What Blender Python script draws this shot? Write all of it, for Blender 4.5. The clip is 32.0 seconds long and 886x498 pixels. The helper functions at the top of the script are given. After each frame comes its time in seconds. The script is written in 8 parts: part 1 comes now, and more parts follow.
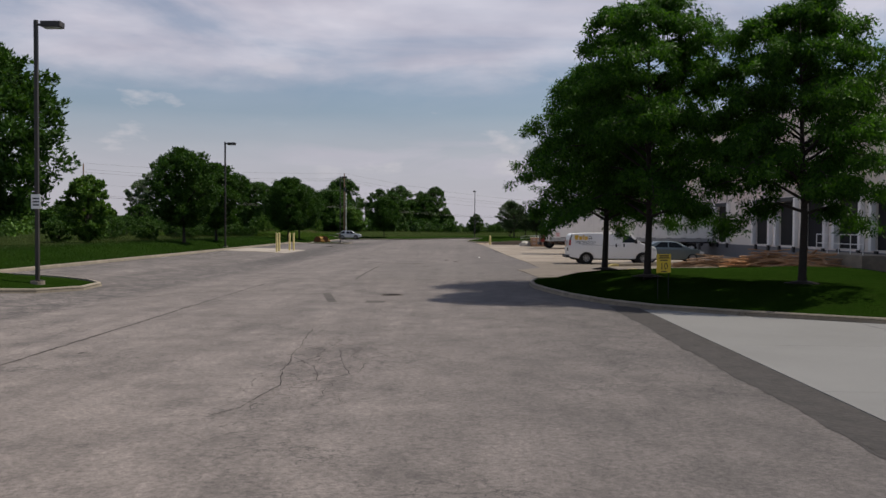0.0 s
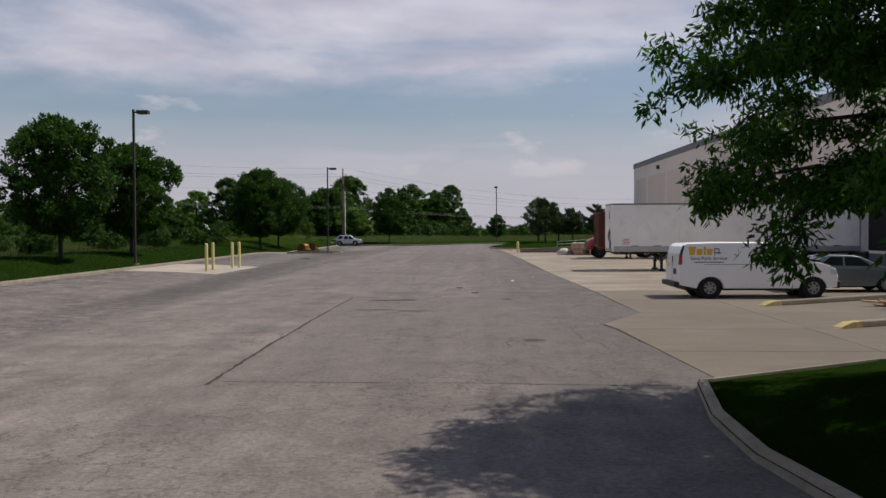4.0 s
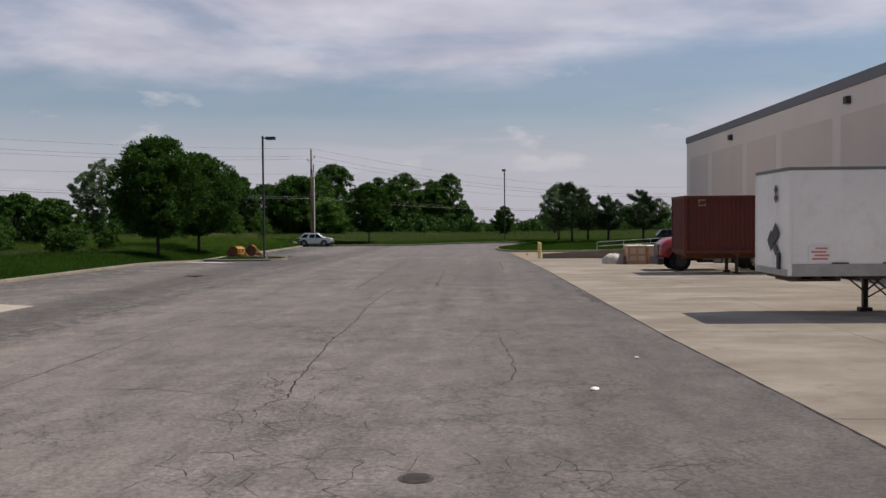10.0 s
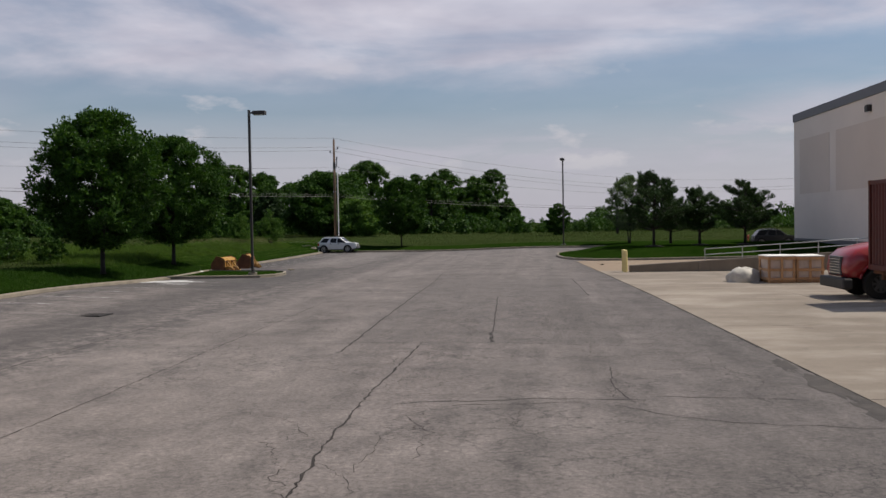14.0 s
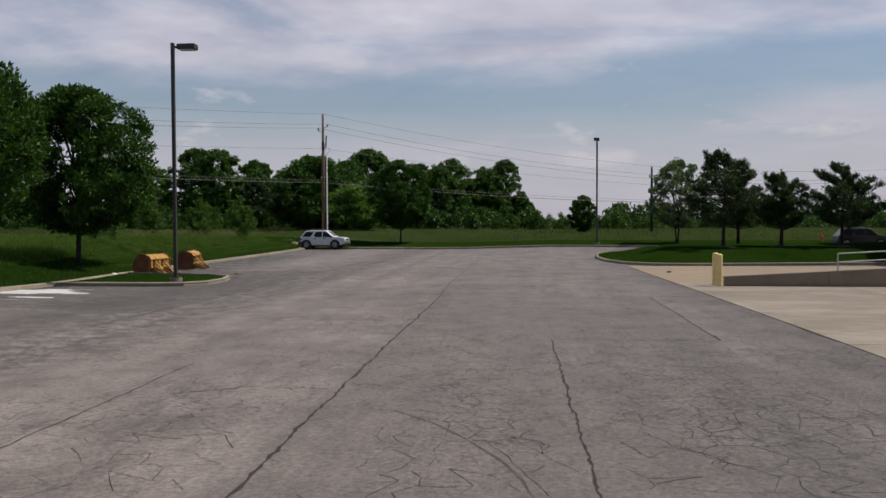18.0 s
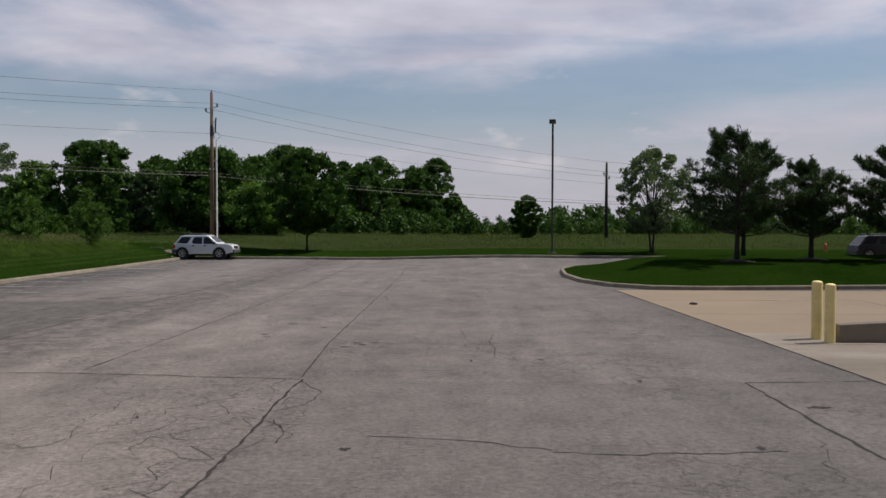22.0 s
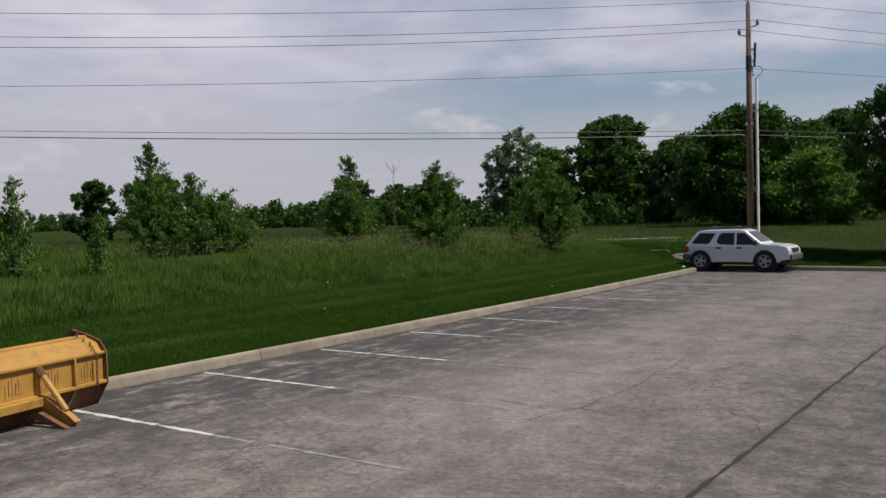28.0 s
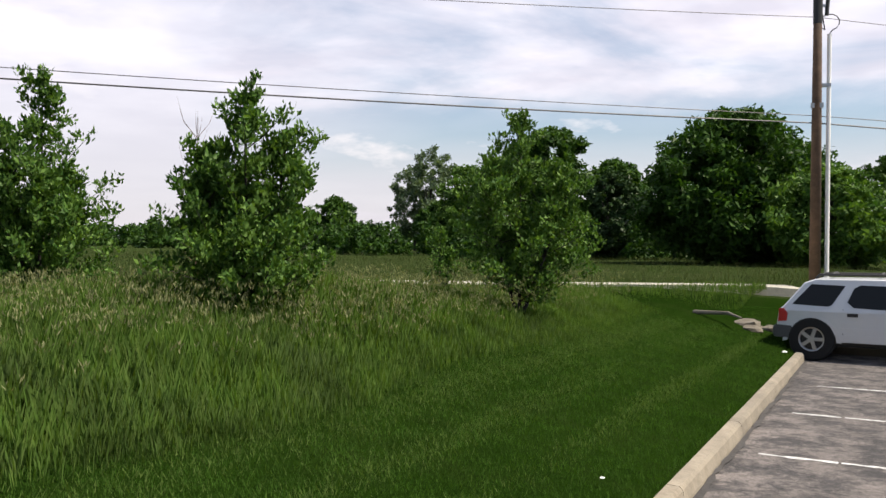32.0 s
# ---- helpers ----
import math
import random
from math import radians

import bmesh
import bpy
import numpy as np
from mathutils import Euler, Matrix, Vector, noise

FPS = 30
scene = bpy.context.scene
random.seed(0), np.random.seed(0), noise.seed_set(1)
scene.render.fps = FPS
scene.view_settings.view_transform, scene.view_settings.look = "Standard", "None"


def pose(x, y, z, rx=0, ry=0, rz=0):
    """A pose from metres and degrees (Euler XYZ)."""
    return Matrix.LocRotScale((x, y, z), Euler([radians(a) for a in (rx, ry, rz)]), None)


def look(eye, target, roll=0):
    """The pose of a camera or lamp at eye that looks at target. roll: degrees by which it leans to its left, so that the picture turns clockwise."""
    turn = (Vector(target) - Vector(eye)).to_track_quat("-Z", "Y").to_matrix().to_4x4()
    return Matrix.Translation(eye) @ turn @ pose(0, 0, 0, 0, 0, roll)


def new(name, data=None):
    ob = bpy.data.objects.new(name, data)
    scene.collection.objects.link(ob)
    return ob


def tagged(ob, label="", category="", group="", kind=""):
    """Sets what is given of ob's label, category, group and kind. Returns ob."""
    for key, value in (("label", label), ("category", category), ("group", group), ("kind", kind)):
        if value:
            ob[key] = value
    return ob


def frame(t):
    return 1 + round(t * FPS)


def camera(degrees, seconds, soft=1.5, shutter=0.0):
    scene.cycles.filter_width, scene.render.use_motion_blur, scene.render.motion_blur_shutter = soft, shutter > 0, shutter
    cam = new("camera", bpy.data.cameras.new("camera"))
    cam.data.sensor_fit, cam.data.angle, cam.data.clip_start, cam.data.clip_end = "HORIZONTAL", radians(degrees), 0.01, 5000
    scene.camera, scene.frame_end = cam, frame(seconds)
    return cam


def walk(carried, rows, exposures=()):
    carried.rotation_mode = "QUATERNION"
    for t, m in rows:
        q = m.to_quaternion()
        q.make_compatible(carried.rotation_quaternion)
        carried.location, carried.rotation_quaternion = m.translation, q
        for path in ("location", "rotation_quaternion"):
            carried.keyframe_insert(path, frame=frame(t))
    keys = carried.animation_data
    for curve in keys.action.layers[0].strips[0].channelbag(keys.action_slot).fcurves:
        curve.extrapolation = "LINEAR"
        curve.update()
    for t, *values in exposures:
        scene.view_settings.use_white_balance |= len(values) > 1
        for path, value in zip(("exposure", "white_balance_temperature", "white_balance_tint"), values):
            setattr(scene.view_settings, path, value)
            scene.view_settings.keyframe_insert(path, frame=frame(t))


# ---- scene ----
cam = camera(53.9, 32.0)
METRES, EYE, TILT, LEAN, TURN = 136.7, 2.05, 0.0, 0.0, -0.5
PATH = [
    (0, (2.63, -2.646, 2.365), (2.582, -0.647, 2.314), 0.3),
    (0.5, (2.598, 0.827, 2.346), (2.542, 2.825, 2.296), 0.8),
    (1, (2.56, 4.024, 2.362), (2.492, 6.022, 2.313), 0.9),
    (1.5, (2.498, 7.212, 2.359), (2.425, 9.211, 2.315), 0.9),
    (2, (2.51, 10.597, 2.319), (2.427, 12.595, 2.281), 0.6),
    (2.5, (2.426, 13.746, 2.336), (2.336, 15.744, 2.299), 0.3),
    (3, (2.35, 16.688, 2.366), (2.255, 18.686, 2.33), 0.2),
    (3.5, (2.349, 19.3, 2.497), (2.255, 21.298, 2.456), -0.1),
    (5.5, (2.294, 29.926, 2.6), (2.232, 31.924, 2.541), -0.8),
    (6, (2.33, 32.451, 2.609), (2.278, 34.449, 2.547), -1.9),
    (6.5, (2.318, 34.914, 2.604), (2.272, 36.912, 2.55), -1.0),
    (7, (2.337, 37.266, 2.594), (2.297, 39.264, 2.543), -0.9),
    (7.5, (2.369, 39.45, 2.583), (2.337, 41.45, 2.533), -0.8),
    (8, (2.373, 41.635, 2.576), (2.352, 43.634, 2.526), -0.1),
    (8.5, (2.413, 43.803, 2.589), (2.397, 45.802, 2.534), -0.6),
    (9, (2.353, 45.954, 2.622), (2.323, 47.953, 2.564), -0.4),
    (9.5, (2.237, 48.195, 2.601), (2.175, 50.194, 2.543), -0.2),
    (10, (2.104, 50.467, 2.612), (2.01, 52.464, 2.553), -0.5),
    (10.5, (1.978, 52.732, 2.51), (1.85, 54.728, 2.454), -0.4),
    (11, (1.795, 54.906, 2.532), (1.633, 56.898, 2.475), -0.5),
    (11.5, (1.614, 56.838, 2.638), (1.43, 58.828, 2.575), 0.5),
    (12, (1.529, 58.944, 2.649), (1.341, 60.934, 2.581), -0.0),
    (12.5, (1.384, 61.046, 2.68), (1.2, 63.037, 2.621), -0.5),
    (13, (1.211, 63.09, 2.667), (1.028, 65.081, 2.617), -0.4),
    (13.5, (1.095, 65.065, 2.66), (0.909, 67.056, 2.61), -1.2),
    (14, (0.945, 67.051, 2.721), (0.755, 69.041, 2.663), -1.0),
    (14.5, (0.892, 68.687, 2.776), (0.694, 70.677, 2.712), -1.0),
    (16.5, (0.041, 76.409, 2.626), (-0.171, 78.397, 2.565), -0.5),
    (17, (-0.169, 78.139, 2.507), (-0.378, 80.127, 2.445), -0.3),
    (17.5, (-0.314, 79.86, 2.464), (-0.523, 81.848, 2.399), -0.4),
    (18, (-0.504, 81.593, 2.41), (-0.708, 83.582, 2.343), -0.2),
    (18.5, (-0.674, 83.354, 2.445), (-0.871, 85.343, 2.377), -0.0),
    (19, (-0.776, 85.099, 2.426), (-0.967, 87.089, 2.36), 0.3),
    (19.5, (-0.955, 87.066, 2.331), (-1.131, 89.057, 2.267), -0.1),
    (20, (-0.943, 88.681, 2.364), (-1.102, 90.674, 2.301), -0.0),
    (20.5, (-1.012, 90.639, 2.341), (-1.143, 92.634, 2.28), -0.1),
    (21, (-1.056, 92.63, 2.327), (-1.157, 94.627, 2.267), 0.3),
    (21.5, (-1.075, 94.623, 2.27), (-1.151, 96.621, 2.213), 0.5),
    (22, (-1.01, 96.369, 2.306), (-1.056, 98.368, 2.249), 0.1),
    (22.5, (-0.927, 98.294, 2.27), (-0.944, 100.293, 2.215), 0.3),
    (23, (-0.86, 100.343, 2.283), (-0.848, 102.342, 2.228), 0.0),
    (23.5, (-0.765, 102.222, 2.236), (-0.74, 104.221, 2.184), -0.3),
    (24, (-0.755, 104.077, 2.243), (-0.733, 106.076, 2.192), 0.2),
    (24.5, (-1.093, 105.918, 2.405), (-1.074, 107.917, 2.349), -1.2),
    (25, (-1.39, 107.888, 2.364), (-1.437, 109.886, 2.306), -1.1),
    (25.5, (-1.952, 109.919, 2.295), (-2.157, 111.908, 2.245), -1.8),
    (26, (-2.726, 111.551, 2.292), (-3.151, 113.505, 2.239), -1.0),
    (26.5, (-3.688, 113.599, 2.149), (-4.352, 115.484, 2.106), -2.4),
    (28.5, (-9.193, 120.612, 2.283), (-10.435, 122.177, 2.197), -0.7),
    (29, (-10.542, 122.164, 2.269), (-11.832, 123.69, 2.177), -0.5),
    (29.5, (-11.833, 123.739, 2.258), (-13.147, 125.243, 2.158), 0.0),
    (30, (-13.134, 125.391, 2.241), (-14.436, 126.907, 2.139), 1.9),
    (30.5, (-14.241, 127.427, 2.256), (-15.477, 128.997, 2.175), -1.3),
    (31, (-15.371, 129.455, 2.142), (-16.54, 131.077, 2.097), 2.3),
    (31.5, (-16.236, 131.652, 2.122), (-17.324, 133.33, 2.107), -1.1),
    (32, (-16.978, 133.791, 2.116), (-17.959, 135.534, 2.109), 0.6),
]
walk(cam, [(t, look(eye, target, roll)) for t, eye, target, roll in PATH], [(0, 0, 6650, 10), (26, 0, 6650, 10), (28.5, 0.05, 6600, 10), (29, 0.05, 6600, 10), (30, 0.1, 6750, 10), (30.5, 0.18, 6850, 10), (31, 0.42, 6950, 9), (32, 0.8, 6950, 9)])

# ---- sun, sky ----
SUN = Vector((0.575, 0.18, 1.0)).normalized()
lamp = new("sun", bpy.data.lights.new("sun", "SUN"))
lamp.data.energy, lamp.data.angle, lamp.data.color = 4.9, radians(0.6), (1.0, 0.93, 0.83)
lamp.matrix_world = look(SUN * 60, (0, 0, 0))
world = bpy.data.worlds.new("sky")
scene.world = world
world.use_nodes = True
wn, wl = world.node_tree.nodes, world.node_tree.links
wn.clear()


def wnode(kind, **values):
    n = wn.new(kind)
    for key, v in values.items():
        n.inputs[key].default_value = v
    return n


sky = wn.new("ShaderNodeTexSky")
sky.sky_type, sky.sun_disc = "NISHITA", False
sky.sun_elevation, sky.sun_rotation = math.asin(SUN.z), math.atan2(SUN.x, SUN.y)
sky.air_density, sky.dust_density, sky.ozone_density = 1.0, 0.7, 2.5
coord = wn.new("ShaderNodeTexCoord")
split = wn.new("ShaderNodeSeparateXYZ")
wl.new(coord.outputs["Generated"], split.inputs[0])


def wmath(op, a, b=None, clamp=False):
    n = wn.new("ShaderNodeMath")
    n.operation, n.use_clamp = op, clamp
    for i, v in enumerate((a, b)):
        if v is None:
            continue
        if isinstance(v, (int, float)):
            n.inputs[i].default_value = v
        else:
            wl.new(v, n.inputs[i])
    return n.outputs[0]


def wramp(value, stops):
    n = wn.new("ShaderNodeValToRGB")
    wl.new(value, n.inputs[0])
    e = n.color_ramp.elements
    while len(e) < len(stops):
        e.new(0.5)
    for el, (p, c) in zip(e, stops):
        el.position, el.color = p, (*((c, c, c) if isinstance(c, (int, float)) else c), 1)
    return n.outputs[0]


# a sheet of high cloud, seen on a flat ceiling far up, so that it draws out towards the horizon
high = wmath("MAXIMUM", split.outputs[2], 0.03)
over = wmath("ADD", high, 0.10)
cx, cy = wmath("DIVIDE", split.outputs[0], over), wmath("DIVIDE", split.outputs[1], over)
flat = wn.new("ShaderNodeCombineXYZ")
wl.new(cx, flat.inputs[0]), wl.new(cy, flat.inputs[1])
sheet = wnode("ShaderNodeTexNoise", Scale=0.75, Detail=8.0, Roughness=0.58, Distortion=0.8)
wl.new(flat.outputs[0], sheet.inputs["Vector"])
# the bank of cloud lies over a clearer band, and thins out overhead
waver = wnode("ShaderNodeTexNoise", Scale=3.2, Detail=7.0, Roughness=0.58)
long_ways = wn.new("ShaderNodeVectorMath")
long_ways.operation = "MULTIPLY"
long_ways.inputs[1].default_value = (1.0, 1.0, 3.4)
wl.new(coord.outputs["Generated"], long_ways.inputs[0]), wl.new(long_ways.outputs[0], waver.inputs["Vector"])
level = wmath("ADD", split.outputs[2], wmath("MULTIPLY", wmath("SUBTRACT", waver.outputs[0], 0.5), 0.12))
level = wmath("SUBTRACT", level, wmath("MULTIPLY", split.outputs[0], 0.06))
bank = wramp(level, [(0.0, 0.95), (0.075, 0.88), (0.105, 0.48), (0.128, 0.2), (0.162, 0.2), (0.178, 0.5), (0.195, 0.93), (0.30, 0.95), (0.42, 0.55), (0.7, 0.25)])
wisps = wramp(sheet.outputs[0], [(0.36, 0.45), (0.48, 0.8), (0.6, 1.0)])
cover = wmath("MULTIPLY", bank, wisps)
# the bank lies in the north and west; the rest of the sky is mostly clear
north = wmath("SUBTRACT", wmath("MULTIPLY", split.outputs[1], 0.8), wmath("MULTIPLY", split.outputs[0], 0.6))
cover = wmath("MULTIPLY", cover, wramp(wmath("ADD", north, 0.5), [(0.2, 0.45), (0.62, 1.0)]))
# puffs low over the horizon
puff = wnode("ShaderNodeTexNoise", Scale=9.0, Detail=5.0, Roughness=0.55)
stretch = wn.new("ShaderNodeVectorMath")
stretch.operation = "MULTIPLY"
stretch.inputs[1].default_value = (1.0, 1.0, 2.6)
wl.new(coord.outputs["Generated"], stretch.inputs[0]), wl.new(stretch.outputs[0], puff.inputs["Vector"])
band = wramp(split.outputs[2], [(0.02, 0.0), (0.07, 1.0), (0.13, 0.7), (0.2, 0.0)])
puffs = wmath("MULTIPLY", wramp(puff.outputs[0], [(0.60, 0.0), (0.69, 0.9)]), band)
haze = wramp(split.outputs[2], [(0.0, 0.92), (0.07, 0.75), (0.13, 0.15), (0.3, 0.0)])
cover = wmath("MAXIMUM", cover, haze)
# thicker, even cloud low in the west
west_haze = wramp(wmath("MULTIPLY", split.outputs[0], -1.0), [(0.42, 0.0), (0.72, 0.85)])
cover = wmath("MAXIMUM", cover, wmath("MULTIPLY", west_haze, wramp(split.outputs[2], [(0.25, 1.0), (0.5, 0.3)])))


def wmix(f, a, b):
    n = wn.new("ShaderNodeMix")
    n.data_type = "RGBA"
    wl.new(f, n.inputs[0])
    for i, v in ((6, a), (7, b)):
        if isinstance(v, tuple):
            n.inputs[i].default_value = (*v, 1)
        else:
            wl.new(v, n.inputs[i])
    return n.outputs[2]


shade = wnode("ShaderNodeTexNoise", Scale=1.7, Detail=4.0)
wl.new(flat.outputs[0], shade.inputs["Vector"])
billow = wmath("ADD", 0.45, wmath("MULTIPLY", wmath("SUBTRACT", wramp(shade.outputs[0], [(0.35, 0.0), (0.65, 1.0)]), 0.5), wramp(split.outputs[2], [(0.10, 0.12), (0.2, 1.0)])))
cloud = wmix(billow, (5.9, 5.8, 7.0), (8.5, 8.3, 9.4))
tone = wmix(cover, sky.outputs[0], cloud)
tone = wmix(puffs, tone, (7.9, 7.8, 8.5))
murk = wn.new("ShaderNodeMix")
murk.data_type, murk.blend_type = "RGBA", "MULTIPLY"
murk.inputs[0].default_value = 1.0
wl.new(tone, murk.inputs[6]), wl.new(wramp(split.outputs[2], [(0.0, 0.78), (0.09, 0.82), (0.2, 0.97), (0.3, 1.0)]), murk.inputs[7])
back = wnode("ShaderNodeBackground", Strength=0.085)
wl.new(murk.outputs[2], back.inputs[0])
wl.new(back.outputs[0], wn.new("ShaderNodeOutputWorld").inputs[0])


# ---- materials ----
def mat_base(name):
    m = bpy.data.materials.new(name)
    m.use_nodes = True
    n, l = m.node_tree.nodes, m.node_tree.links
    return m, n, l, n["Principled BSDF"]


def noise_of(n, l, scale, detail=4.0, rough=0.55, vector=None):
    t = n.new("ShaderNodeTexNoise")
    t.inputs["Scale"].default_value, t.inputs["Detail"].default_value, t.inputs["Roughness"].default_value = scale, detail, rough
    if vector:
        l.new(vector, t.inputs["Vector"])
    return t.outputs[0]


def ramp_of(n, l, value, stops):
    r = n.new("ShaderNodeValToRGB")
    l.new(value, r.inputs[0])
    e = r.color_ramp.elements
    while len(e) < len(stops):
        e.new(0.5)
    for el, (p, c) in zip(e, stops):
        el.position, el.color = p, (*((c, c, c) if isinstance(c, (int, float)) else c), 1)
    return r.outputs[0]


def mixed(n, l, f, a, b, mode="MIX"):
    k = n.new("ShaderNodeMix")
    k.data_type, k.blend_type = "RGBA", mode
    for i, v in ((0, f), (6, a), (7, b)):
        if isinstance(v, (int, float)):
            k.inputs[i].default_value = v
        elif isinstance(v, tuple):
            k.inputs[i].default_value = (*v, 1)
        else:
            l.new(v, k.inputs[i])
    return k.outputs[2]


def dim(c, k):
    return tuple(min(1.0, v * k) for v in c)


def surface(name, col, rough=0.8, var=0.18, big=0.6, fine=40.0, bump=0.25, metal=0.0, stain=0.0, stain_col=(0.05, 0.045, 0.04), rand=0.0, coat=0.0, space="world"):
    m, n, l, b = mat_base(name)
    if space == "world":
        v = n.new("ShaderNodeNewGeometry").outputs["Position"]
    else:
        v = n.new("ShaderNodeTexCoord").outputs["Object"]
    large, small = noise_of(n, l, big, 5, 0.6, v), noise_of(n, l, fine, 3, 0.6, v)
    c = mixed(n, l, ramp_of(n, l, large, [(0.3, 0.0), (0.7, 1.0)]), dim(col, 1 - var), dim(col, 1 + var))
    c = mixed(n, l, 0.5, c, ramp_of(n, l, small, [(0.25, 1 - 1.2 * var), (0.75, 1 + 0.6 * var)]), "MULTIPLY")
    if stain:
        s = ramp_of(n, l, noise_of(n, l, big * 2.7, 6, 0.65, v), [(0.52, 0.0), (0.72, stain)])
        c = mixed(n, l, s, c, stain_col)
    if rand:
        o = n.new("ShaderNodeObjectInfo").outputs["Random"]
        c = mixed(n, l, 1.0, c, ramp_of(n, l, o, [(0.0, 1 - rand), (1.0, 1 + rand)]), "MULTIPLY")
    l.new(c, b.inputs["Base Color"])
    b.inputs["Metallic"].default_value = metal
    if rough >= 0.85:
        b.inputs["Diffuse Roughness"].default_value = 1.0
    if coat:
        b.inputs["Coat Weight"].default_value, b.inputs["Coat Roughness"].default_value = coat, 0.06
    l.new(ramp_of(n, l, large, [(0.2, max(0.03, rough - 0.08)), (0.8, min(1, rough + 0.08))]), b.inputs["Roughness"])
    if bump:
        k = n.new("ShaderNodeBump")
        k.inputs["Strength"].default_value, k.inputs["Distance"].default_value = bump, 0.02
        l.new(small, k.inputs["Height"]), l.new(k.outputs[0], b.inputs["Normal"])
    return m


def leaf_mat(name, dark, light, through_part=0.28, rough=0.5, drifts=0.0):
    """Leaves or blades that differ one by one and, with drifts, by patches of ground."""
    m, n, l, b = mat_base(name)
    r = n.new("ShaderNodeNewGeometry").outputs["Random Per Island"]
    c = ramp_of(n, l, r, [(0.0, dark), (0.65, tuple((p + q) / 2 for p, q in zip(dark, light))), (1.0, light)])
    if drifts:
        v = n.new("ShaderNodeNewGeometry").outputs["Position"]
        c = mixed(n, l, ramp_of(n, l, noise_of(n, l, drifts, 5, 0.65, v), [(0.50, 0.0), (0.68, 0.5)]), c, (0.075, 0.098, 0.050) if drifts < 1 else light)
        c = mixed(n, l, 1.0, c, ramp_of(n, l, noise_of(n, l, drifts * 2.3, 5, 0.7, v), [(0.34, 0.62), (0.5, 1.0), (0.66, 1.3)]), "MULTIPLY")
    l.new(c, b.inputs["Base Color"])
    b.inputs["Roughness"].default_value, b.inputs["Specular IOR Level"].default_value = rough, 0.12
    t = n.new("ShaderNodeBsdfTranslucent")
    l.new(mixed(n, l, 1.0, c, (1.25, 1.3, 0.5), "MULTIPLY"), t.inputs[0])
    k = n.new("ShaderNodeMixShader")
    k.inputs[0].default_value = through_part
    l.new(b.outputs[0], k.inputs[1]), l.new(t.outputs[0], k.inputs[2])
    l.new(k.outputs[0], n["Material Output"].inputs[0])
    return m


def times(n, l, a, b):
    k = n.new("ShaderNodeMath")
    k.operation = "MULTIPLY"
    for i, q in enumerate((a, b)):
        if isinstance(q, float):
            k.inputs[i].default_value = q
        else:
            l.new(q, k.inputs[i])
    return k.outputs[0]


def box_mask(n, l, sp, xs, ys, soft):
    """One within a stretch of the plan, nought outside it."""
    out = None
    for axis, (lo, hi) in enumerate((xs, ys)):
        for a, b in ((lo - soft, lo + soft), (hi + soft, hi - soft)):
            k = n.new("ShaderNodeMapRange")
            l.new(sp.outputs[axis], k.inputs[0])
            for i, q in ((1, a), (2, b), (3, 0.0), (4, 1.0)):
                k.inputs[i].default_value = q
            out = k.outputs[0] if out is None else times(n, l, out, k.outputs[0])
    return out


def yard_mat():
    """Buff yard concrete, paler where wheels scrub it, browner near the road."""
    m, n, l, b = mat_base("yard_concrete")
    v = n.new("ShaderNodeNewGeometry").outputs["Position"]
    sp = n.new("ShaderNodeSeparateXYZ")
    l.new(v, sp.inputs[0])
    drag = n.new("ShaderNodeMapping")
    l.new(v, drag.inputs[0])
    drag.inputs["Scale"].default_value = (0.32, 0.62, 1.0)
    drag.inputs["Rotation"].default_value = (0, 0, 0.45)
    wide, smear, fine = noise_of(n, l, 0.17, 5, 0.6, v), noise_of(n, l, 0.8, 7, 0.65, drag.outputs[0]), noise_of(n, l, 42, 4, 0.7, v)
    c = mixed(n, l, ramp_of(n, l, wide, [(0.32, 0.0), (0.68, 1.0)]), (0.235, 0.190, 0.145), (0.335, 0.280, 0.220))
    c = mixed(n, l, ramp_of(n, l, smear, [(0.48, 0.0), (0.62, 0.7)]), c, (0.42, 0.36, 0.29))
    c = mixed(n, l, ramp_of(n, l, smear, [(0.30, 0.4), (0.44, 0.0)]), c, (0.130, 0.098, 0.070))
    spots = noise_of(n, l, 1.7, 7, 0.7, v)
    c = mixed(n, l, ramp_of(n, l, spots, [(0.60, 0.0), (0.70, 0.55)]), c, (0.120, 0.095, 0.072))
    near = box_mask(n, l, sp, (0.0, 40.0), (30.0, 57.4), 0.04)
    c = mixed(n, l, times(n, l, near, 0.75), c, (0.140, 0.114, 0.085))
    c = mixed(n, l, 0.6, c, ramp_of(n, l, fine, [(0.25, 0.72), (0.75, 1.22)]), "MULTIPLY")
    o = n.new("ShaderNodeObjectInfo").outputs["Random"]
    c = mixed(n, l, 1.0, c, ramp_of(n, l, o, [(0.0, 0.91), (1.0, 1.07)]), "MULTIPLY")
    l.new(c, b.inputs["Base Color"])
    b.inputs["Roughness"].default_value, b.inputs["Diffuse Roughness"].default_value = 0.87, 1.0
    k = n.new("ShaderNodeBump")
    k.inputs["Strength"].default_value, k.inputs["Distance"].default_value = 0.25, 0.02
    l.new(fine, k.inputs["Height"]), l.new(k.outputs[0], b.inputs["Normal"])
    return m


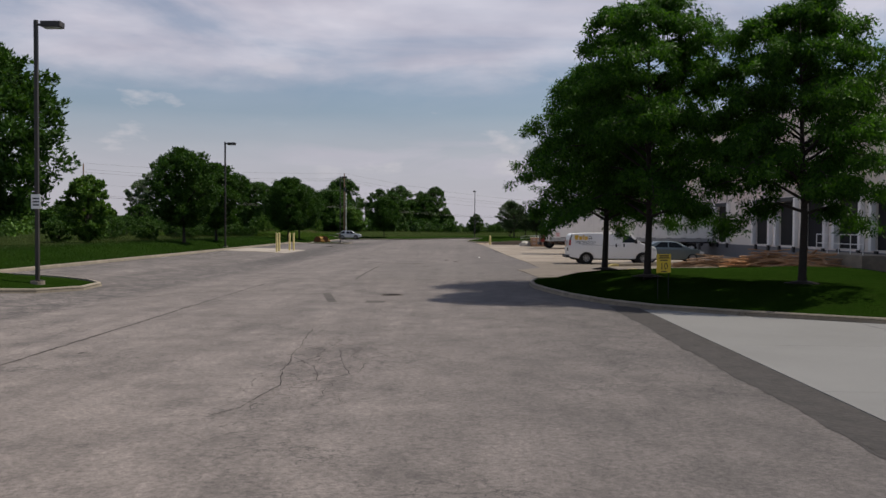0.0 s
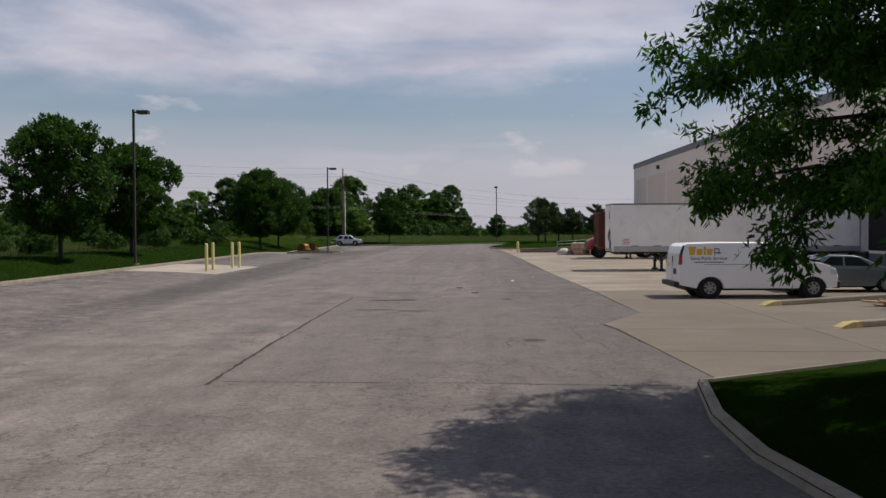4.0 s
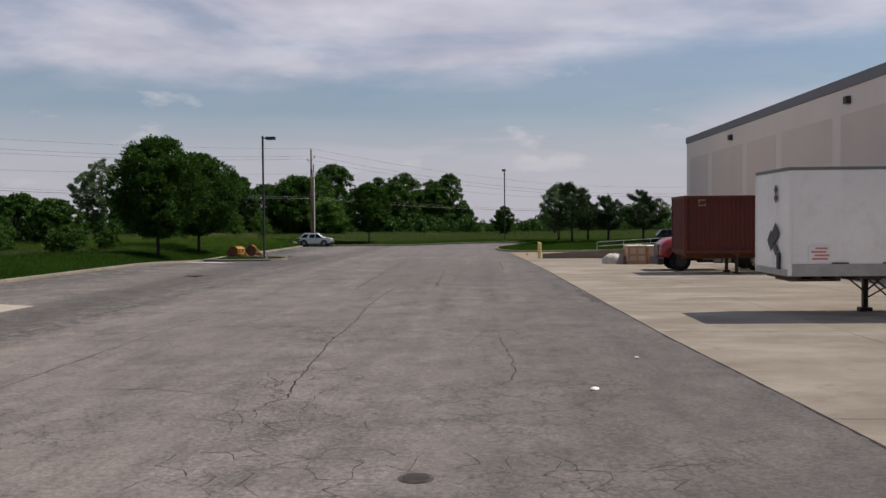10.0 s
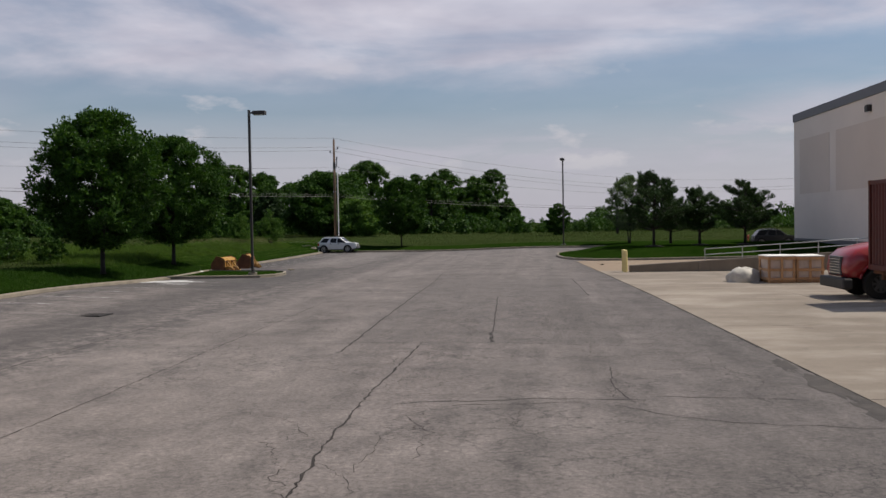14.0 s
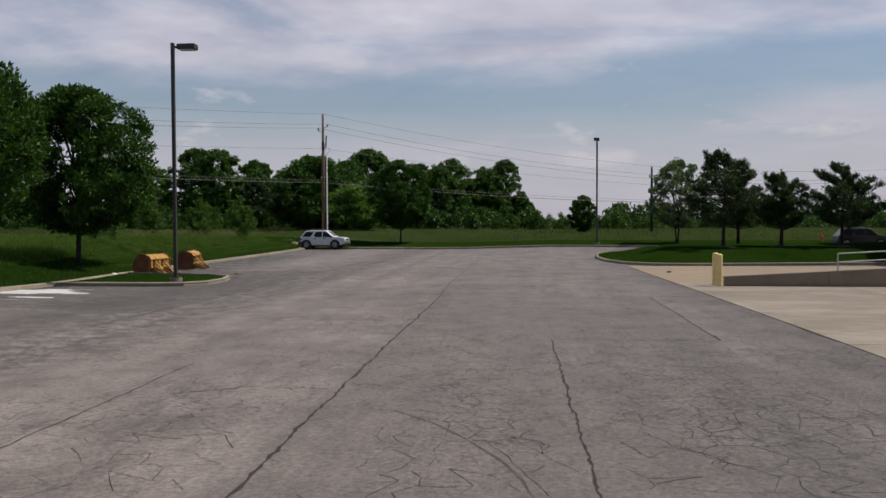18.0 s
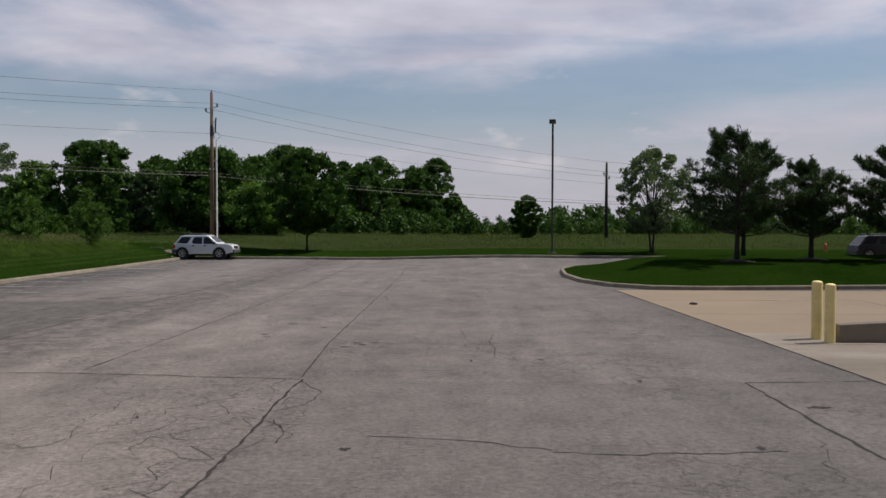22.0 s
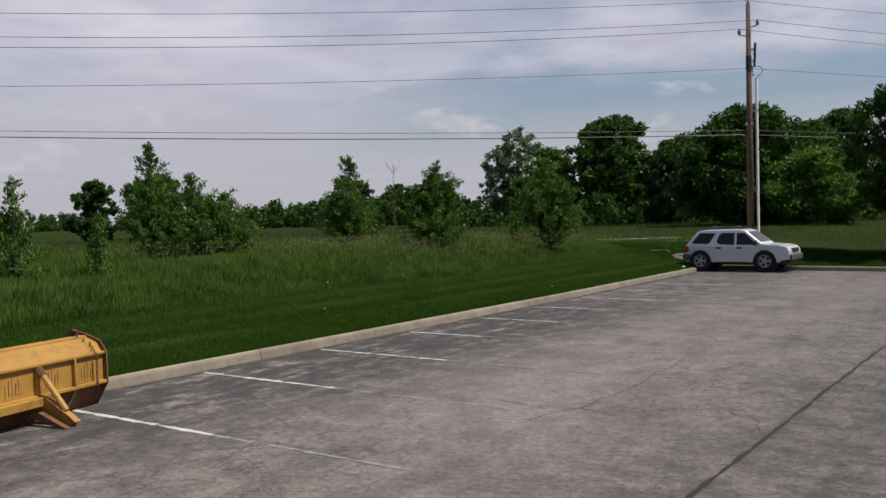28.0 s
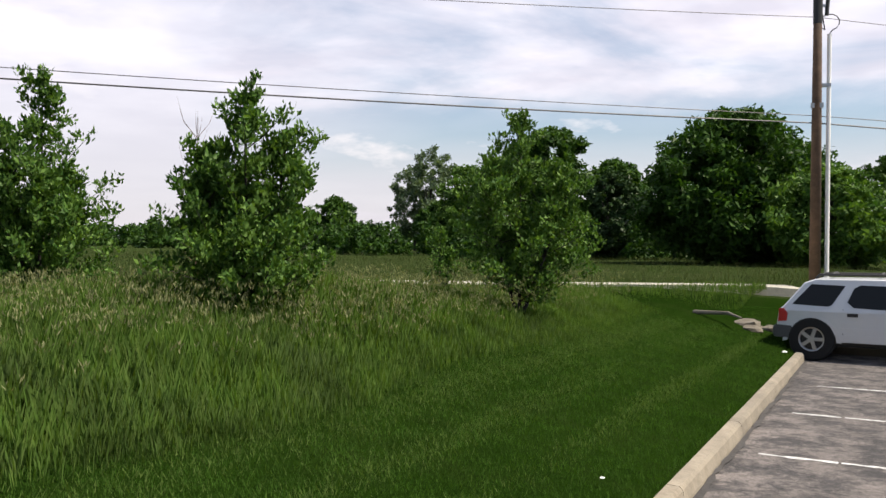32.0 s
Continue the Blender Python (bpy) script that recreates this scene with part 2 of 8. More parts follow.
def asphalt_mat():
    m, n, l, b = mat_base("asphalt")
    v = n.new("ShaderNodeNewGeometry").outputs["Position"]
    mp = n.new("ShaderNodeMapping")
    l.new(v, mp.inputs[0])
    mp.inputs["Scale"].default_value = (0.9, 0.7, 1.0)
    big, mid, fine = noise_of(n, l, 0.16, 5, 0.6, v), noise_of(n, l, 0.8, 8, 0.7, mp.outputs[0]), noise_of(n, l, 70, 2, 0.7, v)
    sp = n.new("ShaderNodeSeparateXYZ")
    l.new(v, sp.inputs[0])
    # older, darker binder in the outer western lane
    west = n.new("ShaderNodeMapRange")
    l.new(sp.outputs[0], west.inputs[0])
    for i, q in ((1, -7.8), (2, -18.0), (3, 0.0), (4, 1.0)):
        west.inputs[i].default_value = q
    west_part = ramp_of(n, l, west.outputs[0], [(0.02, 0.0), (0.12, 0.75), (0.30, 0.62), (0.48, 0.3), (0.68, 0.5), (0.85, 0.95)])
    c = mixed(n, l, ramp_of(n, l, big, [(0.3, 0.0), (0.7, 1.0)]), (0.168, 0.145, 0.134), (0.226, 0.196, 0.182))
    c = mixed(n, l, ramp_of(n, l, mid, [(0.40, 0.0), (0.50, 0.3), (0.66, 0.9)]), c, (0.112, 0.098, 0.092))
    # wheel lanes drawn out along the drive
    lanes = n.new("ShaderNodeMapping")
    l.new(v, lanes.inputs[0])
    lanes.inputs["Scale"].default_value, lanes.inputs["Rotation"].default_value = (1.0, 0.035, 1.0), (0, 0, 0.02)
    c = mixed(n, l, 0.9, c, ramp_of(n, l, noise_of(n, l, 1.1, 4, 0.6, lanes.outputs[0]), [(0.3, 0.80), (0.5, 1.0), (0.7, 1.14)]), "MULTIPLY")
    # unevenly darker ground towards the seam with the concrete
    east = n.new("ShaderNodeMapRange")
    l.new(sp.outputs[0], east.inputs[0])
    for i, q in ((1, 1.6), (2, 6.2), (3, 0.0), (4, 1.0)):
        east.inputs[i].default_value = q
    east_dark = times(n, l, east.outputs[0], ramp_of(n, l, noise_of(n, l, 0.5, 7, 0.7, mp.outputs[0]), [(0.36, 0.25), (0.62, 0.95)]))
    c = mixed(n, l, times(n, l, east_dark, 0.75), c, (0.082, 0.073, 0.070))
    rough_w = n.new("ShaderNodeMath")
    rough_w.operation = "MULTIPLY"
    l.new(west_part, rough_w.inputs[0]), l.new(ramp_of(n, l, noise_of(n, l, 2.1, 10, 0.8, v), [(0.44, 1.0), (0.56, 0.1)]), rough_w.inputs[1])
    c = mixed(n, l, rough_w.outputs[0], c, (0.040, 0.037, 0.038))
    # a tarry lane beside the stalls, bearing west as it goes
    skew, off, dist, band = [n.new("ShaderNodeMath") for _ in range(3)] + [n.new("ShaderNodeMapRange")]
    skew.operation, off.operation, dist.operation = "MULTIPLY_ADD", "ADD", "ABSOLUTE"
    l.new(sp.outputs[1], skew.inputs[0])
    skew.inputs[1].default_value, skew.inputs[2].default_value = 0.05, 7.15
    l.new(sp.outputs[0], off.inputs[0]), l.new(skew.outputs[0], off.inputs[1]), l.new(off.outputs[0], dist.inputs[0]), l.new(dist.outputs[0], band.inputs[0])
    for i, q in ((1, 0.5), (2, 1.5), (3, 1.0), (4, 0.0)):
        band.inputs[i].default_value = q
    reach = times(n, l, band.outputs[0], box_mask(n, l, sp, (-40.0, 40.0), (50.0, 116.0), 3.0))
    c = mixed(n, l, times(n, l, reach, ramp_of(n, l, mid, [(0.38, 0.9), (0.62, 0.3)])), c, (0.052, 0.046, 0.045))
    # scraped and oily ground of the parking stalls, drawn out along the kerb
    stall = n.new("ShaderNodeMapping")
    l.new(v, stall.inputs[0])
    stall.inputs["Scale"].default_value = (1.9, 0.55, 1.0)
    stall.inputs["Rotation"].default_value = (0, 0, 0.12)
    worn = noise_of(n, l, 1.7, 12, 0.8, stall.outputs[0])
    near_kerb = box_mask(n, l, sp, (-40.0, -15.6), (112.0, 139.0), 1.4)
    c = mixed(n, l, times(n, l, near_kerb, ramp_of(n, l, worn, [(0.43, 0.0), (0.53, 0.9)])), c, (0.034, 0.031, 0.031))
    c = mixed(n, l, times(n, l, near_kerb, ramp_of(n, l, worn, [(0.36, 0.8), (0.44, 0.0)])), c, (0.30, 0.275, 0.26))
    # paler, scrubbed ground between the stalls and the lane joint
    bare = box_mask(n, l, sp, (-15.0, -10.8), (126.0, 150.0), 1.2)
    c = mixed(n, l, times(n, l, bare, ramp_of(n, l, mid, [(0.40, 0.5), (0.60, 0.15)])), c, (0.235, 0.213, 0.200))
    # tarry, drawn-out ground west of the lane joint
    tarry = box_mask(n, l, sp, (-19.0, -10.35), (103.0, 122.0), 0.35)
    c = mixed(n, l, times(n, l, tarry, ramp_of(n, l, worn, [(0.40, 0.25), (0.56, 0.85)])), c, (0.060, 0.054, 0.053))
    # a newer, greyer square of paving ends at the cross joint
    newer = box_mask(n, l, sp, (-2.38, 12.0), (36.2, 53.98), 0.05)
    c = mixed(n, l, times(n, l, newer, 0.55), c, (0.142, 0.125, 0.115))
    lane = box_mask(n, l, sp, (-3.35, 3.15), (86.6, 109.1), 0.06)
    c = mixed(n, l, times(n, l, lane, 0.42), c, (0.120, 0.106, 0.099))
    # fine webs of cracks that come and go
    vor = n.new("ShaderNodeTexVoronoi")
    vor.feature = "DISTANCE_TO_EDGE"
    vor.inputs["Scale"].default_value = 1.7
    warp = n.new("ShaderNodeVectorMath")
    warp.operation = "ADD"
    wv = n.new("ShaderNodeTexNoise")
    wv.inputs["Scale"].default_value, wv.inputs["Detail"].default_value, wv.inputs["Roughness"].default_value = 1.3, 7.0, 0.72
    l.new(v, wv.inputs["Vector"]), l.new(v, warp.inputs[0]), l.new(wv.outputs[1], warp.inputs[1]), l.new(warp.outputs[0], vor.inputs["Vector"])
    web = ramp_of(n, l, vor.outputs[0], [(0.008, 1.0), (0.030, 0.0)])
    where = ramp_of(n, l, noise_of(n, l, 0.22, 4, 0.6, v), [(0.47, 0.0), (0.58, 0.75)])
    wm = n.new("ShaderNodeMath")
    wm.operation = "MULTIPLY"
    l.new(web, wm.inputs[0]), l.new(where, wm.inputs[1])
    c = mixed(n, l, wm.outputs[0], c, (0.04, 0.037, 0.036))
    streak = n.new("ShaderNodeMapping")
    l.new(v, streak.inputs[0])
    streak.inputs["Scale"].default_value = (1.4, 0.9, 1.0)
    c = mixed(n, l, 0.6, c, ramp_of(n, l, noise_of(n, l, 1.6, 8, 0.75, streak.outputs[0]), [(0.32, 0.66), (0.5, 1.0), (0.68, 1.26)]), "MULTIPLY")
    grain = noise_of(n, l, 13, 5, 0.85, v)
    c = mixed(n, l, 0.78, c, ramp_of(n, l, grain, [(0.34, 0.42), (0.5, 1.0), (0.66, 1.58)]), "MULTIPLY")
    c = mixed(n, l, 0.7, c, ramp_of(n, l, fine, [(0.3, 0.55), (0.7, 1.42)]), "MULTIPLY")
    l.new(c, b.inputs["Base Color"])
    b.inputs["Roughness"].default_value, b.inputs["Diffuse Roughness"].default_value = 0.9, 1.0
    k = n.new("ShaderNodeBump")
    k.inputs["Strength"].default_value, k.inputs["Distance"].default_value = 0.6, 0.014
    l.new(fine, k.inputs["Height"]), l.new(k.outputs[0], b.inputs["Normal"])
    return m


def grass_mat(name, a, b_col, dry=(0.13, 0.13, 0.05), dry_amount=0.3):
    m, n, l, b = mat_base(name)
    v = n.new("ShaderNodeNewGeometry").outputs["Position"]
    big, mid, fine = noise_of(n, l, 0.12, 5, 0.6, v), noise_of(n, l, 1.6, 5, 0.65, v), noise_of(n, l, 22, 4, 0.75, v)
    c = mixed(n, l, ramp_of(n, l, big, [(0.3, 0.0), (0.7, 1.0)]), a, b_col)
    c = mixed(n, l, ramp_of(n, l, mid, [(0.45, 0.0), (0.75, dry_amount)]), c, dry)
    c = mixed(n, l, 0.8, c, ramp_of(n, l, fine, [(0.25, 0.35), (0.8, 1.5)]), "MULTIPLY")
    l.new(c, b.inputs["Base Color"])
    b.inputs["Roughness"].default_value, b.inputs["Specular IOR Level"].default_value = 0.95, 0.0
    k = n.new("ShaderNodeBump")
    k.inputs["Strength"].default_value, k.inputs["Distance"].default_value = 0.9, 0.08
    l.new(fine, k.inputs["Height"]), l.new(k.outputs[0], b.inputs["Normal"])
    return m


def glass_mat(name, col=(0.012, 0.014, 0.016)):
    m, n, l, b = mat_base(name)
    b.inputs["Base Color"].default_value = (*col, 1)
    b.inputs["Roughness"].default_value, b.inputs["Specular IOR Level"].default_value = 0.04, 0.18
    return m


M = {
    "asphalt": asphalt_mat(),
    "fill": surface("tarry_joint_fill", (0.046, 0.040, 0.037), 0.95, 0.45, 2.4, 12, 0.8, stain=0.6, stain_col=(0.085, 0.074, 0.068)),
    "patch": surface("asphalt_patch", (0.060, 0.055, 0.053), 0.9, 0.35, 2.0, 16, 0.5),
    "sealant": surface("crack_sealant", (0.027, 0.021, 0.019), 0.97, 0.3, 2.0, 30, 0.3),
    "concrete": surface("concrete", (0.22, 0.185, 0.145), 0.85, 0.24, 0.35, 45, 0.25, stain=0.5, stain_col=(0.10, 0.078, 0.058), rand=0.08),
    "pad": surface("bleached_concrete", (0.37, 0.325, 0.275), 0.85, 0.16, 0.5, 45, 0.25, stain=0.35, stain_col=(0.22, 0.17, 0.13), rand=0.05),
    "drive": surface("tan_concrete", (0.31, 0.23, 0.155), 0.85, 0.1, 0.35, 45, 0.25, rand=0.04),
    "yard": yard_mat(),
    "stain": surface("oily_brown_stain", (0.056, 0.043, 0.034), 0.9, 0.4, 3.6, 18, 0.4),
    "apron": surface("pale_concrete", (0.23, 0.226, 0.215), 0.85, 0.1, 0.4, 45, 0.25, stain=0.3, stain_col=(0.25, 0.24, 0.22), rand=0.05),
    "kerb": surface("kerb_concrete", (0.285, 0.245, 0.188), 0.9, 0.22, 1.8, 22, 0.5, stain=0.4, stain_col=(0.13, 0.10, 0.065), rand=0.08),
    "lawn": grass_mat("lawn", (0.0078, 0.0225, 0.0024), (0.0155, 0.036, 0.0048), dry=(0.025, 0.038, 0.0095), dry_amount=0.4),
    "field": grass_mat("field", (0.021, 0.038, 0.0095), (0.033, 0.049, 0.0155), dry=(0.058, 0.058, 0.0300), dry_amount=0.6),
    "bark": surface("bark", (0.026, 0.021, 0.018), 0.95, 0.35, 4, 30, 0.8),
    "leaf_locust": leaf_mat("locust_leaf", (0.012, 0.047, 0.0060), (0.062, 0.150, 0.0175), 0.42),
    "leaf_ash": leaf_mat("ash_leaf", (0.012, 0.040, 0.0065), (0.048, 0.104, 0.0160)),
    "leaf_pine": leaf_mat("pine_needle", (0.015, 0.037, 0.0120), (0.040, 0.072, 0.0240), 0.15),
    "leaf_pear": leaf_mat("young_leaf", (0.030, 0.080, 0.0140), (0.120, 0.210, 0.0440)),
    "leaf_pale": leaf_mat("pale_leaf", (0.052, 0.086, 0.0500), (0.125, 0.172, 0.1050), 0.35),
    "leaf_wood": leaf_mat("wood_leaf", (0.016, 0.048, 0.0085), (0.062, 0.122, 0.0240)),
    "blade": leaf_mat("grass_blade", (0.033, 0.083, 0.0095), (0.052, 0.108, 0.0175), 0.3, 0.9, 1.1),
    "bank": leaf_mat("bank_blade", (0.017, 0.045, 0.0060), (0.031, 0.064, 0.0110), 0.25, 0.8),
    "tall_blade": leaf_mat("tall_grass_blade", (0.066, 0.130, 0.0220), (0.112, 0.172, 0.0400), 0.42, 0.8, 0.75),
    "field_blade": leaf_mat("field_grass_blade", (0.028, 0.055, 0.0125), (0.082, 0.092, 0.0350), 0.3, 0.8, 0.25),
    "swath": leaf_mat("cut_blade", (0.080, 0.134, 0.0290), (0.125, 0.178, 0.0520), 0.3, 0.9),
    "seed": leaf_mat("seed_head", (0.135, 0.155, 0.072), (0.24, 0.24, 0.125), 0.3, 0.8),
    "wall": surface("wall_panel", (0.72, 0.645, 0.575), 0.85, 0.05, 0.15, 25, 0.12, rand=0.025),
    "wall_light": surface("pale_wall_paint", (0.80, 0.74, 0.68), 0.85, 0.05, 0.2, 25, 0.1, rand=0.02),
    "coping": surface("grey_coping", (0.155, 0.16, 0.175), 0.6, 0.08, 0.3, 20, 0.05),
    # near-black: painted shade of the dock openings, also plain dark parts
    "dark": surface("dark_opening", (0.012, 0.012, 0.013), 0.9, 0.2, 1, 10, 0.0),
    "bronze": surface("bronze_paint", (0.030, 0.026, 0.023), 0.5, 0.2, 3, 40, 0.05),
    "galv": surface("galvanised_steel", (0.42, 0.43, 0.44), 0.45, 0.15, 3, 40, 0.05, metal=0.8),
    "yellow": surface("yellow_bollard_paint", (0.64, 0.54, 0.24), 0.6, 0.12, 3, 40, 0.1, stain=0.3, stain_col=(0.35, 0.26, 0.12), space="object"),
    "plow": surface("plough_yellow", (0.36, 0.195, 0.036), 0.6, 0.16, 2, 25, 0.15, stain=0.7, stain_col=(0.15, 0.065, 0.028)),
    "rust": surface("rust", (0.17, 0.07, 0.032), 0.9, 0.35, 3, 25, 0.4),
    "white_paint": surface("white_vehicle_paint", (0.82, 0.82, 0.81), 0.35, 0.03, 0.8, 8, 0.0, coat=0.4, space="object"),
    "trailer": surface("white_trailer_panel", (0.84, 0.83, 0.81), 0.5, 0.05, 0.5, 10, 0.03, stain=0.25, stain_col=(0.42, 0.41, 0.39), rand=0.04),
    "silver": surface("silver_vehicle_paint", (0.56, 0.575, 0.595), 0.36, 0.03, 0.8, 8, 0.0, metal=0.25, coat=0.5, space="object"),
    "bluegrey": surface("bluegrey_vehicle_paint", (0.13, 0.165, 0.17), 0.3, 0.03, 0.8, 8, 0.0, metal=0.4, coat=0.6, space="object"),
    "black_paint": surface("black_vehicle_paint", (0.008, 0.009, 0.011), 0.30, 0.05, 0.8, 8, 0.0, space="object"),
    "red_paint": surface("red_cab_paint", (0.28, 0.017, 0.022), 0.35, 0.06, 0.8, 8, 0.0, coat=0.5, space="object"),
    "container": surface("container_red", (0.092, 0.0155, 0.0095), 0.65, 0.16, 0.8, 15, 0.15, stain=0.35, stain_col=(0.050, 0.017, 0.012)),
    "plastic": surface("dark_plastic", (0.017, 0.017, 0.018), 0.6, 0.15, 3, 30, 0.1, space="object"),
    "greyplastic": surface("grey_cladding", (0.060, 0.063, 0.065), 0.55, 0.1, 3, 30, 0.05, space="object"),
    "tyre": surface("tyre_rubber", (0.012, 0.012, 0.012), 0.9, 0.2, 6, 60, 0.3, space="object"),
    "rim": surface("alloy_rim", (0.36, 0.36, 0.36), 0.45, 0.1, 6, 40, 0.0, metal=0.7, space="object"),
    "chrome": surface("chrome", (0.7, 0.7, 0.7), 0.15, 0.05, 3, 20, 0.0, metal=1.0, space="object"),
    "glass": glass_mat("tinted_glass"),
    "lens_red": surface("red_lens", (0.42, 0.02, 0.02), 0.2, 0.05, 3, 20, 0.0, space="object"),
    "lens_clear": surface("clear_lens", (0.6, 0.62, 0.62), 0.12, 0.05, 3, 20, 0.0, space="object"),
    "sign_yellow": surface("sign_yellow", (0.68, 0.48, 0.04), 0.5, 0.05, 2, 20, 0.0),
    "ink": surface("black_ink", (0.02, 0.02, 0.022), 0.6, 0.1, 3, 20, 0.0),
    "sticker_red": surface("faded_red_ink", (0.60, 0.22, 0.21), 0.6, 0.1, 3, 20, 0.0),
    "tip_yellow": surface("worn_yellow_paint", (0.36, 0.29, 0.11), 0.7, 0.25, 4, 30, 0.2, stain=0.7, stain_col=(0.2, 0.17, 0.12)),
    "ink_red": surface("red_ink", (0.50, 0.05, 0.05), 0.6, 0.1, 3, 20, 0.0),
    "ink_gold": surface("gold_ink", (0.72, 0.42, 0.03), 0.5, 0.08, 3, 20, 0.0),
    "white_line": surface("worn_white_line", (0.50, 0.50, 0.50), 0.8, 0.2, 5.5, 30, 0.2, stain=1.0, stain_col=(0.10, 0.094, 0.092)),
    "wood": surface("raw_wood", (0.33, 0.215, 0.125), 0.85, 0.25, 2.5, 25, 0.3, rand=0.25),
    "crate": surface("crate_wood", (0.42, 0.24, 0.12), 0.8, 0.2, 2.5, 25, 0.3, rand=0.15),
    "pole_wood": surface("utility_pole_wood", (0.185, 0.112, 0.072), 0.9, 0.3, 3, 25, 0.5),
    "tarp": surface("pale_tarpaulin", (0.40, 0.38, 0.34), 0.7, 0.15, 3, 14, 0.4),
    "wire": surface("wire", (0.05, 0.05, 0.052), 0.6, 0.1, 1, 5, 0.0),
    "ceramic": surface("insulator", (0.20, 0.20, 0.21), 0.3, 0.1, 5, 20, 0.0),
    "gravel": surface("gravel", (0.46, 0.43, 0.36), 0.95, 0.2, 1.5, 12, 0.5),
    "faint_patch": surface("faint_asphalt_patch", (0.078, 0.067, 0.060), 0.9, 0.42, 2.2, 14, 0.5),
    "faint_line": surface("faint_white_line", (0.24, 0.235, 0.23), 0.85, 0.3, 6.0, 30, 0.2, stain=1.0, stain_col=(0.11, 0.10, 0.098)),
    "lid": surface("worn_iron_lid", (0.075, 0.05, 0.04), 0.8, 0.3, 6, 40, 0.3),
    "iron": surface("cast_iron", (0.055, 0.048, 0.043), 0.7, 0.25, 6, 50, 0.4),
    "wrap": surface("pale_wrapping", (0.50, 0.40, 0.34), 0.6, 0.15, 2, 20, 0.2),
    "paper": surface("white_litter", (0.75, 0.75, 0.73), 0.8, 0.05, 3, 20, 0.0),
    "mulch": surface("mulch", (0.022, 0.017, 0.013), 0.95, 0.3, 4, 40, 0.8),
    "rock": surface("pale_rock", (0.19, 0.165, 0.125), 0.9, 0.2, 3, 30, 0.5),
}


# ---- mesh tools ----
def mesh_of(name, verts, faces, material, smooth=False):
    me = bpy.data.meshes.new(name)
    me.from_pydata([tuple(v) for v in verts], [], faces)
    me.materials.append(material)
    if smooth:
        me.shade_smooth()
    me.update()
    return me


def put(name, me, parent=None, m=None, label="", category="", group="", kind=""):
    ob = new(name, me)
    if parent is not None:
        ob.parent = parent
    if m is not None:
        ob.matrix_basis = m
    return tagged(ob, label, category, group, kind)


def part(name, bm, material, parent, label="", m=None, smooth=False):
    me = bpy.data.meshes.new(name)
    bm.to_mesh(me)
    bm.free()
    me.materials.append(material)
    if smooth:
        me.shade_smooth()
    return put(name, me, parent, m, label)


def thing(name, m, label, category, group="", kind=""):
    ob = new(name)
    ob.empty_display_size = 0.2
    ob.matrix_basis = m
    return tagged(ob, label, category, group, kind)


def box(x0, x1, y0, y1, z0, z1, bevel=0.0, bm=None):
    bm = bm or bmesh.new()
    r = bmesh.ops.create_cube(bm, size=1.0)
    for v in r["verts"]:
        v.co = Vector(((x0 + x1) / 2 + v.co.x * (x1 - x0), (y0 + y1) / 2 + v.co.y * (y1 - y0), (z0 + z1) / 2 + v.co.z * (z1 - z0)))
    if bevel:
        es = list({e for v in r["verts"] for e in v.link_edges})
        bmesh.ops.bevel(bm, geom=es, offset=bevel, segments=2, affect="EDGES", profile=0.5)
    return bm


def tube(points, radii, sides=8, bm=None, caps=True):
    """A tapered tube along points."""
    bm = bm or bmesh.new()
    rings = []
    pts = [Vector(p) for p in points]
    for i, p in enumerate(pts):
        d = (pts[min(i + 1, len(pts) - 1)] - pts[max(i - 1, 0)]).normalized()
        a = d.cross(Vector((0, 0, 1)) if abs(d.z) < 0.9 else Vector((1, 0, 0))).normalized()
        b = d.cross(a)
        r = radii[i] if isinstance(radii, (list, tuple)) else radii
        rings.append([bm.verts.new(p + (a * math.cos(q) + b * math.sin(q)) * r) for q in (k * math.tau / sides for k in range(sides))])
    for r0, r1 in zip(rings, rings[1:]):
        for k in range(sides):
            bm.faces.new((r0[k], r0[(k + 1) % sides], r1[(k + 1) % sides], r1[k]))
    if caps:
        bm.faces.new(rings[0][::-1]), bm.faces.new(rings[-1])
    return bm


def disc(c, axis, r, depth, sides=20, bm=None):
    a = Vector(axis).normalized() * depth / 2
    c = Vector(c)
    return tube([c - a, c + a], r, sides, bm)


def prism(outline, y0, y1, bm=None):
    """An outline in x and z, drawn out from y0 to y1."""
    bm = bm or bmesh.new()
    a = [bm.verts.new((x, y0, z)) for x, z in outline]
    b = [bm.verts.new((x, y1, z)) for x, z in outline]
    n = len(a)
    for i in range(n):
        bm.faces.new((a[i], a[(i + 1) % n], b[(i + 1) % n], b[i]))
    f = [bm.faces.new(a[::-1]), bm.faces.new(b)]
    bmesh.ops.triangulate(bm, faces=f)
    bmesh.ops.recalc_face_normals(bm, faces=bm.faces)
    return bm


def fast_mesh(name, verts, quads, material):
    """A mesh from arrays, for leaves and blades (faces of three or four corners)."""
    me = bpy.data.meshes.new(name)
    k = quads.shape[1]
    me.vertices.add(len(verts)), me.loops.add(quads.size), me.polygons.add(len(quads))
    me.vertices.foreach_set("co", verts.astype(np.float32).ravel())
    me.loops.foreach_set("vertex_index", quads.astype(np.int32).ravel())
    me.polygons.foreach_set("loop_start", np.arange(0, quads.size, k, dtype=np.int32))
    me.materials.append(material)
    me.update(calc_edges=True)
    return me


